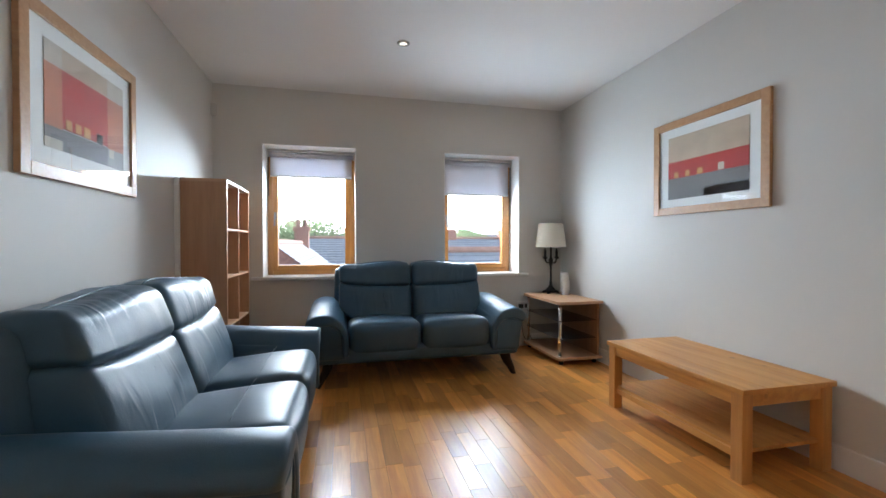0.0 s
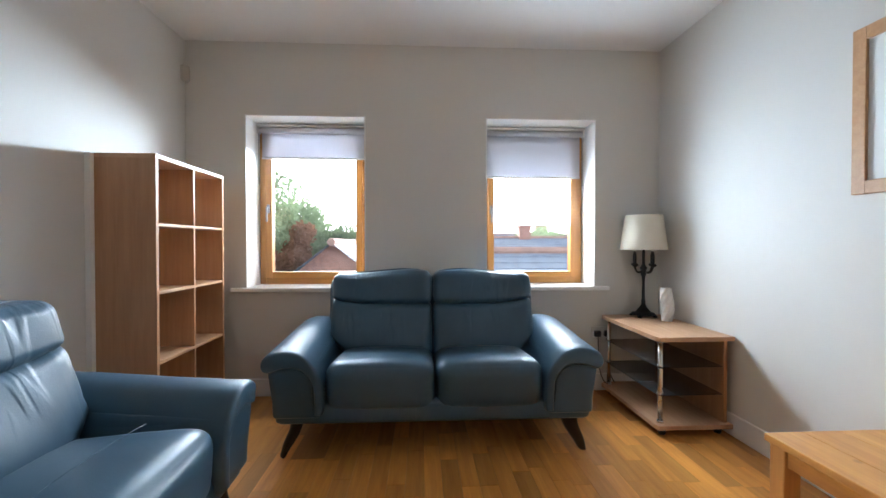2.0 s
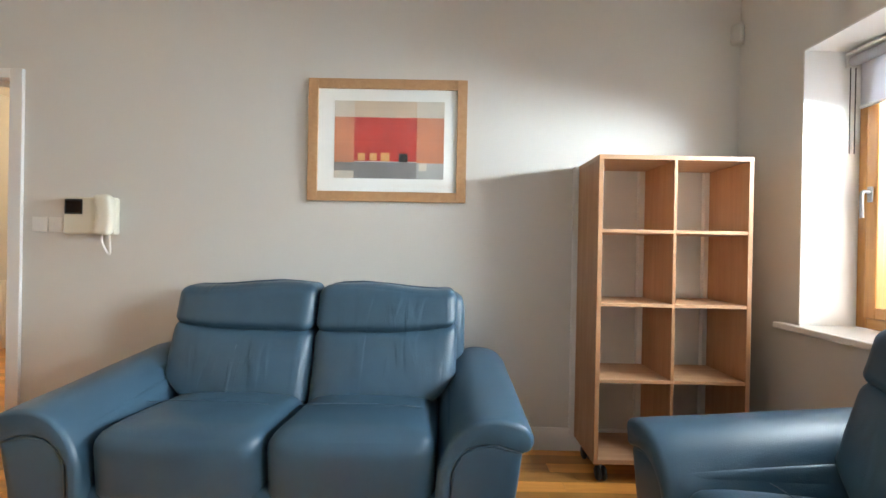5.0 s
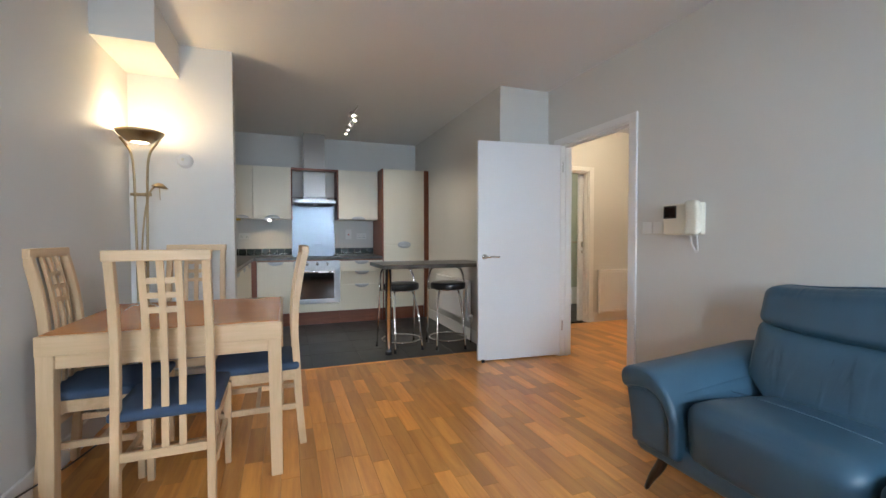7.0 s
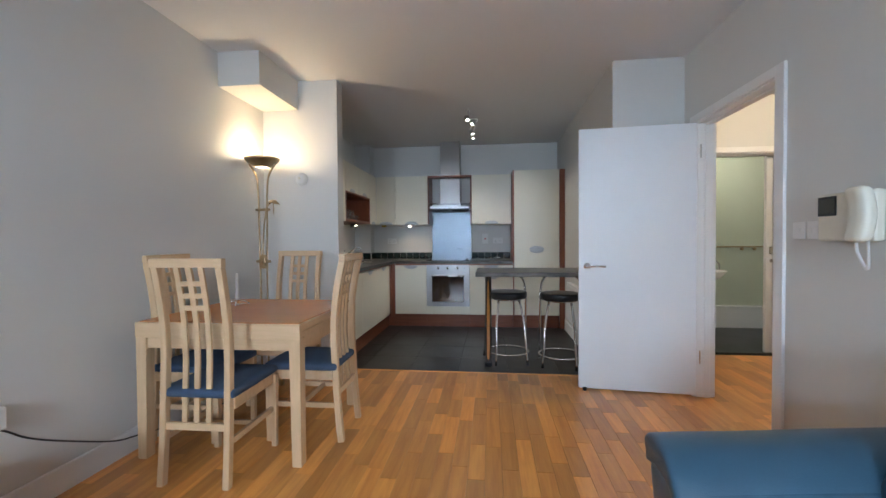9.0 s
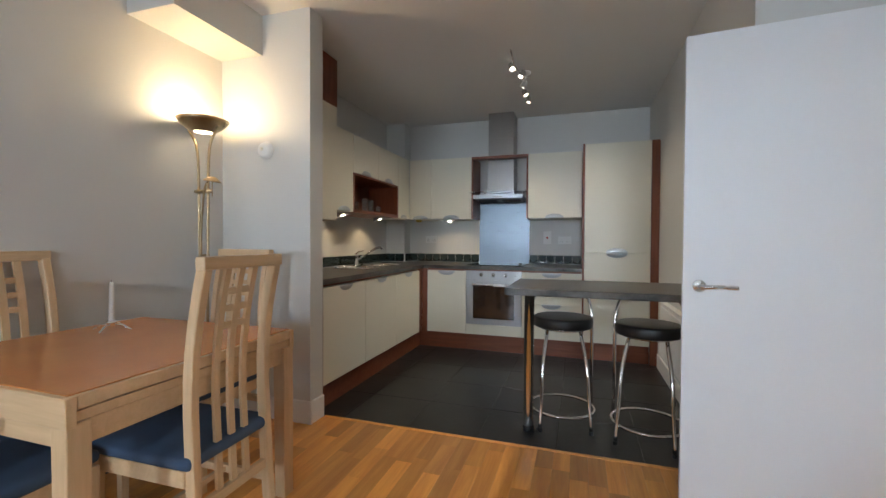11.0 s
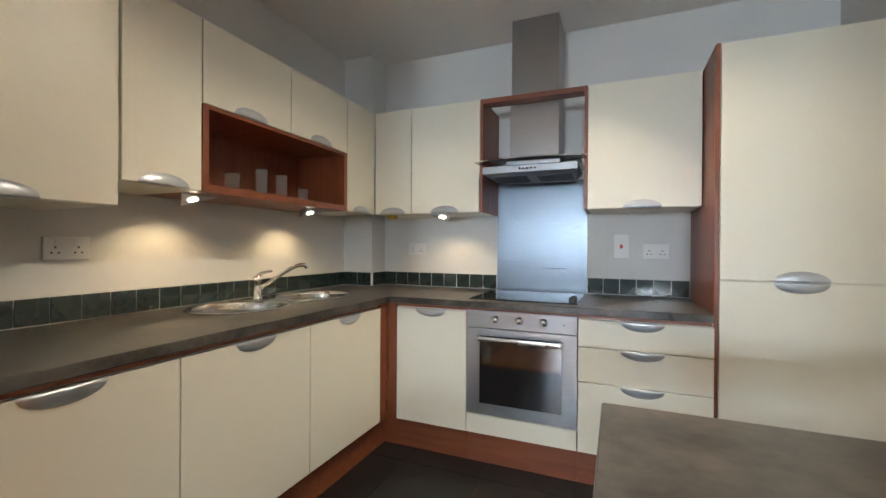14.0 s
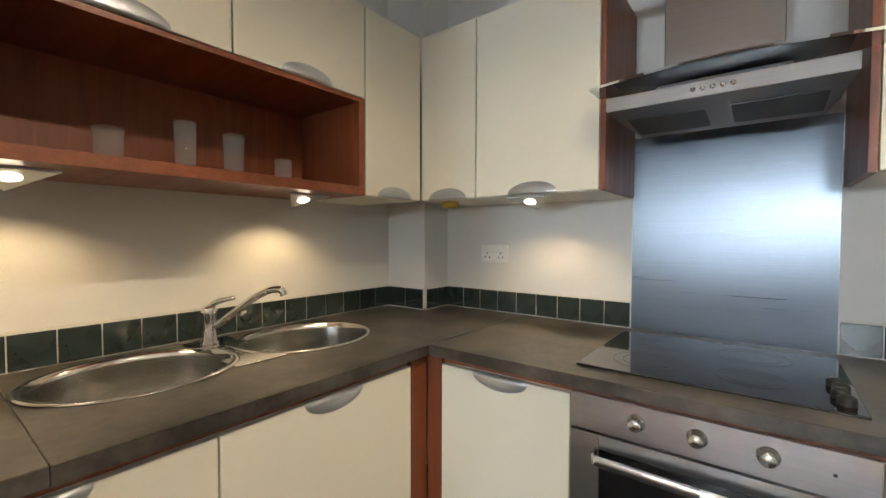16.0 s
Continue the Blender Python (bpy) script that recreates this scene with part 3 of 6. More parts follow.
# ---- outside ----
SKYW = glowing("bright_sky", (0.92, 0.97, 1.0), 13.0)
BRICK = material("red_brick", (0.42, 0.24, 0.20), 0.85, vary=0.25, scale=9, bump=0.3, bump_scale=40)
# Slate here and green leaves below carry pale distance haze in their colours.
SLATE = material("hazed_roof_slate", (0.29, 0.335, 0.41), 0.7, vary=0.2, scale=4, bump=0.3, bump_scale=20)
REDROOF = material("pinkish_ridge_tile", (0.42, 0.27, 0.23), 0.8, vary=0.25, scale=5)
STONE = material("pale_render", (0.55, 0.52, 0.47), 0.8, vary=0.1)
BARK = material("bark", (0.10, 0.07, 0.05), 0.9, vary=0.3)
LEAF = material("hazed_leaf_green", (0.23, 0.29, 0.22), 0.6, vary=0.6, scale=0.9)
LEAF2 = material("leaf_rust", (0.26, 0.15, 0.12), 0.6, vary=0.5, scale=1.5)
for leaf_mat, tint in ((LEAF, (0.36, 0.46, 0.25, 1)), (LEAF2, (0.40, 0.20, 0.12, 1))):
    lt = leaf_mat.node_tree
    sheer = lt.nodes.new("ShaderNodeBsdfTranslucent")
    sheer.inputs["Color"].default_value = tint
    half = lt.nodes.new("ShaderNodeMixShader")
    half.inputs["Fac"].default_value = 0.5
    lt.links.new(lt.nodes["Principled BSDF"].outputs[0], half.inputs[1])
    lt.links.new(sheer.outputs[0], half.inputs[2])
    lt.links.new(half.outputs[0], lt.nodes["Material Output"].inputs["Surface"])
GROUND = -6.0
structure("ground", [(-90, 110, Y2 + 0.01, 170, GROUND - 0.2, GROUND)], material("ground_tarmac", (0.08, 0.085, 0.07), 0.9, vary=0.3, scale=0.4), "dark tarmac and grass ground far below", "ground")
bm = bmesh.new()
N = 40
prev = None
for i in range(N + 1):
    a = math.pi * (-0.15 + 1.3 * i / N)
    cur = [bm.verts.new((160 * math.cos(a), 165 * math.sin(a), z)) for z in (GROUND - 10, 18, 70)]
    if prev:
        for k in range(2):
            bm.faces.new((prev[k], cur[k], cur[k + 1], prev[k + 1]))
    prev = cur
tagged(part("backdrop_sky", bm, SKYW), "bright hazy white sky", "sky", kind="structure")


def roof_house(name, x0, x1, y0, y1, eave, ridge, along, label, chimneys=(), wall=None):
    """House with a pitched roof laid in slate courses; the ridge runs along x or y."""
    h = thing(name, label, "house", group="houses outside")
    wall = wall or BRICK
    bm = bmesh.new()
    add_box(bm, x0, x1, y0, y1, GROUND, eave)
    if along == "y":
        xm = (x0 + x1) / 2
        for y in (y0, y1):
            bm.faces.new([bm.verts.new(p) for p in ((x0, y, eave), (x1, y, eave), (xm, y, ridge))])
    else:
        ym = (y0 + y1) / 2
        for x in (x0, x1):
            bm.faces.new([bm.verts.new(p) for p in ((x, y0, eave), (x, y1, eave), (x, ym, ridge))])
    part("wall", bm, wall, h)
    # roof slopes in overlapping courses
    o = 0.18
    for side in (0, 1):
        bm = bmesh.new()
        courses = 14
        for k in range(courses):
            f0, f1 = k / courses, (k + 1.08) / courses
            if along == "x":
                ye, ym = (y0 - o, (y0 + y1) / 2) if side == 0 else (y1 + o, (y0 + y1) / 2)
                ez = eave - o * 0.5
                p = [(x0 - o, ye + (ym - ye) * f0, ez + (ridge - ez) * f0 + 0.05), (x1 + o, ye + (ym - ye) * f0, ez + (ridge - ez) * f0 + 0.05),
                     (x1 + o, ye + (ym - ye) * f1, ez + (ridge - ez) * f1 + 0.02), (x0 - o, ye + (ym - ye) * f1, ez + (ridge - ez) * f1 + 0.02)]
            else:
                xe, xm = (x0 - o, (x0 + x1) / 2) if side == 0 else (x1 + o, (x0 + x1) / 2)
                ez = eave - o * 0.5
                p = [(xe + (xm - xe) * f0, y0 - o, ez + (ridge - ez) * f0 + 0.05), (xe + (xm - xe) * f0, y1 + o, ez + (ridge - ez) * f0 + 0.05),
                     (xe + (xm - xe) * f1, y1 + o, ez + (ridge - ez) * f1 + 0.02), (xe + (xm - xe) * f1, y0 - o, ez + (ridge - ez) * f1 + 0.02)]
            top = [bm.verts.new(q) for q in p]
            low = [bm.verts.new((q[0], q[1], q[2] - 0.03)) for q in p]
            bm.faces.new(top)
            bm.faces.new((top[0], top[1], low[1], low[0]))
        part("roof", bm, SLATE, h, "grey slate roof slope")
    bm = bmesh.new()
    if along == "x":
        add_tube(bm, [(x0 - o, (y0 + y1) / 2, ridge + 0.05), (x1 + o, (y0 + y1) / 2, ridge + 0.05)], 0.12, 8)
    else:
        add_tube(bm, [((x0 + x1) / 2, y0 - o, ridge + 0.05), ((x0 + x1) / 2, y1 + o, ridge + 0.05)], 0.12, 8)
    part("ridge", bm, REDROOF, h, "clay ridge tiles")
    for cx, cy, cw, ctop in chimneys:
        base = ridge - 0.8
        c = block("chimney", cx - cw, cx + cw, cy - cw * 0.7, cy + cw * 0.7, base, ctop, BRICK, h, 0.02, "red brick chimney stack")
        block("cornice", cx - cw - 0.07, cx + cw + 0.07, cy - cw * 0.7 - 0.07, cy + cw * 0.7 + 0.07, ctop - 0.22, ctop - 0.06, BRICK, h, 0.01)
        for k in (-1, 1):
            lathe("chimney_pot", [(0.11, 0), (0.13, 0.05), (0.10, 0.1), (0.09, 0.33), (0.12, 0.36), (0.08, 0.36)], REDROOF, h, 12, pose(cx + k * cw * 0.5, cy, ctop))
    return h


roof_house("gable_house", -3.6, 0.55, 14.0, 24.0, -0.55, 1.12, "y", "red brick gabled house with a slate roof", [(-1.5, 23.0, 0.35, 2.0)])
roof_house("terrace_house", 1.2, 16.0, 10.5, 17.0, -1.25, 0.86, "x", "long terrace with a grey slate roof", [])
roof_house("far_terrace", -2.0, 34.0, 27.0, 35.0, -0.6, 1.5, "x", "far brick terrace with chimneys", [(1.2, 31.0, 0.32, 2.1), (3.6, 31.0, 0.35, 2.2), (8.4, 31.0, 0.4, 2.5), (12.6, 31.0, 0.35, 2.2), (14.2, 31.0, 0.35, 2.2), (17.0, 31.0, 0.5, 2.6), (23.0, 31.0, 0.5, 2.6)])
roof_house("farther_terrace", -14.0, 60.0, 56.0, 66.0, 0.0, 2.4, "x", "distant brick terrace with chimneys", [(-6.0, 60.0, 0.7, 4.2), (6.0, 60.0, 0.7, 4.0), (18.0, 60.0, 0.8, 4.3), (26.0, 60.0, 0.8, 4.2), (38.0, 60.0, 0.8, 4.4)])


def tree(name, x, y, top, spread, seed, leaf, label, count=1500, low=None):
    """Tapered trunk with limbs and a crown of many small leaf clumps with an uneven outline."""
    rng = random.Random(seed)
    t = thing(name, label, "tree", pose(x, y, GROUND), group="trees outside")
    h = top - GROUND
    bm = bmesh.new()
    add_tube(bm, spline([(0, 0, 0), (0.1, 0, h * 0.3), (-0.1, 0.1, h * 0.7)], 4), [0.3 - 0.02 * k for k in range(9)], 8)
    limbs = []
    for k in range(9):
        a, zz = rng.uniform(0, 6.28), rng.uniform(0.28, 0.66) * h
        e = Vector((math.cos(a) * spread * rng.uniform(0.5, 0.85), math.sin(a) * spread * rng.uniform(0.5, 0.85), zz + rng.uniform(0.08, 0.3) * h))
        add_tube(bm, spline([(0, 0, zz), (e.x * 0.5, e.y * 0.5, zz + (e.z - zz) * 0.35), e], 3), [0.13, 0.12, 0.11, 0.09, 0.07, 0.05, 0.03], 6)
        limbs.append(e)
    part("trunk", bm, BARK, t, "dark trunk and limbs")
    lobes = [(Vector((e.x, e.y, e.z)), spread * rng.uniform(0.3, 0.5)) for e in limbs]
    lobes += [(Vector((rng.uniform(-0.4, 0.4) * spread, rng.uniform(-0.4, 0.4) * spread, h * rng.uniform(0.55, 0.88))), spread * rng.uniform(0.35, 0.5)) for k in range(6)]
    verts, faces = [], []
    for k in range(count):
        c, r = lobes[rng.randrange(len(lobes))]
        d = Vector((rng.gauss(0, 1), rng.gauss(0, 1), rng.gauss(0, 0.8))).normalized() * r * rng.uniform(0.5, 1.05)
        p = c + d
        if (p.x * p.x + p.y * p.y) / (spread * 1.2) ** 2 + ((p.z - h * 0.5) / (h * 0.5)) ** 2 > 1 + rng.uniform(-0.12, 0.06):
            continue
        if low is not None and p.z + GROUND < low:
            continue
        s = rng.uniform(0.06, 0.15) * (1 if spread < 4 else 1.7)
        u = Vector((rng.gauss(0, 1), rng.gauss(0, 1), rng.gauss(0, 1))).normalized()
        v = u.orthogonal().normalized()
        b = len(verts)
        verts += [p + u * s, p + v * s * 0.6, p - u * s, p - v * s * 0.6, p + u.cross(v) * s * 0.35]
        faces += [(b, b + 1, b + 4), (b + 1, b + 2, b + 4), (b + 2, b + 3, b + 4), (b + 3, b, b + 4)]
    me = bpy.data.meshes.new("crown")
    me.from_pydata([tuple(v) for v in verts], [], faces)
    me.materials.append(leaf)
    c = new("crown", me)
    c.parent = t
    return t


tree("tree", -10.5, 17.0, 5.7, 3.95, 3, LEAF, "tall green leafy tree beyond the gabled house", 32000)
tree("tree", -7.6, 20.5, 5.3, 3.9, 8, LEAF, "full green leafy tree beside the gabled house", 34000)
tree("tree", -5.2, 25.5, 3.9, 3.6, 4, LEAF, "green leafy tree behind the gabled house", 22000)
tree("tree", -14.0, 25.0, 6.8, 3.9, 5, LEAF, "spreading green leafy tree", 16000)
tree("tree", -4.7, 21.5, 2.7, 1.5, 6, LEAF2, "small reddish leafy tree", 6000)
for i, (tx, ty, tt, ts) in enumerate(((4.5, 48.0, 4.6, 4.5), (14.0, 50.0, 4.2, 5.0), (26.0, 52.0, 4.8, 5.5), (-3.0, 50.0, 4.6, 4.6), (40.0, 54.0, 5.0, 6.0))):
    tree("tree", tx, ty, tt, ts, 20 + i, LEAF, "distant round-topped leafy tree", 4000)


# ---- living room ----
def puffed(name, x0, x1, y0, y1, z0, z1, r, mat, parent, bulge=(0, 0, 0), cuts=12, shape=None, label="", wrinkle=0.0, seed=0):
    """A soft rounded block with bulging faces, creases and wrinkles."""
    bm = bmesh.new()
    bmesh.ops.create_cube(bm, size=2.0)
    bmesh.ops.subdivide_edges(bm, edges=bm.edges[:], cuts=cuts, use_grid_fill=True)
    half = Vector(((x1 - x0) / 2, (y1 - y0) / 2, (z1 - z0) / 2))
    mid = Vector(((x0 + x1) / 2, (y0 + y1) / 2, (z0 + z1) / 2))
    rr = min(r, half.x * 0.98, half.y * 0.98, half.z * 0.98)
    for v in bm.verts:
        u = Vector([math.sin(c * math.pi / 2) for c in v.co])
        p = Vector([u[i] * half[i] for i in range(3)])
        inner = Vector([max(-(half[i] - rr), min(half[i] - rr, p[i])) for i in range(3)])
        d = p - inner
        q = inner + d.normalized() * rr if d.length > 1e-6 else p
        n = d.normalized() if d.length > 1e-6 else Vector((0, 0, 0))
        s = [1 - u[i] * u[i] for i in range(3)]
        q += Vector((n.x * bulge[0] * s[1] * s[2], n.y * bulge[1] * s[0] * s[2], n.z * bulge[2] * s[0] * s[1]))
        if wrinkle:
            w = noise.noise(Vector((q.x * 34 + seed * 7.3, q.y * 4, q.z * 7))) * 0.8 * max(0.0, noise.noise(Vector((q.x * 5 + seed, q.z * 7, 2.0))) + 0.35) + noise.noise(Vector((q.x * 9 + seed, q.y * 9, q.z * 6 + 4))) * 0.8
            q += n * wrinkle * w
        co = q + mid
        v.co = shape(co) if shape else co
    return part(name, bm, mat, parent, label, True)


STITCH = material("pale_stitching", (0.08, 0.12, 0.16), 0.7)
DARKWOOD = wood("dark_stained_leg", (0.022, 0.012, 0.008), (0.012, 0.007, 0.005), 0.35, "Z")


def sofa(label):
    """Two-seat leather sofa; front at y = 0, back at y = 0.96, centred on x."""
    s = thing("sofa", label, "sofa", group="matching sofas")
    # plinth rail, dropped slightly towards the middle
    puffed("base_frame", -0.835, 0.835, 0.045, 0.90, 0.185, 0.31, 0.03, LEATHER, s, (0.01, 0.012, 0), 10)
    puffed("back_panel", -0.70, 0.70, 0.72, 0.955, 0.25, 0.90, 0.06, LEATHER, s, (0, 0.02, 0), 8,
           lambda c: Vector((c.x, c.y - 0.10 * (0.9 - c.z), c.z)))
    for k in (-1, 1):
        def arm_shape(c, k=k):
            f = max(0.0, min(1.0, c.y / 0.8))
            t = max(0.0, (c.z - 0.40) / 0.15)
            out = (c.x * k - 0.57) / 0.30
            return Vector((c.x + k * 0.028 * t, c.y, c.z + min(1, t) * (0.040 * f ** 1.2 - 0.014 * (1 - f) ** 1.5 - 0.028 * max(0, out) ** 2)))
        def body_shape(c, k=k):
            f = max(0.0, min(1.0, c.y / 0.8))
            t = max(0.0, min(1, (c.z - 0.3) / 0.2))
            out = max(0.0, (c.x * k - 0.57) / 0.30)
            return Vector((c.x - k * 0.02 * (1 - t), c.y + 0.01 * (1 - t), c.z + t * (0.038 * f - 0.014 * (1 - f) ** 1.5 - 0.026 * out ** 2)))
        xs = sorted((k * 0.615, k * 0.862))
        puffed("arm", xs[0], xs[1], 0.016, 0.88, 0.225, 0.515, 0.022, LEATHER, s, (0.012, 0.008, 0), 10, body_shape)
        # pad: thick skin over the top that rolls down the inner side to the base
        top = [(p.x, p.z) for p in spline([(0.838, 0, 0.488), (0.866, 0, 0.497), (0.876, 0, 0.528), (0.866, 0, 0.562), (0.835, 0, 0.588), (0.785, 0, 0.602), (0.725, 0, 0.602), (0.672, 0, 0.588), (0.630, 0, 0.556), (0.602, 0, 0.510), (0.586, 0, 0.45), (0.578, 0, 0.38), (0.577, 0, 0.30), (0.582, 0, 0.25)], 3)]
        under = [(0.622, 0.25), (0.624, 0.32), (0.627, 0.40), (0.640, 0.455), (0.668, 0.492), (0.71, 0.510), (0.76, 0.510), (0.81, 0.498)]
        ring = [Vector((x, 0, z)) for x, z in top + under]
        count = len(ring)
        bm = bmesh.new()
        rows = []
        for y, inset in ((0.0, 0.016), (0.003, 0.008), (0.010, 0.002), (0.020, 0.0), (0.10, 0.0), (0.18, 0.0), (0.26, 0.0), (0.34, 0.0), (0.42, 0.0), (0.50, 0.0), (0.58, 0.0), (0.66, 0.0), (0.74, 0.0), (0.80, 0.006), (0.84, 0.03)):
            row = []
            for i in range(count):
                d = (ring[(i + 1) % count] - ring[i - 1]).normalized()
                c = ring[i] + Vector((d.z, 0, -d.x)) * -inset
                fold = 0.0022 * noise.noise(Vector((c.x * 7 + k, y * 9, c.z * 7))) if 0.02 < y < 0.8 else 0.0
                row.append(bm.verts.new(arm_shape(Vector((k * c.x, y + 0.02 * max(0, (c.x - 0.80) / 0.07) ** 2 * (1 if y < 0.05 else 0), c.z + fold)))))
            rows.append(row)
        for ra, rb in zip(rows, rows[1:]):
            for i in range(count):
                bm.faces.new((ra[i], ra[(i + 1) % count], rb[(i + 1) % count], rb[i]))
        bm.faces.new(rows[0])
        bm.faces.new(rows[-1])
        bmesh.ops.recalc_face_normals(bm, faces=bm.faces)
        pad = part("arm_pad", bm, LEATHER, s, "", True)
        tube("piping", [arm_shape(Vector((k * x, y, z))) for x, y, z in ((0.852, 0.20, 0.487), (0.852, 0.05, 0.487), (0.835, 0.022, 0.488), (0.80, 0.015, 0.497), (0.74, 0.014, 0.507), (0.69, 0.014, 0.497), (0.652, 0.014, 0.467), (0.634, 0.014, 0.41), (0.628, 0.014, 0.30))],
             0.0045, LEATHER, pad, 6)
        xs = sorted((k * 0.004, k * 0.578))
        def seat_shape(c, k=k):
            return Vector((c.x, c.y + (0.02 if c.y < 0.2 else 0) * (1 - (c.z - 0.24) / 0.28) - 0.012 * math.cos(c.x * k * 5.4 - 1.5), c.z - 0.09 * max(0, (c.y - 0.12)) * (1 if c.z > 0.42 else 0)))
        seat = puffed("seat_cushion", xs[0], xs[1], 0.015, 0.66, 0.245, 0.505, 0.065, LEATHER, s, (0.0, 0.012, 0.024), 16, seat_shape, wrinkle=0.003, seed=11 + k)
        tube("seam", [Vector((k * x, 0.23, 0.524 + 0.016 * (1 - ((x - 0.29) / 0.29) ** 2))) for x in (0.06, 0.12, 0.2, 0.29, 0.38, 0.46, 0.52)], 0.0014, STITCH, seat, 6, label="pale stitched seam")
        # back: lumbar pad and head roll, leaning back
        lean = lambda c: Vector((c.x, c.y + 0.34 * (c.z - 0.45), c.z))
        xs = sorted((k * 0.004, k * 0.655))
        def lumbar(c, k=k):
            edge = max(0, abs(c.x) - 0.50)
            lift = edge * 0.9 * max(0.0, min(1.0, (0.62 - c.z) / 0.2))
            rise = 0.032 * (abs(c.x) / 0.655) ** 4 * max(0.0, min(1.0, (c.z - 0.6) / 0.12))
            return lean(Vector((c.x, c.y, c.z + lift + rise)))
        back = puffed("back_cushion", xs[0], xs[1], 0.462, 0.70, 0.40, 0.752, 0.05, LEATHERC, s, (0.0, 0.03, 0.0), 30, lumbar, wrinkle=0.006, seed=21 + k)
        tube("seam", [lumbar(Vector((k * 0.33, y, z))) for y, z in ((0.452, 0.48), (0.444, 0.53), (0.440, 0.58), (0.440, 0.63), (0.447, 0.68))], 0.0025, LEATHER, back, 6)
        def head(c, k=k):
            sag = 0.012 * math.sin((c.x * k) * 9.0)
            rise = 0.032 * (abs(c.x) / 0.655) ** 4 * max(0.0, min(1.0, (0.86 - c.z) / 0.12))
            return lean(Vector((c.x, c.y, c.z + sag * max(0.0, min(1.0, (c.z - 0.80) / 0.12)) + rise)))
        hd = puffed("headrest", xs[0] + 0.002, xs[1] - 0.002, 0.452, 0.66, 0.735, 0.940, 0.045, LEATHERC, s, (0.0, 0.012, 0.006), 30, head, wrinkle=0.006, seed=31 + k)
        tube("piping", [head(Vector((k * x, 0.55, 0.948 - 0.03 * (abs(x - 0.33) / 0.33) ** 6))) for x in (0.05, 0.1, 0.2, 0.33, 0.45, 0.55, 0.61)], 0.004, LEATHER, hd, 6)
    for kx in (-1, 1):
        for ky, (ya, yb) in ((0, (0.125, 0.095)), (1, (0.80, 0.86))):
            bm = bmesh.new()
            top, bot = Vector((kx * 0.735, ya, 0.20)), Vector((kx * 0.81, yb, 0.0))
            pts = [top, top + (bot - top) * 0.35 + Vector((-kx * 0.01, 0, 0)), top + (bot - top) * 0.7, bot]
            add_tube(bm, spline(pts, 4), [0.055 - 0.0028 * q for q in range(13)], 10, flat=0.45)
            bmesh.ops.recalc_face_normals(bm, faces=bm.faces)
            vs = [v for v in bm.verts if v.co.z < 0]
            for v in vs:
                v.co.z = 0
            part("leg", bm, DARKWOOD, s, "dark stained splayed leg", True)
    return s


sofa_n = sofa("dark blue-grey leather two-seat sofa under the windows")
sofa_n.matrix_world = pose(1.162, 3.69, 0)
sofa_w = copy_thing(sofa_n, pose(0.40, 2.46, 0, 0, 0, 90))
sofa_w["label"] = "dark blue-grey leather two-seat sofa below the framed print"


def shelf_unit():
    x0, x1, y0, y1 = -0.598, -0.29, 3.795, 4.545
    s = thing("shelf_unit", "open beech cube shelf unit on castors, empty", "shelf unit")
    zb, zt, t = 0.095, 1.60, 0.022
    for ya in (y0, y1 - t):
        block("side_panel", x0, x1, ya, ya + t, zb, zt - t, BEECH, s, 0.0015)
    block("top_panel", x0, x1, y0, y1, zt - t, zt, BEECHX, s, 0.0015)
    block("bottom_panel", x0, x1, y0 + t, y1 - t, zb, zb + t, BEECHX, s, 0.0015)
    ym = (y0 + y1) / 2
    levels = (zb + t, 0.49, 0.862, 1.222, zt - t)
    for a, b in zip(levels, levels[1:]):
        block("divider", x0 + 0.003, x1 - 0.003, ym - 0.008, ym + 0.008, a + (0 if a == levels[0] else 0.016), b, BEECH, s, 0.001)
    for ya in (y0, ym - 0.011, y1 - t):
        block("back_batten", XW + 0.002, x0 - 0.0005, ya - 0.024, ya + t, zb, zt - 0.004, TRIM, s, 0.001, "white painted back batten")
    for z in levels[1:-1]:
        block("shelf", x0 + 0.003, x1 - 0.002, y0 + t, y1 - t, z, z + 0.016, BEECHX, s, 0.001)
    for x in (x0 + 0.05, x1 - 0.05):
        for y in (y0 + 0.05, y1 - 0.05):
            c = block("castor_plate", x - 0.03, x + 0.03, y - 0.03, y + 0.03, zb - 0.004, zb - 0.0005, SATIN, s, 0.0)
            bm = bmesh.new()
            for dy in (-0.014, 0.014):
                add_lathe(bm, [(0, -0.009), (0.030, -0.009), (0.034, -0.004), (0.034, 0.004), (0.030, 0.009), (0, 0.009)], 18, pose(x + 0.012, y + dy, 0.034, 90, 0, 0))
            add_tube(bm, [(x + 0.012, y - 0.02, 0.034), (x + 0.012, y + 0.02, 0.034)], 0.006, 8)
            w = part("castor", bm, BLACKP, s, "black twin-wheel castor", True)
            tube("stem", spline([(x, y, zb - 0.003), (x + 0.004, y, 0.07), (x + 0.012, y, 0.05)], 3), 0.009, SATIN, s, 8)
    return s


shelf_unit()


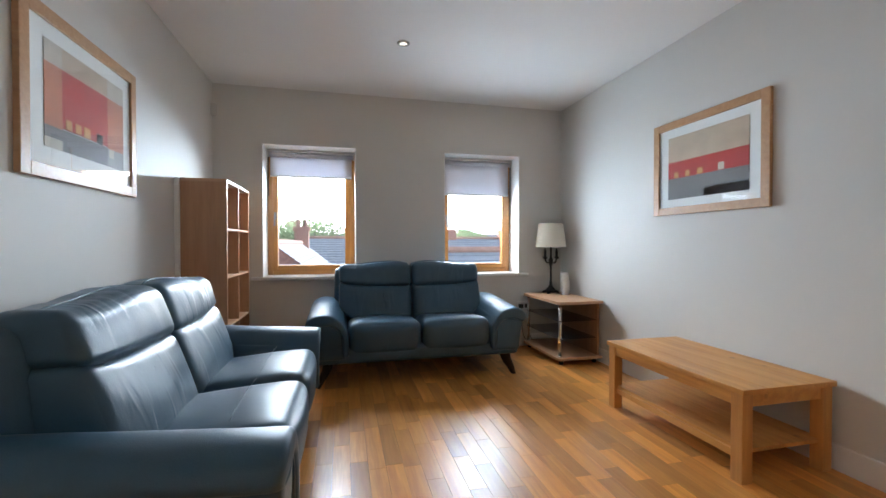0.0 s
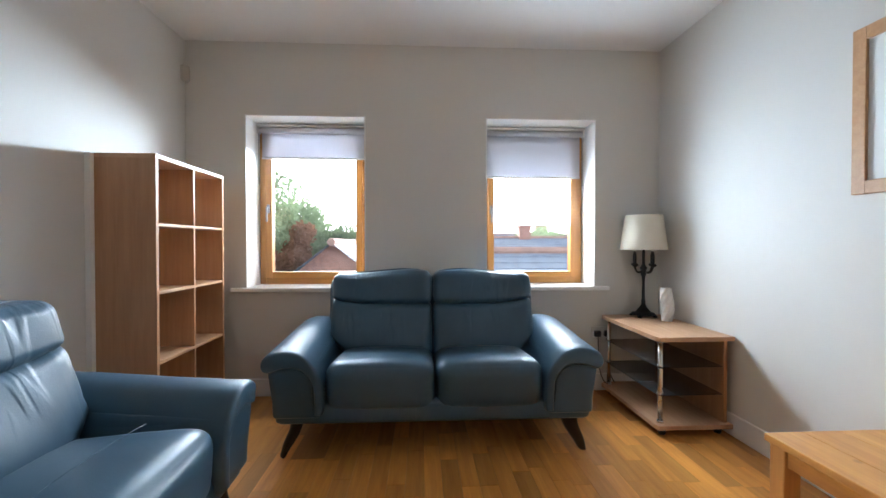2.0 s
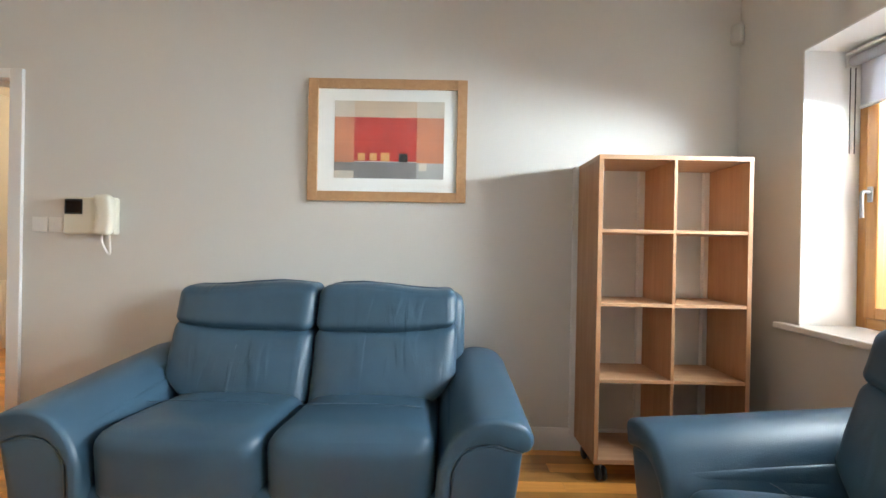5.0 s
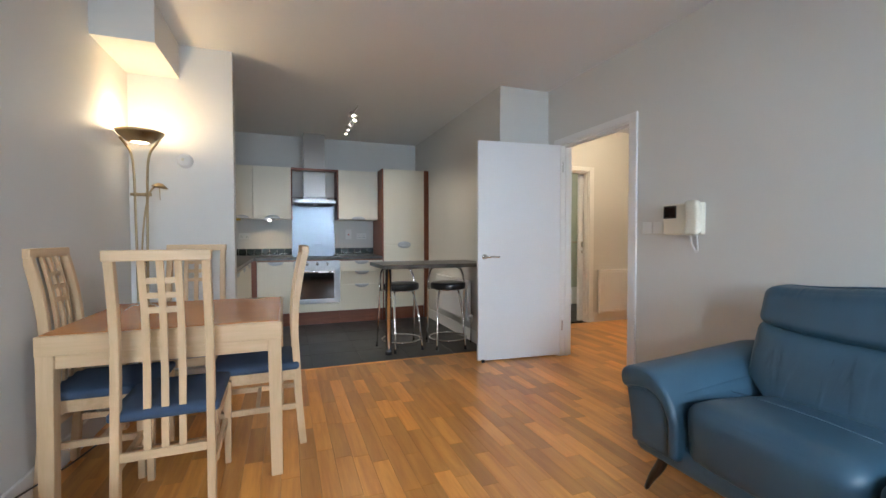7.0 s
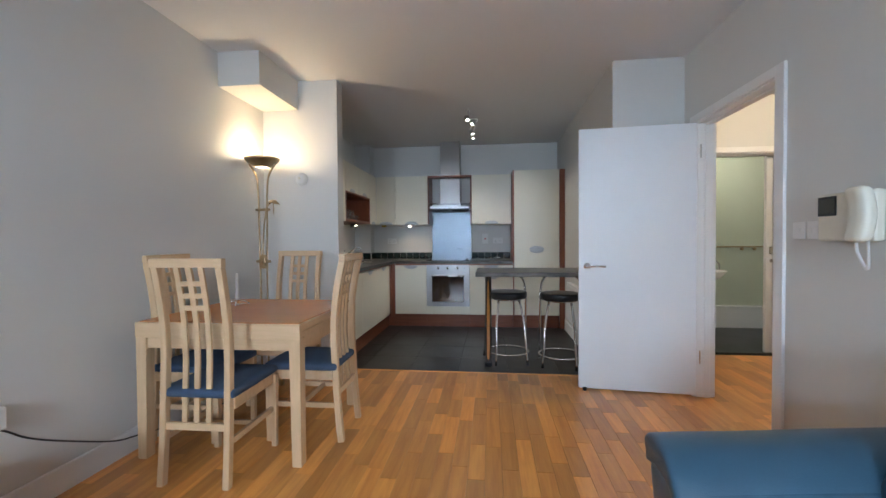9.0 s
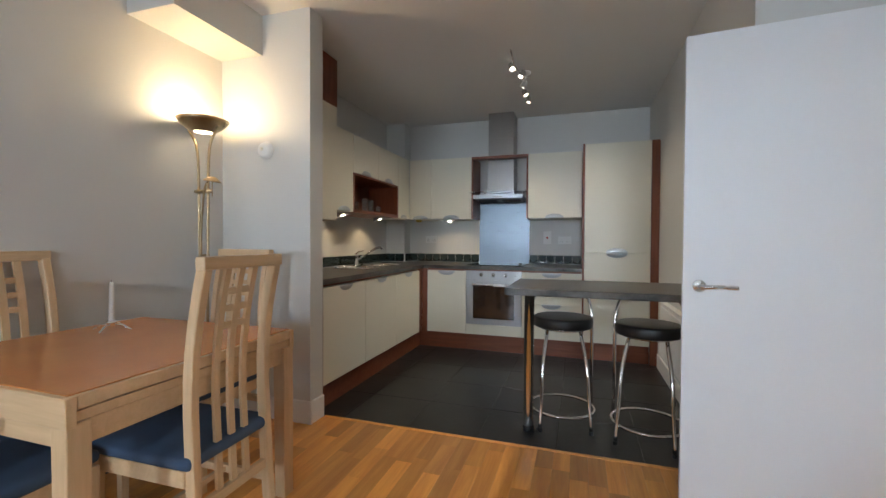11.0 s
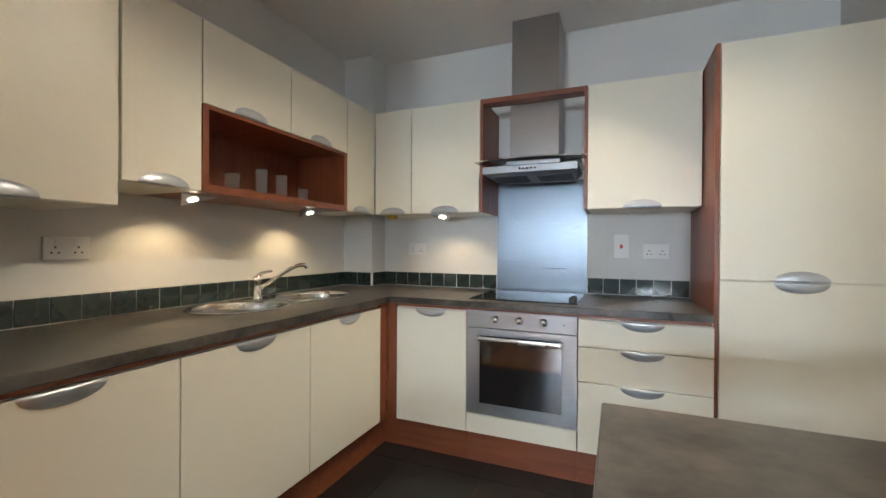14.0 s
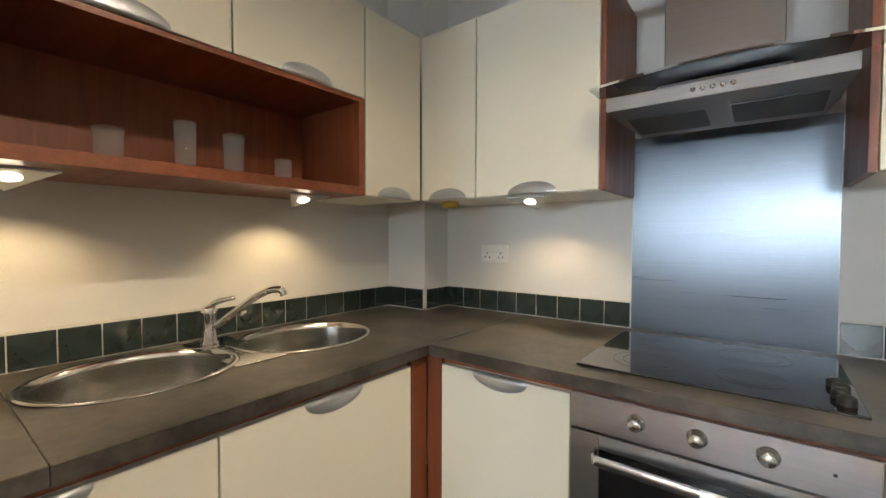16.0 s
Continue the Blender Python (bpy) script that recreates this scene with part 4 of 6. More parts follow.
def tv_stand():
    x0, x1, y0, y1 = 2.455, 2.918, 3.885, 4.675
    s = thing("tv_stand", "beech television stand with smoked glass shelves and steel posts", "tv stand")
    def slab(name, z0, z1, cut):
        bm = bmesh.new()
        pts = [(x0, y0 + cut), (x0 + cut * 0.35, y0), (x1, y0), (x1, y1), (x0 + cut, y1), (x0, y1 - cut)]
        lo = [bm.verts.new((*p, z0)) for p in pts]
        hi = [bm.verts.new((*p, z1)) for p in pts]
        bm.faces.new(lo[::-1])
        bm.faces.new(hi)
        for k in range(6):
            bm.faces.new((lo[k], lo[(k + 1) % 6], hi[(k + 1) % 6], hi[k]))
        bmesh.ops.bevel(bm, geom=bm.edges[:], offset=0.002, segments=2, affect="EDGES")
        return part(name, bm, BEECHX, s)
    slab("top_panel", 0.560, 0.586, 0.03)
    slab("bottom_panel", 0.045, 0.071, 0.03)
    block("back_panel", x1 - 0.045, x1 - 0.025, y0 + 0.03, y1 - 0.03, 0.071, 0.56, BEECH, s, 0.001)
    for z in (0.235, 0.40):
        block("glass_shelf", x0 + 0.025, x1 - 0.05, y0 + 0.035, y1 - 0.035, z, z + 0.006, SMOKED, s, 0.001, "smoked glass shelf")
    for y in (y0 + 0.055, y1 - 0.055):
        p = tube("post", [(x0 + 0.045, y, 0.071), (x0 + 0.045, y, 0.56)], 0.014, SATIN, s, 16, label="satin steel post")
        for z in (0.079, 0.243, 0.408, 0.548):
            lathe("collar", [(0.0145, -0.007), (0.019, -0.007), (0.019, 0.007), (0.0145, 0.007)], SATIN, p, 16, pose(x0 + 0.045, y, z))
    for x in (x0 + 0.06, x1 - 0.06):
        for y in (y0 + 0.06, y1 - 0.06):
            lathe("castor", [(0, 0), (0.018, 0), (0.022, 0.01), (0.022, 0.03), (0.012, 0.045), (0, 0.045)], BLACKP, s, 14, pose(x, y, 0))
    return s


tv_stand()


def table_lamp(x, y, z):
    l = thing("table_lamp", "black wrought metal table lamp with a cream drum shade", "lamp", pose(x, y, z))
    bm = bmesh.new()
    add_lathe(bm, [(0, 0.012), (0.035, 0.012), (0.085, 0.012), (0.09, 0.018), (0.082, 0.028), (0.055, 0.034), (0.045, 0.05), (0.03, 0.065), (0.018, 0.085)], 8)
    for k in range(4):
        add_lathe(bm, [(0, 0), (0.016, 0.001), (0.018, 0.008), (0.012, 0.014), (0, 0.014)], 8, pose(0.082 * math.cos(k * 1.57 + 0.8), 0.082 * math.sin(k * 1.57 + 0.8), 0))
    part("base", bm, BLACKM, l, "stepped black metal foot", True)
    lathe("stem", [(0.018, 0.083), (0.013, 0.10), (0.017, 0.115), (0.011, 0.13), (0.010, 0.26), (0.013, 0.30), (0.020, 0.315), (0.012, 0.33), (0.022, 0.35), (0.026, 0.365), (0.014, 0.38), (0.010, 0.40), (0.010, 0.53)], BLACKM, l, 12)
    for k in range(4):
        a = k * math.pi / 2 + 0.35
        d = Vector((math.cos(a), math.sin(a), 0))
        bm = bmesh.new()
        add_tube(bm, spline([Vector((0, 0, 0.355)), d * 0.03 + Vector((0, 0, 0.33)), d * 0.065 + Vector((0, 0, 0.335)), d * 0.085 + Vector((0, 0, 0.37))], 5), 0.006, 8)
        add_lathe(bm, [(0.004, 0), (0.02, 0.008), (0.024, 0.02), (0.012, 0.026)], 10, Matrix.Translation(d * 0.085 + Vector((0, 0, 0.37))))
        arm = part("branch", bm, BLACKM, l, "curved black candle branch", True)
        lathe("candle_sleeve", [(0.009, 0.39), (0.010, 0.42), (0.010, 0.455), (0.006, 0.475), (0.0, 0.49)], BLACKM, arm, 10, Matrix.Translation(d * 0.085))
    lathe("shade", [(0.165, 0.50), (0.130, 0.755), (0.1285, 0.755), (0.1635, 0.501), (0.165, 0.50)], SHADE, l, 40, label="cream fabric drum shade")
    lathe("shade_ring", [(0.02, 0.745), (0.02, 0.748), (0.127, 0.748), (0.127, 0.745), (0.02, 0.745)], BLACKM, l, 20)
    return l


table_lamp(2.745, 4.585, 0.586)

bm = bmesh.new()
rings = []
for i in range(25):
    f = i / 24
    zz = 0.235 * f
    r = 0.034 + 0.012 * math.sin(f * 2.6) - 0.006 * f
    tw = f * 2.2
    cx = 0.008 * math.sin(f * 5)
    ring = []
    for k in range(30):
        a = 2 * math.pi * k / 30 + tw
        rr = r * (1 + 0.07 * math.cos(6 * (a - 0) - f * 26))
        ring.append(bm.verts.new((cx + rr * math.cos(a), rr * math.sin(a), zz)))
    rings.append(ring)
for p, q in zip(rings, rings[1:]):
    for k in range(30):
        bm.faces.new((p[k], p[(k + 1) % 30], q[(k + 1) % 30], q[k]))
bm.faces.new(rings[0][::-1])
inner = [bm.verts.new((v.co.x * 0.8, v.co.y * 0.8, 0.20)) for v in rings[-1]]
for k in range(30):
    bm.faces.new((rings[-1][k], rings[-1][(k + 1) % 30], inner[(k + 1) % 30], inner[k]))
bm.faces.new(inner)
vase = tagged(part("vase", bm, CERAMIC, None, "", True), "tall twisted white ceramic vase on the stand", "vase")
vase.matrix_world = pose(2.815, 4.40, 0.586)


def coffee_table():
    x0, x1, y0, y1 = 2.325, 2.90, 1.96, 2.985
    s = thing("coffee_table", "knotty pine coffee table with a lower shelf", "coffee table")
    n, w = 4, (x1 - x0) / 4
    for k in range(n):
        block("top_board", x0 + k * w + 0.0004, x0 + (k + 1) * w - 0.0004, y0, y1, 0.421, 0.448, PINE, s, 0.003 if k in (0, n - 1) else 0.0012)
    L = 0.062
    for x in (x0 + 0.012, x1 - 0.012 - L):
        for y in (y0 + 0.012, y1 - 0.012 - L):
            block("leg", x, x + L, y, y + L, 0, 0.421, PINEZ, s, 0.004)
    for x in (x0 + 0.022, x1 - 0.042):
        block("apron", x, x + 0.02, y0 + 0.074, y1 - 0.074, 0.358, 0.4208, PINE, s, 0.002)
    for y in (y0 + 0.022, y1 - 0.042):
        block("apron", x0 + 0.074, x1 - 0.074, y, y + 0.02, 0.358, 0.4208, PINE, s, 0.002)
    for k in range(4):
        a = x0 + 0.04 + k * (x1 - x0 - 0.08) / 4
        block("shelf_board", a + 0.0005, a + (x1 - x0 - 0.08) / 4 - 0.0005, y0 + 0.03, y1 - 0.03, 0.138, 0.156, PINE, s, 0.0015)
    for x in (x0 + 0.030, x1 - 0.050):
        block("shelf_rail", x, x + 0.02, y0 + 0.074, y1 - 0.074, 0.102, 0.1378, PINE, s, 0.002)
    return s


coffee_table()

# framed prints
FRAMEW = wood("pale_frame_wood", (0.55, 0.33, 0.17), (0.45, 0.25, 0.12), 0.4, "Y", 0.6)
MOUNT = material("white_mount_card", (0.80, 0.79, 0.75), 0.8, vary=0.01)
ART = {n: material("print_" + n, c, 0.8, vary=0.22, scale=7, bump_scale=30) for n, c in
       dict(beige=(0.50, 0.38, 0.27), red=(0.42, 0.035, 0.025), orange=(0.50, 0.19, 0.10), grey=(0.19, 0.18, 0.175), pale=(0.52, 0.46, 0.38), jar=(0.55, 0.30, 0.10), dark=(0.02, 0.018, 0.018), ash=(0.33, 0.32, 0.30)).items()}
PICGLASS = glass("picture_glass")


def framed_print(label, m, w, h, fw, blocks, jars):
    """Hangs with its back at local y = 0 and looks towards -y; x from 0 to w, z from 0 to h."""
    s = thing("framed_print", label, "picture", m, group="framed prints")
    d = 0.024
    block("frame_side", 0, fw, -d, 0, 0, h, FRAMEW, s, 0.003)
    block("frame_side", w - fw, w, -d, 0, 0, h, FRAMEW, s, 0.003)
    block("frame_rail", fw, w - fw, -d, 0, 0, fw, FRAMEW, s, 0.003)
    block("frame_rail", fw, w - fw, -d, 0, h - fw, h, FRAMEW, s, 0.003)
    block("mount", fw, w - fw, -0.010, -0.004, fw, h - fw, MOUNT, s, 0.0, "white card mount")
    for nm, a, b, c, e in blocks:
        block("print_field", a * w, b * w, -0.0125, -0.0104, c * h, e * h, ART[nm], s, 0.0, "painted field of the print")
    for nm, a, b, c, e in jars:
        block("print_shape", a * w, b * w, -0.0145, -0.0127, c * h, e * h, ART[nm], s, 0.0008)
    g = block("glazing", fw - 0.003, w - fw + 0.003, -0.018, -0.016, fw - 0.003, h - fw + 0.003, PICGLASS, s, 0.0, "clear picture glass")
    g.visible_shadow = False
    return s


framed_print("abstract print in red and orange in a pale wooden frame", pose(XW + 0.001, 2.273, 1.385, 0, 0, 90), 0.892, 0.687, 0.055,
             [("pale", 0.165, 0.29, 0.69, 0.823), ("beige", 0.29, 0.685, 0.69, 0.823), ("pale", 0.685, 0.857, 0.69, 0.823), ("orange", 0.165, 0.29, 0.32, 0.69), ("red", 0.29, 0.685, 0.33, 0.69), ("orange", 0.685, 0.857, 0.32, 0.69),
              ("grey", 0.29, 0.685, 0.19, 0.325), ("grey", 0.165, 0.29, 0.25, 0.32), ("ash", 0.685, 0.857, 0.19, 0.255), ("ash", 0.75, 0.857, 0.255, 0.32), ("ash", 0.685, 0.70, 0.255, 0.32), ("pale", 0.165, 0.29, 0.19, 0.25), ("pale", 0.70, 0.75, 0.255, 0.32)],
             [("jar", 0.315, 0.36, 0.335, 0.395), ("jar", 0.39, 0.435, 0.335, 0.395), ("jar", 0.46, 0.515, 0.33, 0.40), ("dark", 0.575, 0.63, 0.325, 0.395)])
framed_print("abstract print with a red band in a pale wooden frame", pose(XE - 0.001, 3.222, 1.335, 0, 0, -90), 0.915, 0.685, 0.055,
             [("beige", 0.155, 0.855, 0.56, 0.825), ("red", 0.155, 0.855, 0.385, 0.56), ("grey", 0.155, 0.855, 0.165, 0.385), ("ash", 0.50, 0.855, 0.165, 0.25)],
             [("jar", 0.22, 0.26, 0.39, 0.45), ("jar", 0.33, 0.37, 0.39, 0.45), ("jar", 0.44, 0.49, 0.39, 0.45), ("pale", 0.62, 0.67, 0.39, 0.46)])


# video entry phone
ep = thing("entry_phone", "cream video entry phone with handset on the wall", "entry phone", pose(XW, 0.905, 1.165, 0, 0, 90))
block("body", 0.018, 0.305, -0.045, 0, 0.004, 0.212, CREAMP, ep, 0.012)
block("screen_bezel", 0.028, 0.125, -0.048, -0.0452, 0.115, 0.20, BLACKP, ep, 0.004, "dark screen surround")
block("screen", 0.035, 0.12, -0.0495, -0.0482, 0.125, 0.19, BLACKGLASS, ep, 0.001, "small dark screen")
hs = puffed("handset", 0.215, 0.312, -0.105, -0.046, 0.0, 0.225, 0.028, CREAMP, ep, (0, 0.0, 0), 8, lambda c: Vector((c.x, c.y + 0.022 * math.sin((c.z / 0.225) * math.pi), c.z)), "cream handset")
tube("cord", spline([(0.255, -0.07, 0.004), (0.25, -0.06, -0.04), (0.262, -0.045, -0.09), (0.275, -0.045, -0.105), (0.283, -0.045, -0.085), (0.272, -0.04, 0.006)], 6), 0.006, WHITEP, ep, 8, label="white coiled cord")
def switch(name, m, w, h, label, category, rockers=1, red=False, holes=0):
    s = thing(name, label, category, m)
    block("plate", -w / 2, w / 2, -0.009, 0, -h / 2, h / 2, WHITEP, s, 0.003)
    for k in range(rockers):
        cx = (k - (rockers - 1) / 2) * w / max(1, rockers) * 0.8
        dz = 0.022 if holes else 0.0
        block("rocker", cx - 0.009, cx + 0.009, -0.012, -0.0092, dz - 0.012, dz + 0.012, material("red_switch", (0.5, 0.02, 0.015), 0.35) if red else WHITEP, s, 0.0015, "red switch rocker" if red else "")
    for k in range(holes):
        cx = (k - (holes - 1) / 2) * w * 0.5
        bm = bmesh.new()
        for a, b in ((0, 0.006), (-0.011, -0.014), (0.011, -0.014)):
            add_box(bm, cx + a - 0.003, cx + a + 0.003, -0.0097, -0.0091, b - 0.006, b + 0.001)
        part("socket_holes", bm, BLACKP, s, "dark socket holes")
    return s


switch("light_switch", pose(XW, 0.755, 1.222, 0, 0, 90), 0.085, 0.085, "white plastic light switch on the wall", "switch")
switch("light_switch", pose(XW, 0.85, 1.222, 0, 0, 90), 0.085, 0.085, "white plastic light switch beside the entry phone", "switch", 2)

# thermostat on the stub wall
th = thing("smoke_alarm", "round white plastic wall alarm", "alarm", pose(2.565, PY1, 1.74))
lathe("housing", [(0, 0.032), (0.035, 0.032), (0.048, 0.026), (0.052, 0.012), (0.055, 0.01), (0.055, 0)], WHITEP, th, 32, pose(0, 0, 0, -90, 0, 0))
lathe("button", [(0, 0.036), (0.010, 0.036), (0.012, 0.032)], CREAMP, th, 16, pose(0.012, 0, 0.006, -90, 0, 0))

# movement sensor in the corner
# Off-white plastic, greyed so that the colour holds the corner's shade.
SENSORP = material("shaded_plastic", (0.56, 0.54, 0.50), 0.5, vary=0.05)
ms = thing("movement_sensor", "small plastic wall movement sensor in the corner, shade in its colour", "sensor", pose(-0.618, 4.675, 2.30, 0, 0, 40))
puffed("housing", -0.032, 0.032, -0.024, 0.024, 0, 0.115, 0.014, SENSORP, ms, (0, 0.004, 0), 6)
block("lens", -0.022, 0.022, -0.0285, -0.0235, 0.03, 0.075, SENSORP, ms, 0.002, "ribbed plastic lens")

# recessed ceiling light
dl = thing("downlight", "recessed ceiling downlight with a satin rim", "ceiling light", pose(0.982, 3.525, CZ))
lathe("rim", [(0.030, -0.012), (0.034, -0.006), (0.047, -0.004), (0.047, 0), (0.030, 0)], SATIN, dl, 28)
lathe("bulb", [(0, -0.006), (0.02, -0.008), (0.029, -0.003)], glowing("halogen_glass", (1.0, 0.93, 0.82), 2.0), dl, 20)


# ---- dining area ----
def add_ribbon(bm, pts, w, t):
    """Sweeps an upright rectangle w wide along x and t thick along points in a y-z plane."""
    rings = []
    for i, p in enumerate(pts):
        a, b = pts[max(0, i - 1)], pts[min(len(pts) - 1, i + 1)]
        d = (Vector(b) - Vector(a)).normalized()
        n = Vector((1, 0, 0)).cross(d).normalized()
        p = Vector(p)
        rings.append([bm.verts.new(p + Vector((sx * w / 2, 0, 0)) + n * (sn * t / 2)) for sx, sn in ((-1, -1), (1, -1), (1, 1), (-1, 1))])
    for a, b in zip(rings, rings[1:]):
        for k in range(4):
            bm.faces.new((a[k], a[(k + 1) % 4], b[(k + 1) % 4], b[k]))
    bm.faces.new(rings[0][::-1])
    bm.faces.new(rings[-1])


def dining_chair():
    """Tall slatted chair; sits towards -y, back at y = 0."""
    s = thing("dining_chair", "pale beech dining chair with tall slatted back and blue seat", "chair", group="dining chairs")
    def backline(z):
        if z < 0.45:
            return 0.0 + 0.03 * ((0.45 - z) / 0.45) ** 1.6
        f = (z - 0.45) / 0.65
        return -0.012 * math.sin(f * math.pi) * 1.5 + 0.055 * f * f
    zs = [0.0, 0.1, 0.2, 0.3, 0.4, 0.5, 0.6, 0.7, 0.8, 0.9, 1.0, 1.07]
    for k in (-1, 1):
        bm = bmesh.new()
        add_ribbon(bm, [(k * (0.168 - 0.006 * (z / 1.07)), backline(z), z) for z in zs], 0.032, 0.038)
        bmesh.ops.recalc_face_normals(bm, faces=bm.faces)
        bmesh.ops.bevel(bm, geom=[e for e in bm.edges if e.calc_face_angle(0) > 1.0], offset=0.003, segments=1, affect="EDGES")
        part("back_leg", bm, CHAIRW, s)
        bm = bmesh.new()
        r = add_box(bm, k * 0.185 - 0.018, k * 0.185 + 0.018, -0.42, -0.385, 0, 0.42, 0.003)
        for v in bm.verts:
            if v.co.z < 0.2:
                v.co.x = k * 0.185 + (v.co.x - k * 0.185) * 0.8
                v.co.y = -0.40 + (v.co.y + 0.40) * 0.8
        part("front_leg", bm, CHAIRW, s)
        block("side_stretcher", k * 0.177 - 0.010, k * 0.177 + 0.010, -0.39, -0.005, 0.205, 0.235, TABLEW, s, 0.002)
        block("side_rail", k * 0.178 - 0.011, k * 0.178 + 0.011, -0.39, -0.012, 0.37, 0.425, TABLEW, s, 0.002)
    block("cross_stretcher", -0.168, 0.168, -0.215, -0.195, 0.21, 0.232, TABLEW, s, 0.002)
    block("front_rail", -0.17, 0.17, -0.414, -0.392, 0.37, 0.425, TABLEW, s, 0.002)
    block("back_rail", -0.152, 0.152, backline(0.29) - 0.011, backline(0.29) + 0.011, 0.270, 0.305, TABLEW, s, 0.002)
    block("top_rail", -0.183, 0.183, backline(1.08) - 0.019, backline(1.08) + 0.019, 1.065, 1.108, TABLEW, s, 0.004)
    for cx in (-0.062, 0.0, 0.062):
        bm = bmesh.new()
        add_ribbon(bm, [(cx, backline(z) - 0.004, z) for z in (0.303, 0.4, 0.5, 0.6, 0.7, 0.8, 0.9, 1.0, 1.066)], 0.026, 0.012)
        bmesh.ops.recalc_face_normals(bm, faces=bm.faces)
        part("slat", bm, CHAIRW, s)
    for z in (0.865, 0.925, 0.985):
        for cx in (-0.031, 0.031):
            block("cross_bar", cx - 0.0178, cx + 0.0178, backline(z) - 0.010, backline(z) + 0.002, z - 0.012, z + 0.012, TABLEW, s, 0.0)
    puffed("seat", -0.198, 0.198, -0.43, 0.012, 0.425, 0.468, 0.018, SEATBLUE, s, (0, 0, 0.014), 8, label="blue upholstered seat pad")
    return s


c1 = dining_chair()
c1.matrix_world = pose(2.32, 1.13, 0, 0, 0, 1)
for m in (pose(1.805, 0.475, 0, 0, 0, 91), pose(2.44, -0.215, 0, 0, 0, 179), pose(2.868, 0.585, 0, 0, 0, -90)):
    copy_thing(c1, m)


def dining_table():
    x0, x1, y0, y1 = 1.878, 2.815, 0.045, 0.945
    s = thing("dining_table", "extending beech dining table with a reddish polished top", "table")
    L = 0.062
    for x in (x0, x1 - L):
        for y in (y0, y1 - L):
            bm = bmesh.new()
            add_box(bm, x, x + L, y, y + L, 0, 0.678, 0.004)
            for v in bm.verts:
                if v.co.z < 0.3:
                    v.co.x += (0.010 if x == x0 else -0.010) * (1 if (v.co.x - x - L / 2) * (1 if x == x0 else -1) > 0 else 0) * -1
            part("leg", bm, CHAIRW, s)
    for ya, yb in ((y0 + 0.012, y0 + 0.034), (y1 - 0.034, y1 - 0.012)):
        block("apron", x0 + L, x1 - L, ya, yb, 0.61, 0.678, TABLEW, s, 0.002)
    for xa, xb in ((x0 + 0.012, x0 + 0.034), (x1 - 0.034, x1 - 0.012)):
        block("apron", xa, xb, y0 + L, y1 - L, 0.61, 0.678, TABLEW, s, 0.002)
    for ya, yb in ((y0 - 0.002, y0 + 0.026), (y1 - 0.026, y1 + 0.002)):
        block("end_rail", x0 - 0.002, x1 + 0.002, ya, yb, 0.668, 0.7512, TABLEW, s, 0.003, "pale solid end rail")
    block("leaf", x0 + 0.006, x1 - 0.006, y0 + 0.027, y1 - 0.027, 0.680, 0.708, TABLEW, s, 0.002, "sliding extension leaf")
    block("top_edge", x0, x1, y0 + 0.0265, y1 - 0.0265, 0.713, 0.7515, TABLEW, s, 0.003, "pale solid edge")
    block("tabletop", x0 + 0.012, x1 - 0.012, y0 + 0.012, y1 - 0.012, 0.7517, 0.7555, TABLETOP, s, 0.001, "reddish polished top")
    block("runner", x0 + 0.05, x1 - 0.05, y0 + 0.05, y1 - 0.05, 0.7075, 0.7135, BLACKP, s, 0.0)
    return s


dining_table()

ch = thing("candle_holder", "small silver candle holder with a white candle", "candle holder", pose(2.605, 0.345, 0.7556))
bm = bmesh.new()
add_lathe(bm, [(0, 0.022), (0.014, 0.020), (0.020, 0.03), (0.022, 0.045), (0.018, 0.046), (0.014, 0.034), (0, 0.03)], 20)
for k in range(4):
    a = k * 1.571 + 0.4
    add_tube(bm, spline([(0.008 * math.cos(a), 0.008 * math.sin(a), 0.022), (0.04 * math.cos(a), 0.04 * math.sin(a), 0.026), (0.065 * math.cos(a), 0.065 * math.sin(a), 0.012), (0.078 * math.cos(a), 0.078 * math.sin(a), 0.004)], 4), 0.004, 6)
part("holder", bm, CHROME, ch, "", True)
lathe("candle", [(0, 0.215), (0.006, 0.216), (0.009, 0.20), (0.0115, 0.05), (0.0115, 0.034), (0, 0.034)], CANDLE, ch, 18, label="white tapered candle")
tube("wick", [(0, 0, 0.214), (0.001, 0, 0.224)], 0.0012, BLACKP, ch, 5)


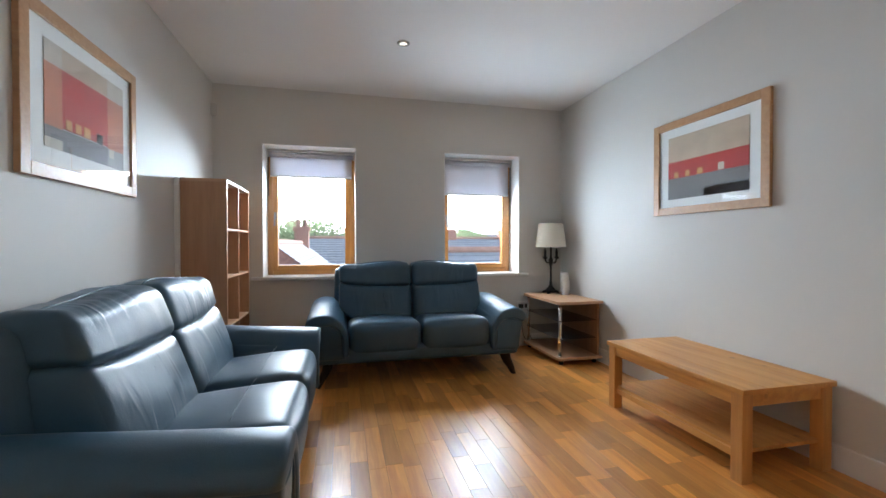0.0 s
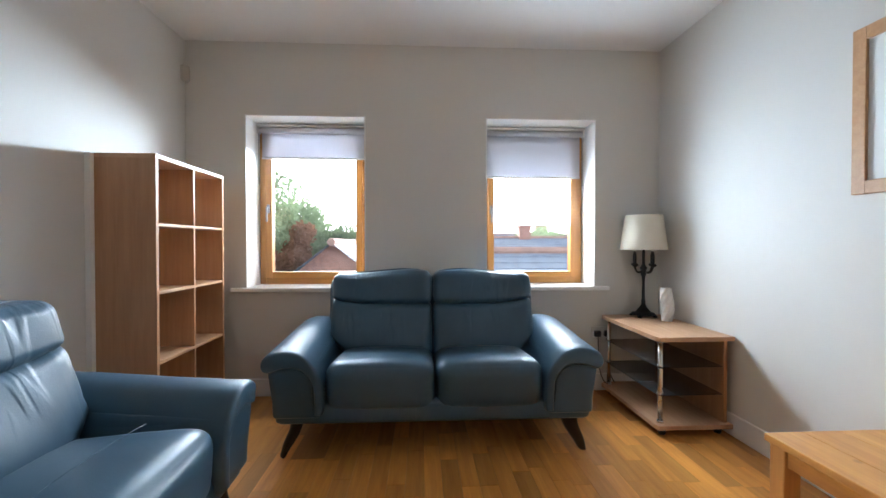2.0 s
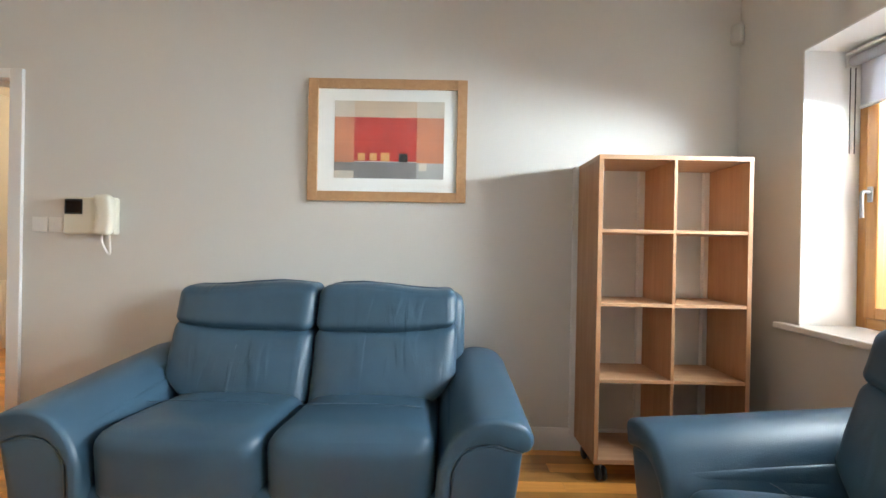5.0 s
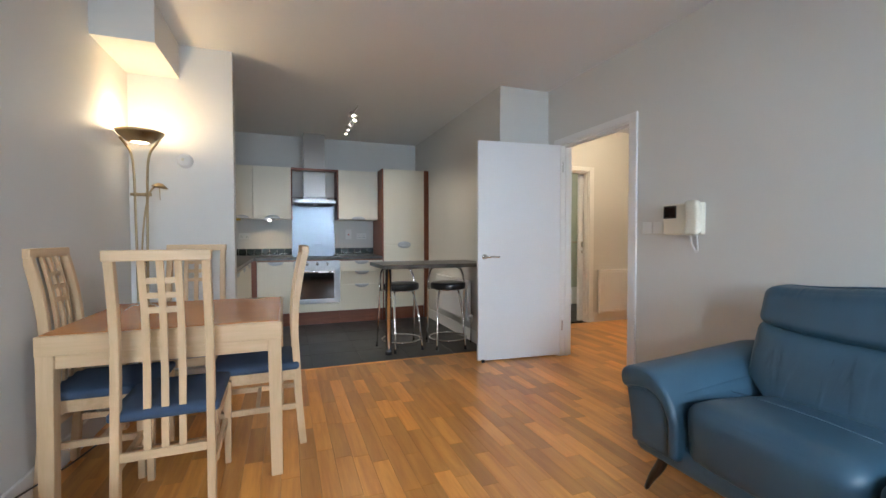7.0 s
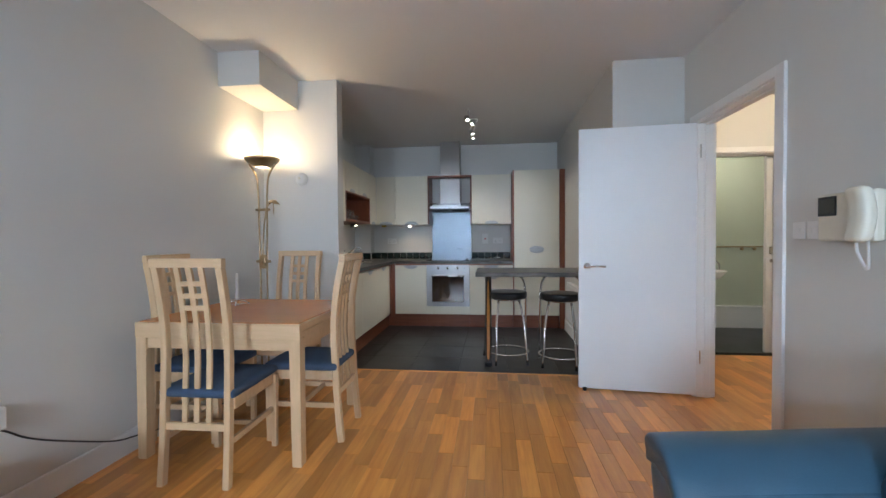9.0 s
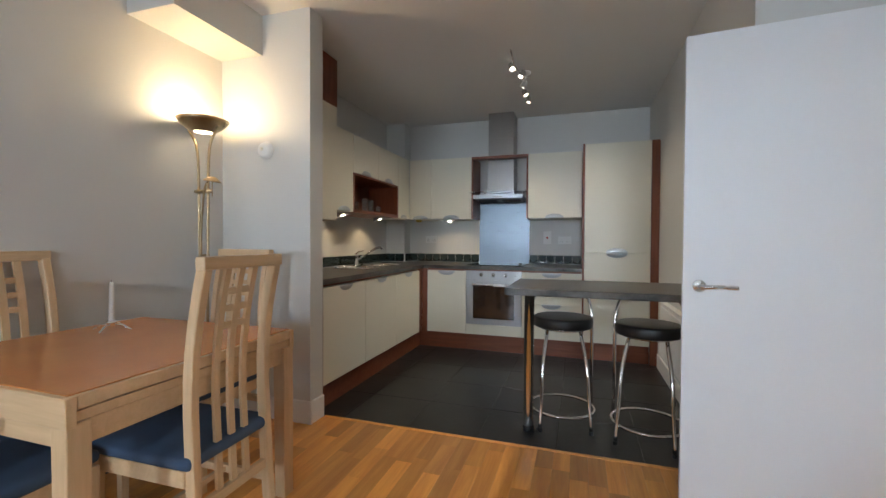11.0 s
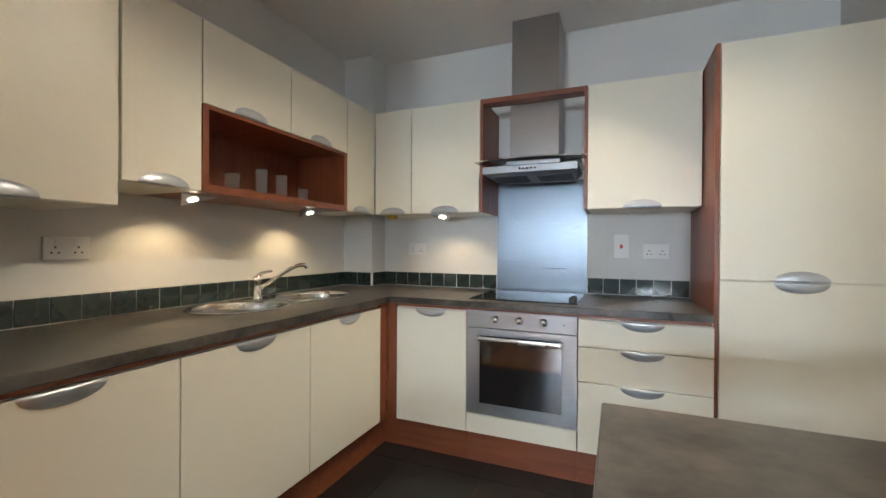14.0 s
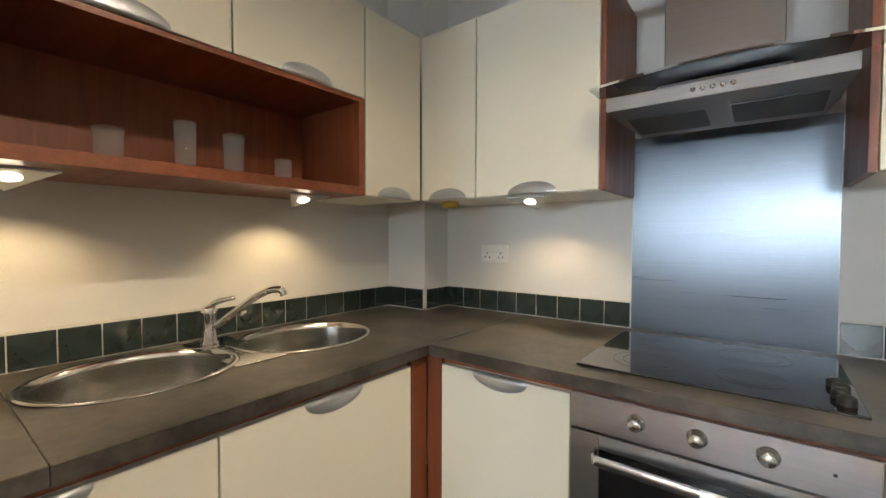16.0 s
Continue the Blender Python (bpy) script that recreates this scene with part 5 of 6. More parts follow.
def floor_lamp(x, y):
    l = thing("floor_lamp", "antique brass uplighter floor lamp, switched on", "floor lamp", pose(x, y, 0))
    lathe("base", [(0, 0.028), (0.03, 0.028), (0.12, 0.022), (0.135, 0.014), (0.138, 0.0), (0, 0)], BRASS, l, 36, label="round weighted brass base")
    for k in (-1, 1):
        tube("pole", spline([(k * 0.030, 0, 0.02), (k * 0.028, 0, 0.7), (k * 0.035, 0, 1.40), (k * 0.04, 0, 1.62), (k * 0.055, 0, 1.73), (k * 0.09, 0, 1.795), (k * 0.115, 0, 1.83)], 6), 0.008, BRASS, l, 10)
    for z in (1.02, 1.45):
        bm = bmesh.new()
        add_tube(bm, [(-0.06, 0, z), (0.06, 0, z)], 0.011, 10)
        for k in (-1, 1):
            add_lathe(bm, [(0, -0.014), (0.013, -0.012), (0.013, 0.012), (0, 0.014)], 10, pose(k * 0.032, 0, z))
        part("cross_bar", bm, BRASS, l, "", True)
    block("dimmer", -0.022, 0.022, -0.026, 0.014, 0.96, 1.075, BRASS, l, 0.005, "brass dimmer switch box")
    lathe("bowl", [(0.05, 1.80), (0.07, 1.804), (0.10, 1.825), (0.130, 1.852), (0.142, 1.872), (0.139, 1.873), (0.126, 1.856), (0.097, 1.831), (0.066, 1.811), (0.05, 1.808)], BRASS, l, 44, label="wide brass uplighter bowl")
    lathe("diffuser", [(0.05, 1.803), (0.0, 1.796)], glowing("frosted_lamp_glass", (1.0, 0.80, 0.50), 16.0), l, 32, label="glowing frosted glass")
    lathe("diffuser", [(0.0, 1.83), (0.062, 1.832)], glowing("halogen_tube", (1.0, 0.84, 0.58), 10.0), l, 24)
    # reading arm
    tube("reading_arm", spline([(0.0, 0.02, 0.98), (-0.015, 0.03, 1.2), (-0.04, 0.04, 1.38), (-0.07, 0.05, 1.475), (-0.11, 0.05, 1.512)], 6), 0.006, BRASS, l, 8)
    lathe("reading_head", [(0.012, 0.03), (0.022, 0.026), (0.045, 0.008), (0.05, 0.0), (0.045, 0.002), (0.02, 0.018), (0, 0.02)], BRASS, l, 24, pose(-0.12, 0.05, 1.495, 0, -10, 0), "small brass reading shade")
    tube("reading_grip", [(-0.12, 0.05, 1.50), (-0.122, 0.052, 1.41)], 0.003, BRASS, l, 6)
    return l


FLX, FLY = 2.772, -0.29
floor_lamp(FLX, FLY)

# socket, plug and cable by the table
switch("wall_socket", pose(XE, 1.59, 0.46, 0, 0, -90), 0.147, 0.087, "white double wall socket", "socket", 2, holes=2)
pl = thing("plug_adapter", "white plug adapter with a dark cable", "plug", pose(XE - 0.009, 1.56, 0.47, 0, 0, -90))
block("body", -0.04, 0.04, -0.055, -0.0005, -0.045, 0.05, WHITEP, pl, 0.010)
tube("cable", spline([(0.0, -0.05, -0.03), (0.05, -0.04, -0.064), (0.13, -0.03, -0.127), (0.27, -0.03, -0.207), (0.53, -0.035, -0.334), (0.69, -0.04, -0.374), (1.1, -0.05, -0.45), (1.6, -0.12, -0.463)], 8), 0.0045, BLACKP, pl, 6, label="dark flexible cable")
switch("wall_socket", pose(2.47, YN, 0.45), 0.147, 0.087, "white double wall socket with black plugs behind the stand", "socket", 2, holes=2)
for dx in (-0.035, 0.04):
    p = thing("plug", "black plug in the wall socket", "plug", pose(2.47 + dx, YN - 0.009, 0.44))
    block("body", -0.024, 0.024, -0.035, -0.0005, -0.022, 0.024, BLACKP, p, 0.008)
    tube("lead", spline([(0, -0.03, -0.02), (0, -0.035, -0.12), (0.02, -0.03, -0.30), (0.06, -0.04, -0.385)], 5), 0.0035, BLACKP, p, 6)


# ---- kitchen ----
BX, BYF = 2.262, -2.652          # door planes of the base units
WX, WYF = 2.54, -2.94            # door planes of the wall units


def half_moon(name, parent, m, w=0.19, h=0.042, d=0.013):
    """Half-moon pressed metal pull; hangs down from local z = 0, stands out towards -y."""
    bm = bmesh.new()
    rows, n = 5, 18
    grid = []
    for i in range(rows + 1):
        r = i / rows
        grid.append([bm.verts.new((w / 2 * r * math.cos(math.pi * k / n), -d * (1 - r * r) ** 0.5 - 0.001, -h * r * math.sin(math.pi * k / n))) for k in range(n + 1)] if i else [bm.verts.new((0, -d - 0.001, 0))])
    for k in range(n):
        bm.faces.new((grid[0][0], grid[1][k], grid[1][k + 1]))
    for i in range(1, rows):
        for k in range(n):
            bm.faces.new((grid[i][k], grid[i + 1][k], grid[i + 1][k + 1], grid[i][k + 1]))
    # lip along the straight edge
    edge = [g[0] for g in grid[1:]][::-1] + [grid[0][0]] + [g[-1] for g in grid[1:]]
    low = [bm.verts.new((v.co.x * 0.97, v.co.y * 0.35, 0.004)) for v in edge]
    for k in range(len(edge) - 1):
        bm.faces.new((edge[k], edge[k + 1], low[k + 1], low[k]))
    bmesh.ops.transform(bm, matrix=m, verts=bm.verts[:])
    return part(name, bm, PULL, parent, "half-moon satin metal pull", True)


def front(parent, face, u0, u1, z0, z1, name="door", handle=None, mat=None, plane=None, gap=0.002, flip=False):
    """A door or drawer front 18 mm thick with an optional pull at its top or bottom edge."""
    p = plane if plane is not None else {"e": BX, "w": WX, "s": BYF, "n": WYF}[face]
    a, b = min(u0, u1) + gap, max(u0, u1) - gap
    if face in "ew":
        d = block(name, p, p + 0.018, a, b, z0 + gap, z1 - gap, mat or CREAM, parent, 0.0025)
        m = pose(p, (a + b) / 2, 0, 0, 0, -90)
    else:
        d = block(name, a, b, p - 0.018, p, z0 + gap, z1 - gap, mat or CREAM, parent, 0.0025)
        m = pose((a + b) / 2, p, 0, 0, 0, 180)
    if handle == "top":
        half_moon("handle", d, m @ Matrix.Translation((0, 0, z1 - 0.004)))
    elif handle == "bottom":
        half_moon("handle", d, m @ Matrix.Translation((0, 0, z0 + 0.004)) @ Matrix.Diagonal((1, 1, -1, 1)))
    return d


def base_unit(label, face, u0, u1, doors, plinth=True):
    c = thing("base_cabinet", label, "cabinet", group="kitchen base cabinets")
    a, b = min(u0, u1), max(u0, u1)
    if face == "e":
        block("body", BX + 0.0195, XE - 0.002, a + 0.001, b - 0.001, 0.172, 0.70, CREAM, c, 0.0)
        block("top_rail", BX + 0.0195, BX + 0.038, a + 0.001, b - 0.001, 0.7005, 0.862, CREAM, c, 0.0)
        block("plinth", BX + 0.045, BX + 0.063, a, b, 0.0, 0.1705, CHERRYX, c, 0.0, "cherry plinth board")
    else:
        block("body", a + 0.001, b - 0.001, KS + 0.002, BYF - 0.0195, 0.172, 0.862, CREAM, c, 0.0)
        block("plinth", a, b, BYF - 0.063, BYF - 0.045, 0.0, 0.1705, CHERRYX, c, 0.0, "cherry plinth board")
    for z0, z1, nm, h in doors:
        front(c, face, u0, u1, z0, z1, nm, h)
    return c


D = [(0.173, 0.842, "door", "top")]
base_unit("cream base cabinet under the worktop by the stub wall", "e", -0.764, -1.360, D)
base_unit("cream base cabinet under the sink", "e", -1.360, -1.964, D)
base_unit("cream base cabinet beside the corner", "e", -1.964, -2.568, D)
base_unit("narrow cream base cabinet beside the oven", "s", 2.204, 1.765, D)
base_unit("cream drawer unit beside the fridge housing", "s", 1.177, 0.592, [(0.702, 0.842, "drawer", "top"), (0.527, 0.702, "drawer", "top"), (0.173, 0.527, "drawer", "top")])
cp = thing("corner_post", "cherry corner post between the base cabinets", "panel")
block("post", BX + 0.004, BX + 0.022, -2.652, -2.569, 0.172, 0.862, CHERRY, cp, 0.001)
block("post", 2.2055, BX + 0.004, BYF - 0.022, BYF - 0.004, 0.172, 0.862, CHERRY, cp, 0.001)
block("plinth_return", BX + 0.045, BX + 0.063, BYF - 0.045, -2.5685, 0.0, 0.1705, CHERRYX, cp, 0.0)
block("plinth_return", 2.2045, BX + 0.063, BYF - 0.063, BYF - 0.0455, 0.0, 0.1705, CHERRYX, cp, 0.0)
ep2 = thing("end_panel", "cherry end panel of the worktop run", "panel")
block("panel", BX - 0.002, XE - 0.002, -0.7625, -0.7445, 0.0, 0.862, CHERRY, ep2, 0.001)

# worktops, with two bowls let into one
SB = ((2.668, -1.945, 0.192, 0.224), (2.668, -2.452, 0.192, 0.224))


def ellipse(cx, cy, rx, ry, z, n=40):
    return [(cx + rx * math.cos(2 * math.pi * k / n), cy + ry * math.sin(2 * math.pi * k / n), z) for k in range(n)]


wt = thing("worktop", "slate-look laminate worktop with an inset sink", "worktop")
bm = bmesh.new()
add_box(bm, 2.243, XE - 0.001, -1.70, -0.7225, 0.864, 0.90, 0.003)
add_box(bm, 2.243, XE - 0.001, KS + 0.001, -2.7435, 0.864, 0.90, 0.0)
loops = [[(2.243, -2.7435, 0.9), (XE - 0.001, -2.7435, 0.9), (XE - 0.001, -1.70, 0.9), (2.243, -1.70, 0.9)]] + [ellipse(*e, 0.9) for e in SB]
edges = []
for lp in loops:
    vs = [bm.verts.new(p) for p in lp]
    edges += [bm.edges.new((vs[k], vs[(k + 1) % len(vs)])) for k in range(len(vs))]
bmesh.ops.triangle_fill(bm, use_beauty=True, use_dissolve=False, edges=edges)
add_box(bm, 2.243, 2.262, -2.7435, -1.70, 0.864, 0.8985)
part("top_slab", bm, WORKTOP, wt)
bm = bmesh.new()
add_box(bm, 0.597, 2.2425, KS + 0.001, -2.633, 0.864, 0.90, 0.003)
part("top_slab", bm, WORKTOP, wt)
# Dark strips laid where the gap under the worktop is only shaded.
block("under_rail", 0.60, 2.20, BYF - 0.019, BYF - 0.012, 0.8445, 0.8635, CHERRYX, wt, 0.0, "dark strip for the shade gap under the worktop")
block("under_rail", BX + 0.010, BX + 0.018, -2.56, -0.765, 0.8445, 0.8635, CHERRY, wt, 0.0)
block("joint_strip", 2.2425, 2.2445, KS + 0.02, -2.64, 0.9002, 0.9008, STEEL, wt, 0.0, "thin metal joint strip")

sink = thing("sink", "stainless steel sink with two round bowls let into the worktop", "sink")
for cx, cy, rx, ry in SB:
    bm = bmesh.new()
    prof = [(1.10, 0.9004), (1.105, 0.9035), (1.07, 0.9055), (1.0, 0.9035), (0.985, 0.885), (0.97, 0.83), (0.94, 0.785), (0.88, 0.757), (0.76, 0.742), (0.6, 0.735), (0.4, 0.731), (0.12, 0.728), (0.0, 0.728)]
    rings = []
    n = 44
    for f, z in prof:
        rings.append([bm.verts.new((cx + rx * f * math.cos(2 * math.pi * k / n), cy + ry * f * math.sin(2 * math.pi * k / n), z)) for k in range(n)] if f else [bm.verts.new((cx, cy, z))])
    for a, b in zip(rings, rings[1:]):
        for k in range(n):
            f = list(dict.fromkeys([a[k], a[(k + 1) % n], b[(k + 1) % len(b)], b[k % len(b)]]))
            bm.faces.new(f)
    bowl = part("bowl", bm, SINKSTEEL, sink, "round polished steel bowl", True)
    lathe("drain", [(0, 0.006), (0.012, 0.006), (0.03, 0.004), (0.036, 0.0)], CHROME, bowl, 24, pose(cx, cy, 0.7285), "chrome drain")
for xa, xb in ((2.50, 2.60), (2.735, 2.885)):
    block("tap_ledge", xa, xb, -2.275, -2.12, 0.9006, 0.9034, SINKSTEEL, sink, 0.001, "polished steel ledge between the bowls")
block("tap_ledge", 2.6005, 2.7345, -2.205, -2.19, 0.9006, 0.9030, SINKSTEEL, sink, 0.0)
tap = thing("mixer_tap", "chrome single-lever kitchen mixer tap", "tap", pose(2.815, -2.185, 0.9034))
lathe("body", [(0.030, 0.0), (0.030, 0.006), (0.023, 0.012), (0.022, 0.09), (0.025, 0.10), (0.022, 0.125), (0.0, 0.132)], CHROME, tap, 24)
tube("spout", spline([(0, 0, 0.05), (-0.035, -0.03, 0.078), (-0.13, -0.075, 0.150), (-0.175, -0.10, 0.178), (-0.205, -0.115, 0.186), (-0.225, -0.125, 0.184), (-0.232, -0.13, 0.168)], 6), 0.0115, CHROME, tap, 12)
tube("lever", spline([(0, 0, 0.122), (-0.015, -0.02, 0.14), (-0.05, -0.06, 0.152)], 5), [0.010] * 5 + [0.009] * 3 + [0.007] * 3, CHROME, tap, 10)


# built-in oven
ov = thing("built_in_oven", "stainless steel built-in oven with a dark glass door", "oven")
X0, X1 = 1.178, 1.764
block("body", X0 + 0.002, X1 - 0.002, KS + 0.05, BYF - 0.021, 0.285, 0.8615, STEEL, ov, 0.0)
fascia = block("control_panel", X0 + 0.001, X1 - 0.001, BYF - 0.0115, BYF + 0.002, 0.757, 0.850, STEEL, ov, 0.002, "steel control panel")
for kx in (1.345, 1.472, 1.60):
    lathe("knob", [(0.021, 0), (0.021, 0.004), (0.016, 0.006), (0.0155, 0.024), (0.013, 0.027), (0, 0.027)], SATIN, fascia, 24, pose(kx, BYF + 0.002, 0.808, -90, 0, 0), "satin metal knob")
block("pilot_light", 1.24, 1.246, BYF + 0.002, BYF + 0.003, 0.80, 0.806, BLACKP, fascia, 0.0)
od = block("oven_door", X0 + 0.001, X1 - 0.001, BYF - 0.02, BYF - 0.013, 0.286, 0.752, BLACKP, ov, 0.001, "oven door")
for b in ((X0 + 0.001, X0 + 0.075, 0.286, 0.752), (X1 - 0.075, X1 - 0.001, 0.286, 0.752), (X0 + 0.0755, X1 - 0.0755, 0.286, 0.345), (X0 + 0.0755, X1 - 0.0755, 0.715, 0.752)):
    block("door_frame_strip", b[0], b[1], BYF - 0.0125, BYF + 0.004, b[2], b[3], STEEL, od, 0.0006, "steel frame strip")
block("door_glass", X0 + 0.0758, X1 - 0.0758, BYF - 0.0125, BYF + 0.0025, 0.3455, 0.7145, BLACKGLASS, od, 0.001, "dark mirror glass")
bm = bmesh.new()
bend = spline([(X0 + 0.068, BYF + 0.004, 0), (X0 + 0.068, BYF + 0.030, 0), (X0 + 0.078, BYF + 0.044, 0), (X0 + 0.10, BYF + 0.049, 0), ((X0 + X1) / 2, BYF + 0.052, 0), (X1 - 0.10, BYF + 0.049, 0), (X1 - 0.078, BYF + 0.044, 0), (X1 - 0.068, BYF + 0.030, 0), (X1 - 0.068, BYF + 0.004, 0)], 5)
rings = []
for i, p in enumerate(bend):
    d = (bend[min(i + 1, len(bend) - 1)] - bend[max(i - 1, 0)]).normalized()
    out = Vector((-d.y, d.x, 0)) * 0.0045
    rings.append([bm.verts.new(p + out * a + Vector((0, 0, 0.706 + h))) for a, h in ((-1, -0.010), (-0.5, -0.0125), (0.5, -0.0125), (1, -0.010), (1, 0.010), (0.5, 0.0125), (-0.5, 0.0125), (-1, 0.010))])
for ra, rb in zip(rings, rings[1:]):
    for k in range(8):
        bm.faces.new((ra[k], ra[(k + 1) % 8], rb[(k + 1) % 8], rb[k]))
bmesh.ops.recalc_face_normals(bm, faces=bm.faces)
part("handle", bm, SATIN, od, "flat bent satin bar handle", True)
fp = thing("oven_filler_panel", "cream filler panel and plinth under the oven", "panel")
front(fp, "s", X1, X0, 0.173, 0.282, "panel")
block("plinth", X0, X1, BYF - 0.063, BYF - 0.045, 0.0, 0.1705, CHERRYX, fp, 0.0)

hob = thing("ceramic_hob", "black ceramic glass hob set on the worktop", "hob")
block("glass_top", 1.185, 1.775, -3.22, -2.72, 0.9004, 0.907, BLACKGLASS, hob, 0.002)
RINGM = material("hob_ring_print", (0.05, 0.05, 0.052), 0.15)
for rx, ry, rr in ((1.62, -2.86, 0.09), (1.62, -3.09, 0.075), (1.38, -3.09, 0.09), (1.38, -2.86, 0.075)):
    bm = bmesh.new()
    for f in (1.0, 0.72):
        a = [bm.verts.new(p) for p in ellipse(rx, ry, rr * f, rr * f, 0.9074, 40)]
        b = [bm.verts.new(p) for p in ellipse(rx, ry, rr * f - 0.002, rr * f - 0.002, 0.9074, 40)]
        for k in range(40):
            bm.faces.new((a[k], a[(k + 1) % 40], b[(k + 1) % 40], b[k]))
    part("cooking_ring", bm, RINGM, hob)
for k in range(4):
    lathe("knob", [(0.017, 0), (0.016, 0.016), (0.010, 0.02), (0, 0.02)], BLACKP, hob, 18, pose(1.215 + (k % 2) * 0.006, -2.775 - k * 0.045, 0.907), "black plastic knob")

sb = thing("splashback", "brushed stainless steel splashback behind the hob", "splashback")
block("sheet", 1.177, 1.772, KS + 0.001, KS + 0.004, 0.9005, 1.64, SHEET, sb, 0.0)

# cooker hood
hd = thing("cooker_hood", "stainless steel chimney cooker hood with a glass canopy", "cooker hood")
block("flue", 1.325, 1.622, KS + 0.001, -3.045, 1.7025, 2.075, FLUE, hd, 0.003, "lower steel flue")
block("flue_top", 1.331, 1.616, KS + 0.001, -3.05, 2.075, CZ - 0.001, FLUE, hd, 0.003, "upper steel flue")
bm = bmesh.new()
add_box(bm, 1.20, 1.74, -3.16, -2.845, 1.626, 1.668, 0.003)
for v in bm.verts:
    if v.co.y < -3.0:
        v.co.z -= 0.02
    if v.co.y < -3.0 and v.co.z < 1.63:
        v.co.x = 1.47 + (v.co.x - 1.47) * 0.88
add_box(bm, 1.24, 1.70, KS + 0.006, -3.1605, 1.64, 1.667)
add_box(bm, 1.31, 1.634, KS + 0.006, -2.99, 1.6682, 1.694, 0.002)
body = part("body", bm, STEEL, hd, "flat steel body")
bm = bmesh.new()
for k in range(5):
    add_lathe(bm, [(0.007, 0), (0.006, 0.004), (0, 0.004)], 12, pose(1.43 + k * 0.022, -2.845, 1.648, -90, 0, 0))
part("buttons", bm, CHROME, body, "row of small round buttons", True)
FILTERM = material("dull_filter_mesh", (0.14, 0.14, 0.14), 0.45, 0.9, vary=0.1, bump=0.4, bump_scale=350)
for gx in (1.34, 1.60):
    block("filter", gx - 0.10, gx + 0.10, -3.10, -2.93, -0.0025, 0.0, FILTERM, body, 0.0, "dark grease filter", m=pose(0, 0, 1.6145) @ Matrix.Rotation(math.atan2(0.02, 0.315), 4, "X") @ Matrix.Translation((0, 0, 0.19)))
bm = bmesh.new()
pts = [(1.19, KS + 0.006), (1.19, -2.925), (1.155, -2.925)] + [(1.155 + 0.63 * k / 14, -2.83 + 0.055 * math.sin(math.pi * k / 14)) for k in range(15)] + [(1.785, -2.925), (1.75, -2.925), (1.75, KS + 0.006)]
lo = [bm.verts.new((*p, 1.695)) for p in pts]
hi = [bm.verts.new((*p, 1.702)) for p in pts]
bm.faces.new(lo[::-1])
bm.faces.new(hi)
for k in range(len(pts)):
    bm.faces.new((lo[k], lo[(k + 1) % len(pts)], hi[(k + 1) % len(pts)], hi[k]))
part("canopy", bm, CLEAR, hd, "curved clear glass canopy")

# wall units
def wall_unit(label, face, u0, u1, z0=1.412, z1=2.107, handle="bottom", niche=False, plane=None):
    c = thing("wall_cabinet", label, "cabinet", group="kitchen wall cabinets")
    a, b = min(u0, u1), max(u0, u1)
    p = plane if plane is not None else (WX if face == "w" else WYF)
    if face == "w":
        block("body", p + 0.0195, XE - 0.002, a + 0.001, b - 0.001, z0, z1, CREAM, c, 0.0)
    else:
        block("body", a + 0.001, b - 0.001, KS + 0.002, p - 0.0195, z0, z1, CREAM, c, 0.0)
    front(c, face, u0, u1, z0, z1, "door", handle, plane=p)
    return c


AX = 2.50
wall_unit("large cream boiler cupboard on the kitchen wall", "w", -0.724, -1.318, 1.32, 2.235, plane=AX)
tb = thing("cupboard_top_box", "cherry boxing above the boiler cupboard", "panel")
block("panel", AX + 0.0, XE - 0.002, -1.318, -0.724, 2.2365, CZ - 0.001, CHERRY, tb, 0.001)
wall_unit("narrow cream wall cabinet", "w", -1.346, -1.644)
nu = thing("wall_cabinet", "cream wall cabinet with an open cherry niche of glasses", "cabinet", group="kitchen wall cabinets")
ya, yb = -2.624, -1.646
block("body", WX + 0.0195, XE - 0.002, ya + 0.001, yb - 0.001, 1.775, 2.107, CREAM, nu, 0.0)
front(nu, "w", yb, -2.140, 1.768, 2.107, "door", "bottom")
front(nu, "w", -2.140, ya, 1.768, 2.107, "door", "bottom")
block("niche_top", WX, XE - 0.002, ya + 0.001, yb - 0.001, 1.750, 1.7665, CHERRYX, nu, 0.001)
block("niche_base", WX, XE - 0.002, ya + 0.001, yb - 0.001, 1.412, 1.444, CHERRYX, nu, 0.001)
block("niche_side", WX, XE - 0.002, yb - 0.029, yb - 0.001, 1.444, 1.750, CHERRY, nu, 0.001)
block("niche_side", WX, XE - 0.002, ya + 0.001, ya + 0.029, 1.444, 1.750, CHERRY, nu, 0.001)
block("niche_back", XE - 0.03, XE - 0.012, ya + 0.029, yb - 0.029, 1.444, 1.750, CHERRY, nu, 0.0)
wall_unit("cream corner wall cabinet", "w", -2.626, -2.938)
wall_unit("narrow cream corner wall cabinet", "n", 2.538, 2.260)
wall_unit("cream wall cabinet beside the cooker hood", "n", 2.258, 1.786)
wall_unit("cream wall cabinet between hood and fridge housing", "n", 1.156, 0.600)
hs2 = thing("hood_surround", "cherry side panels and top rail round the hood", "panel")
block("side_panel", 1.768, 1.785, KS + 0.002, WYF, 1.412, 2.107, CHERRY, hs2, 0.001)
block("side_panel", 1.157, 1.174, KS + 0.002, WYF, 1.412, 2.107, CHERRY, hs2, 0.001)
block("top_rail", 1.1745, 1.7675, -3.035, WYF - 0.002, 2.078, 2.107, CHERRYX, hs2, 0.001)

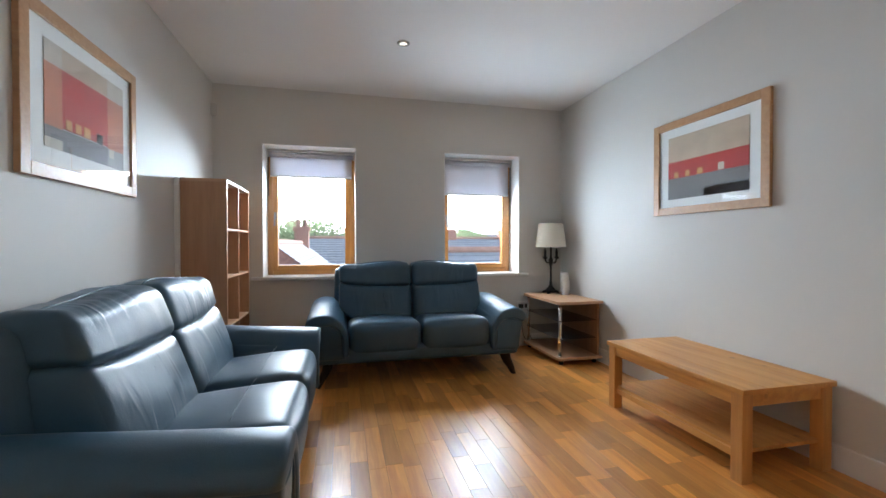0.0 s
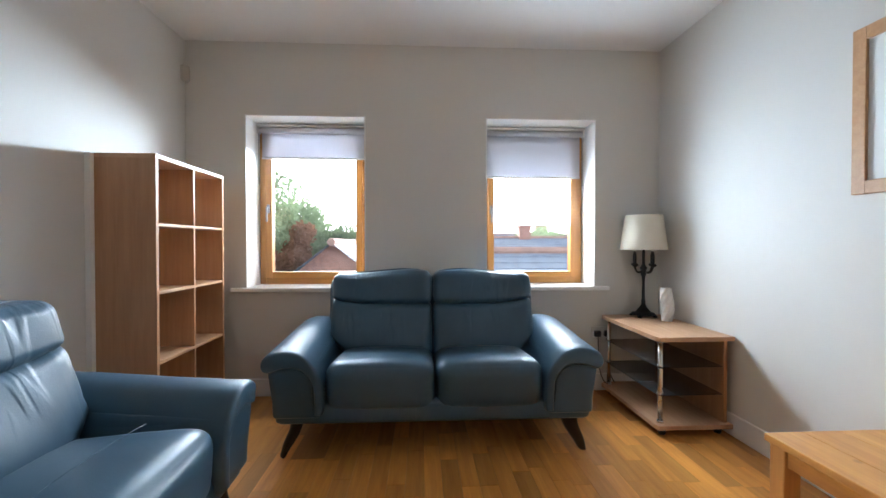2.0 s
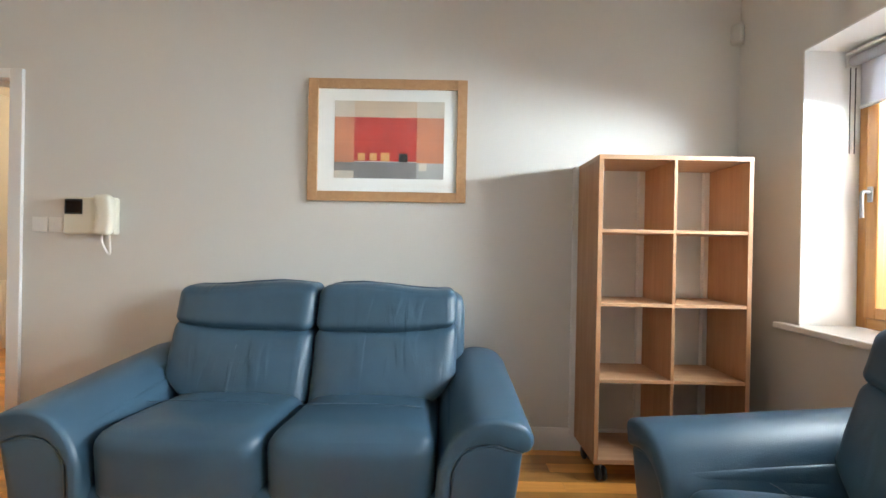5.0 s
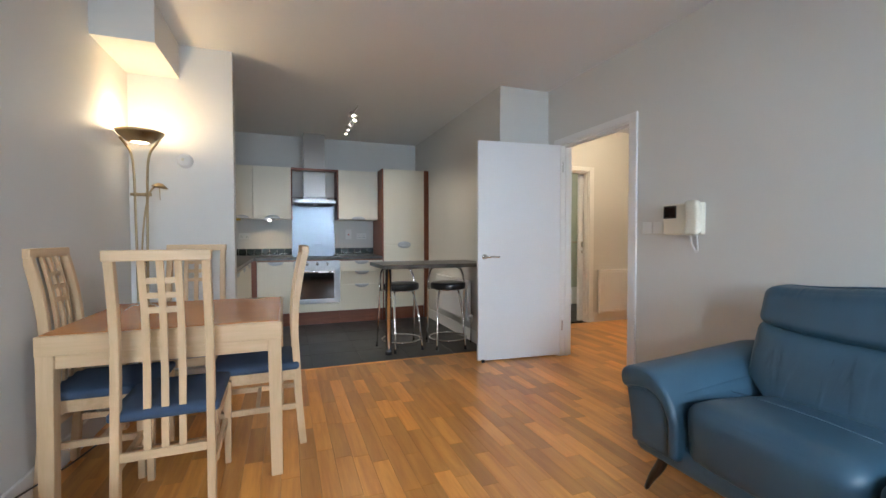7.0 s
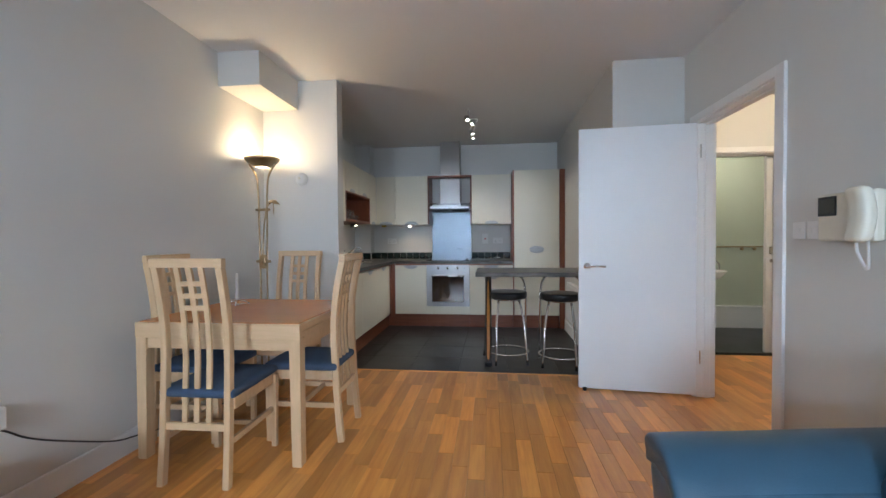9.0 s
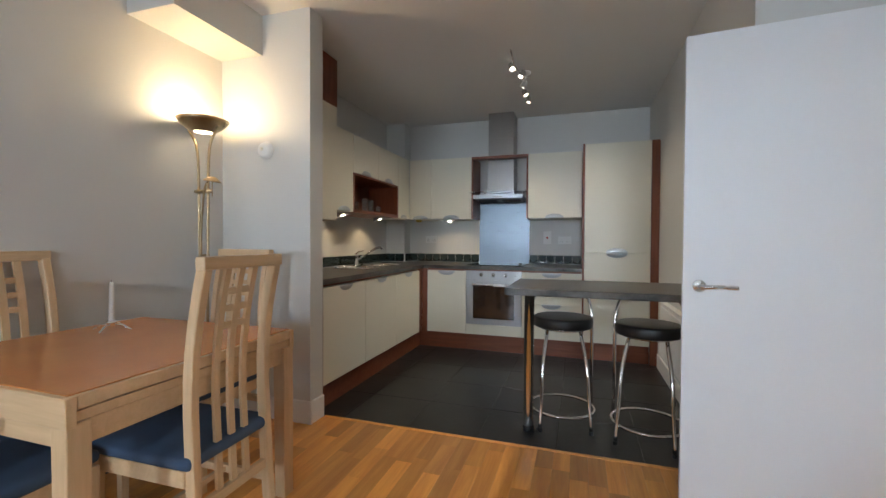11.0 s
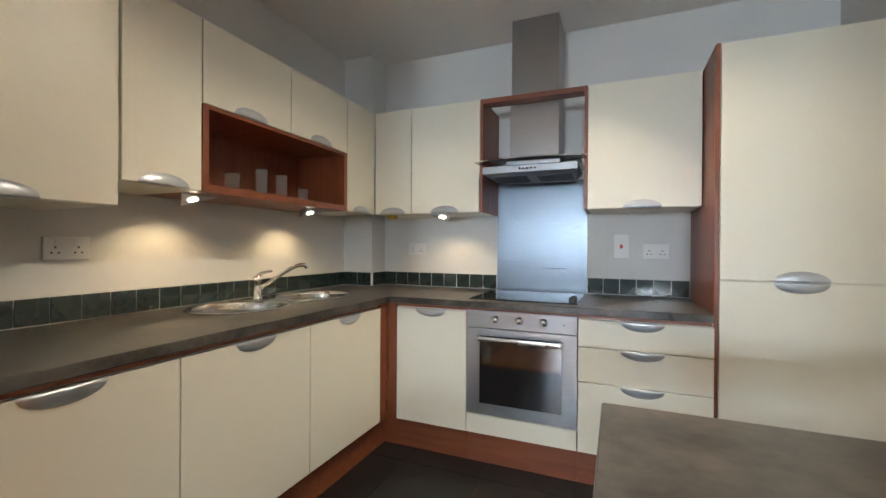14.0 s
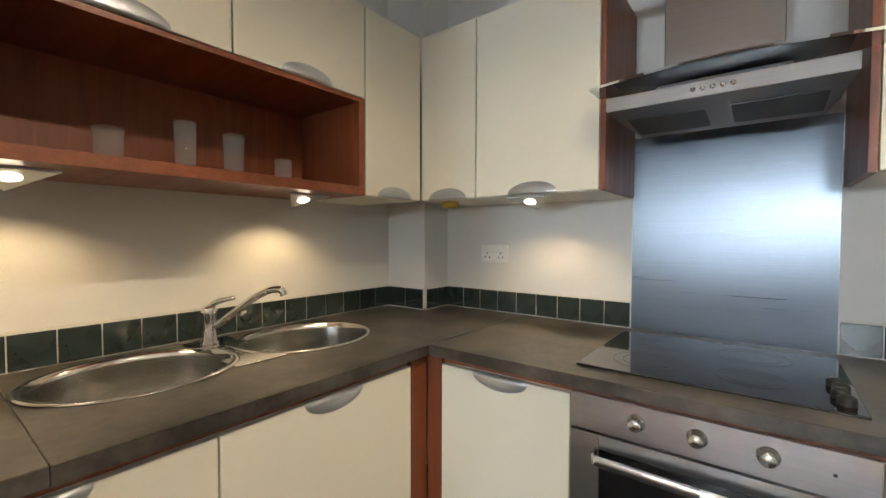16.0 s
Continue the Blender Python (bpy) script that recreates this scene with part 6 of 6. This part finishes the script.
# fridge housing
fh = thing("fridge_housing", "tall cream fridge freezer housing with cherry side panels", "cabinet")
FY = -2.66
block("body", -0.012, 0.576, KS + 0.002, FY - 0.0195, 0.172, 2.112, CREAM, fh, 0.0)
front(fh, "s", 0.577, -0.013, 1.056, 2.112, "door", "bottom", plane=FY)
front(fh, "s", 0.577, -0.013, 0.173, 1.054, "door", "top", plane=FY)
block("side_panel", 0.578, 0.596, KS + 0.002, FY - 0.004, 0.0, 2.114, CHERRY, fh, 0.001)
block("side_panel", KW + 0.001, -0.015, FY - 0.024, FY - 0.004, 0.0, 2.114, CHERRY, fh, 0.001)
block("plinth", -0.014, 0.577, FY - 0.063, FY - 0.045, 0.0, 0.1705, CHERRYX, fh, 0.0)

# under-cabinet lights
WEDGEGLOW = glowing("halogen_lens", (1.0, 0.88, 0.66), 14.0)
def wedge_light(x, y, turn):
    w = thing("cabinet_light", "triangular steel under-cabinet light, switched on", "cabinet light", pose(x, y, 1.4115, 0, 0, turn), group="under-cabinet lights")
    bm = bmesh.new()
    tri = [(-0.08, -0.02), (0.08, -0.02), (0.0, 0.10)]
    hi = [bm.verts.new((*p, -0.0005)) for p in tri]
    lo = [bm.verts.new((p[0], p[1], -0.006)) for p in tri[:2]] + [bm.verts.new((0, 0.10, -0.046))]
    bm.faces.new(hi)
    bm.faces.new(lo[::-1])
    for k in range(3):
        bm.faces.new((hi[k], lo[k], lo[(k + 1) % 3], hi[(k + 1) % 3]))
    bmesh.ops.recalc_face_normals(bm, faces=bm.faces)
    part("housing", bm, STEEL, w)
    lathe("lens", [(0, -0.003), (0.016, -0.0025), (0.021, 0.0)], WEDGEGLOW, w, 20, pose(0, 0.022, -0.0215, -18.4, 0, 0), "glowing round lens")
    return w


for (x, y, turn) in ((2.665, -1.715, -90), (2.665, -2.46, -90), (2.06, -2.985, 180)):
    wedge_light(x, y, turn)
    dx, dy = (0.035, 0) if turn == -90 else (0, -0.035)
    lamp("cabinet_spot", "SPOT", 3.8, (1.0, 0.74, 0.42), look((x + dx * 1.6, y + dy * 1.6, 1.372), (x + dx * 4, y + dy * 4, 0.9)), cone=130, radius=0.02)

# upstand of small glazed tiles
def tile_row(name, label, fixed, face, u0, u1):
    t = thing(name, label, "tiles")
    n = max(1, round(abs(u1 - u0) / 0.101))
    w = abs(u1 - u0) / n
    a = min(u0, u1)
    grout = (fixed - 0.006, fixed - 0.0005, a, a + n * w, 0.9005, 1.008) if face == "e" else (a, a + n * w, fixed + 0.0005, fixed + 0.006, 0.9005, 1.008)
    block("grout", *grout, WGROUT, t, 0.0, "pale grout and sealant")
    bm = bmesh.new()
    if face == "e":
        add_box(bm, -0.005, 0.0, -w / 2 + 0.0018, w / 2 - 0.0018, 0, 0.096, 0.0012, 1)
    else:
        add_box(bm, -w / 2 + 0.0018, w / 2 - 0.0018, 0.0, 0.005, 0, 0.096, 0.0012, 1)
    first = part("tile", bm, GREENTILE, t)
    for k in range(n):
        o = first if k == 0 else new("tile", first.data)
        o.parent = t
        o.location = (fixed - 0.006, a + (k + 0.5) * w, 0.905) if face == "e" else (a + (k + 0.5) * w, fixed + 0.006, 0.905)
    return t


tile_row("tile_upstand", "dark green glazed tile upstand above the worktop", XE, "e", -0.726, -3.125)
tile_row("tile_upstand", "short dark green glazed tile upstand on the boxing", -3.13, "s", 2.682, XE - 0.008)
tile_row("tile_upstand", "short dark green glazed tile upstand beside the boxing", 2.68, "e", -3.137, KS + 0.008)
tile_row("tile_upstand", "dark green glazed tile upstand beside the hob", KS, "s", 1.775, 2.672)
tile_row("tile_upstand", "green glazed tile upstand by the fridge housing", KS, "s", 0.60, 1.174)

# sockets and switches
switch("wall_socket", pose(2.394, KS, 1.178, 0, 0, 180), 0.147, 0.087, "white double socket on the kitchen wall", "socket", 2, holes=2)
switch("wall_socket", pose(0.781, KS, 1.176, 0, 0, 180), 0.147, 0.087, "white double socket beside the fridge housing", "socket", 2, holes=2)
switch("cooker_switch", pose(0.974, KS, 1.205, 0, 0, 180), 0.087, 0.147, "white cooker switch with a red rocker", "switch", 1, red=True)
switch("wall_socket", pose(XE, -1.378, 1.18, 0, 0, -90), 0.147, 0.087, "white double socket above the worktop", "socket", 2, holes=2)
cm = thing("alarm_puck", "small yellow plastic disc under the corner cabinet", "alarm", pose(2.45, -3.03, 1.4115))
lathe("disc", [(0, -0.028), (0.03, -0.026), (0.036, -0.018), (0.036, -0.0005), (0, -0.0005)], material("yellow_plastic", (0.55, 0.36, 0.05), 0.4), cm, 24)

# glasses in the niche
for gy, gh, gr in ((-1.885, 0.085, 0.034), (-2.06, 0.135, 0.030), (-2.195, 0.125, 0.031), (-2.36, 0.075, 0.030)):
    g = lathe("drinking_glass", [(0, 0.0), (gr * 0.85, 0.0), (gr * 0.9, 0.004), (gr, gh), (gr - 0.002, gh), (gr * 0.86, 0.010), (0, 0.010)], TUMBLER, None, 24, None)
    tagged(g, "clear glass tumbler in the open niche", "glass", "glasses in the niche").matrix_world = pose(2.655, gy, 1.4442)

# red-handled tool hanging on the boiler cupboard
uh = thing("hanging_opener", "red and black opener hanging by the boiler cupboard", "opener", pose(AX - 0.002, -0.80, 1.60, 0, 0, -90))
tube("grip", spline([(0, -0.012, 0.16), (0.003, -0.014, 0.08), (0, -0.012, 0.0)], 5), 0.008, material("red_plastic", (0.45, 0.02, 0.02), 0.4), uh, 8)
tube("hook", spline([(0, -0.012, 0.0), (0.01, -0.014, -0.04), (0.008, -0.014, -0.10), (-0.006, -0.012, -0.12)], 5), 0.010, BLACKP, uh, 8)


# breakfast bar
bar = thing("breakfast_bar", "slate-look laminate breakfast bar on one chrome leg", "breakfast bar")
block("top_slab", KW + 0.001, 1.025, -1.32, -0.665, 0.862, 0.90, WORKTOP, bar, 0.004)
leg = lathe("leg", [(0.030, 0.012), (0.030, 0.845), (0.045, 0.850), (0.045, 0.8615)], CHROME, bar, 24, pose(0.915, -0.935, 0), "polished chrome leg")
lathe("foot", [(0.0, 0.0), (0.033, 0.0), (0.034, 0.03), (0.0305, 0.034)], BLACKRUB, bar, 24, pose(0.915, -0.935, 0), "black rubber foot")


def bar_stool(m):
    s = thing("bar_stool", "chrome bar stool with a round black padded seat", "bar stool", m, group="bar stools")
    lathe("seat", [(0, 0.612), (0.17, 0.612), (0.180, 0.615), (0.1845, 0.621), (0.187, 0.632), (0.1875, 0.646), (0.187, 0.660), (0.186, 0.669), (0.182, 0.675), (0.175, 0.6785), (0.16, 0.6805), (0.08, 0.6835), (0, 0.684)], BLACKV, s, 40, label="round black vinyl seat pad")
    lathe("seat_ring", [(0.10, 0.600), (0.145, 0.600), (0.145, 0.6115), (0.10, 0.6115)], CHROME, s, 28)
    R = 0.011
    tube("floor_ring", [(0.20 * math.cos(a), 0.20 * math.sin(a), 0.09) for a in [2 * math.pi * k / 36 for k in range(36)]], R * 0.8, CHROME, s, 8, True, "round chrome foot ring")
    # rear hoop: two legs that rise past the seat and join as a low backrest
    hoop = [(-0.215, -0.16, R), (-0.205, -0.14, 0.24), (-0.20, -0.10, 0.55), (-0.195, -0.11, 0.70), (-0.165, -0.135, 0.80), (-0.09, -0.155, 0.845), (0, -0.16, 0.853), (0.09, -0.155, 0.845), (0.165, -0.135, 0.80), (0.195, -0.11, 0.70), (0.20, -0.10, 0.55), (0.205, -0.14, 0.24), (0.215, -0.16, R)]
    tube("back_hoop", spline(hoop, 5), R, CHROME, s, 10)
    for k in (-1, 1):
        tube("front_leg", spline([(k * 0.10, 0.06, 0.60), (k * 0.13, 0.13, 0.40), (k * 0.14, 0.17, 0.2), (k * 0.15, 0.20, R)], 5), R, CHROME, s, 10)
        tube("seat_bracket", [(k * 0.20, -0.10, 0.60), (k * 0.12, -0.05, 0.606)], 0.008, CHROME, s, 8)
    bm = bmesh.new()
    for p in ((-0.215, -0.16), (0.215, -0.16), (-0.15, 0.20), (0.15, 0.20)):
        add_lathe(bm, [(0, 0), (0.014, 0), (0.014, 0.012), (0.011, 0.02)], 10, pose(p[0], p[1], 0))
    part("rubber_feet", bm, BLACKRUB, s, "black rubber feet", True)
    return s


bar_stool(pose(0.725, -1.165, 0, 0, 0, 8))
bar_stool(pose(0.232, -1.075, 0, 0, 0, -12))


def radiator(label, m, w, h):
    r = thing("radiator", label, "radiator", m)
    bm = bmesh.new()
    n = int(w / 0.033)
    step = w / n
    rb = bmesh.new()
    add_box(rb, -step / 2 + 0.004, step / 2 - 0.004, -0.075, -0.064, 0.02, h - 0.02, 0.004, 1)
    rib = part("rib", rb, TRIM, r)
    for k in range(n):
        o = rib if k == 0 else new("rib", rib.data)
        o.parent = r
        o.location = ((k + 0.5) * step, 0, 0)
    add_box(bm, 0, w, -0.066, -0.03, 0, h, 0.006)
    part("panel", bm, TRIM, r, "ribbed white steel panel")
    block("top_grille", 0.005, w - 0.005, -0.070, -0.02, h, h + 0.012, TRIM, r, 0.003)
    for x in (0.1, w - 0.12):
        block("bracket", x, x + 0.03, -0.03, 0.0, 0.08, h - 0.08, TRIM, r, 0.0)
    lathe("valve", [(0, -0.03), (0.012, -0.03), (0.012, 0.0), (0.02, 0.005), (0.02, 0.05), (0, 0.055)], WHITEP, r, 14, pose(w + 0.03, -0.045, 0.03))
    tube("pipe", [(w + 0.03, -0.045, 0.0), (w + 0.03, -0.045, -m.translation.z + 0.001)], 0.007, SATIN, r, 8)
    return r


radiator("white ribbed radiator on the kitchen wall under the bar", pose(KW, -2.16, 0.225, 0, 0, 90), 1.05, 0.435)
radiator("white ribbed radiator on the hall wall", pose(-2.12, HY0, 0.12, 0, 0, 180), 0.70, 0.58)

# ceiling track with five spotlights
tk = thing("spotlight_track", "ceiling bar with five small halogen spotlights, switched on", "spotlight")
tube("bar", spline([(1.12, -1.44, CZ - 0.05), (1.13, -1.75, CZ - 0.05), (1.085, -2.0, CZ - 0.05), (1.11, -2.25, CZ - 0.05), (1.11, -2.52, CZ - 0.05)], 6), 0.008, SATIN, tk, 8)
lathe("ceiling_rose", [(0, -0.03), (0.04, -0.028), (0.05, -0.018), (0.05, -0.0005), (0, -0.0005)], SATIN, tk, 24, pose(1.085, -2.0, CZ))
tube("stem", [(1.085, -2.0, CZ - 0.052), (1.085, -2.0, CZ - 0.02)], 0.007, SATIN, tk, 8)
BULB = glowing("spot_bulb", (1.0, 0.92, 0.76), 40.0)
for k, (x, y, aim) in enumerate(((1.14, -1.65, (0.3, -0.9, 0.6)), (1.093, -1.823, (2.2, -1.2, 0.5)), (1.108, -2.068, (2.3, -2.3, 0.4)), (1.11, -2.274, (0.15, -2.0, 0.7)), (1.109, -2.481, (1.1, -2.35, 0.0)))):
    m = look((x, y, CZ - 0.095), aim)
    h = lathe("spot_head", [(0.012, 0.05), (0.02, 0.045), (0.027, 0.0), (0.029, -0.012), (0.026, -0.012), (0.022, 0.0), (0.012, 0.03)], SATIN, tk, 20, m, "small satin spot head")
    lathe("bulb", [(0, -0.006), (0.009, -0.008), (0.014, -0.004)], BULB, h, 16, m, "glowing halogen bulb")
    tube("knuckle", [(x, y, CZ - 0.05), (x, y, CZ - 0.085)], 0.005, SATIN, tk, 8)
    lamp("track_spot", "SPOT", 24.0, (1.0, 0.86, 0.66), m @ pose(0, 0, -0.02), cone=88, radius=0.02)

# hall and bathroom, seen through the doorway
hs3 = thing("hall_spotlight", "chrome ceiling spotlight in the hall, switched on", "spotlight", pose(-1.75, -0.55, CZ))
lathe("rose", [(0, -0.025), (0.045, -0.022), (0.05, -0.0005), (0, -0.0005)], CHROME, hs3, 20)
for k in (-1, 1):
    hh = lathe("spot_head", [(0.012, 0.05), (0.03, 0.04), (0.036, -0.02), (0.03, -0.02), (0.02, 0.03)], CHROME, hs3, 18, pose(k * 0.12, 0, -0.10, 20 * k, 0, 0))
    lathe("bulb", [(0, -0.012), (0.028, -0.010)], glowing("hall_bulb", (1.0, 0.90, 0.72), 25.0), hh, 16, pose(k * 0.12, 0, -0.10, 20 * k, 0, 0))
    tube("arm", [(0, 0, -0.02), (k * 0.12, 0, -0.055)], 0.006, CHROME, hs3, 8)
lamp("hall_light", "POINT", 34.0, (1.0, 0.80, 0.54), pose(-1.75, -0.45, CZ - 0.22), radius=0.06)
lamp("bathroom_light", "POINT", 22.0, (1.0, 0.90, 0.70), pose(-1.9, -2.3, CZ - 0.2), radius=0.08)
bt = thing("pipe_casing", "low white boxed pipe casing along the bathroom wall", "casing")
block("panel", -3.05, -0.90, -2.92, -2.90, 0.001, 0.27, CERAMIC, bt, 0.002)
block("ledge", -3.05, -0.90, BY + 0.001, -2.89, 0.2705, 0.292, CERAMIC, bt, 0.004, "pale ledge")
bs = thing("wash_basin", "white ceramic wash basin on a pedestal in the bathroom", "basin", pose(-1.63, -2.35, 0))
lathe("bowl", [(0, 0.66), (0.10, 0.665), (0.20, 0.72), (0.265, 0.80), (0.255, 0.803), (0.18, 0.73), (0, 0.68)], CERAMIC, bs, 32)
lathe("pedestal", [(0.11, 0.0), (0.09, 0.05), (0.07, 0.4), (0.10, 0.665)], CERAMIC, bs, 24)
tube("tap", spline([(-0.17, 0.05, 0.79), (-0.17, 0.05, 0.88), (-0.13, 0.03, 0.92), (-0.08, 0.01, 0.90)], 5), 0.011, CHROME, bs, 10, label="chrome tap")
rl = thing("towel_rail", "thin dark rail with two round hooks on the bathroom wall", "rail")
tube("rail", [(-3.0, -2.93, 1.072), (-0.95, -2.93, 1.072)], 0.009, BRASS, rl, 8)
for x in (-2.9, -1.9, -1.0):
    tube("bracket", [(x, BY + 0.001, 1.072), (x, -2.93, 1.072)], 0.012, BRASS, rl, 8)
for x in (-2.396, -2.55):
    lathe("hook", [(0, -0.012), (0.02, -0.01), (0.02, 0.01), (0, 0.012)], BRASS, rl, 14, pose(x, -2.915, 1.044, 90, 0, 0))
    tube("hook_stem", [(x, -2.93, 1.068), (x, -2.92, 1.05)], 0.004, BRASS, rl, 6)
lamp("floor_lamp_light", "POINT", 9.5, (1.0, 0.75, 0.44), pose(FLX, FLY, 1.90), radius=0.05)


# ---- floor pieces, last ----
rng = random.Random(7)
SW = 0.0875
LENGTHS = (0.30, 0.36, 0.42, 0.48, 0.56)
strips = {}
for L in LENGTHS:
    bm = bmesh.new()
    add_box(bm, -SW / 2 + 0.0004, SW / 2 - 0.0004, -L / 2 + 0.0004, L / 2 - 0.0004, -0.0135, 0.0, 0.0007, 1)
    me = bpy.data.meshes.new("floor_strip")
    bm.to_mesh(me)
    bm.free()
    me.materials.append(OAK)
    strips[L] = me
near, rest = [], []
x = HX + SW / 2
while x < XE + SW:
    y = HY0 + rng.uniform(-0.3, 0.0)
    while y < YN:
        L = rng.choice(LENGTHS)
        cy = y + L / 2
        ok = (x > XW - 0.02 and cy - L / 2 > PY0 - 0.45 and x > KW - 0.5) or x < XW
        if x + SW / 2 > KW and cy - L / 2 < PY0:
            if cy + L / 2 > PY0 + 0.02 and x > KW:
                rest.append((x, PY0 + 0.012, cy + L / 2))
        elif x - SW / 2 < XE and cy - L / 2 > HY0 - 0.3 and (x > XW - 0.1 or cy + L / 2 < HY1 + 0.1):
            d = max(0, -0.3 - x, x - 2.0) + max(0, 0.3 - cy, cy - 3.4) * 0.8
            near.append((d, x, cy, L))
        y += L
    x += SW
near.sort()
for d, x, cy, L in near[:300]:
    o = new("floor_strip", strips[L])
    o.parent = floor
    o.location = (x, cy, 0)
verts, faces = [], []
far = [(x, cy - L / 2, cy + L / 2) for d, x, cy, L in near[300:]] + rest
for x, ya, yb in far:
    x0, x1 = x - SW / 2 + 0.0004, min(x + SW / 2 - 0.0004, XE)
    ya, yb = max(ya, HY0) + 0.0004, min(yb, YN) - 0.0004
    b = len(verts)
    verts += [(x0, ya, 0), (x1, ya, 0), (x1, yb, 0), (x0, yb, 0), (x0, ya, -0.013), (x1, ya, -0.013), (x1, yb, -0.013), (x0, yb, -0.013)]
    faces += [(b, b + 1, b + 2, b + 3), (b, b + 4, b + 5, b + 1), (b + 1, b + 5, b + 6, b + 2), (b + 2, b + 6, b + 7, b + 3), (b + 3, b + 7, b + 4, b)]
me = bpy.data.meshes.new("floor_strips")
me.from_pydata(verts, [], faces)
me.materials.append(OAKJ)
o = new("floor_strips", me)
o.parent = floor
o["kind"] = "stuff"
tagged(block("threshold_strip", KW, PX - 0.017, PY0 - 0.012, PY0 + 0.012, -0.004, 0.004, OAK, None, 0.002), "oak threshold strip at the kitchen floor", "threshold", kind="structure")

TS = 0.45
me = None
y = PY0 - 0.014
bm = bmesh.new()
add_box(bm, -TS / 2 + 0.0022, TS / 2 - 0.0022, -TS / 2 + 0.0022, TS / 2 - 0.0022, -0.0058, 0.0, 0.0012, 1)
tile_me = bpy.data.meshes.new("tile")
bm.to_mesh(tile_me)
bm.free()
tile_me.materials.append(TILE)
x = 1.19 - TS * 3 + TS / 2
while x < 2.32 + TS / 2:
    for k in range(6):
        cy = PY0 - 0.014 - TS * (k + 0.5)
        o = new("tile", tile_me)
        o.parent = kitchen_floor
        o.location = (x, cy, 0)
        if x - TS / 2 < KW:
            o.scale.x = (x + TS / 2 - KW) / TS
            o.location.x = (KW + x + TS / 2) / 2
        if cy - TS / 2 < KS:
            o.scale.y = (cy + TS / 2 - KS) / TS
            o.location.y = (KS + cy + TS / 2) / 2
    x += TS
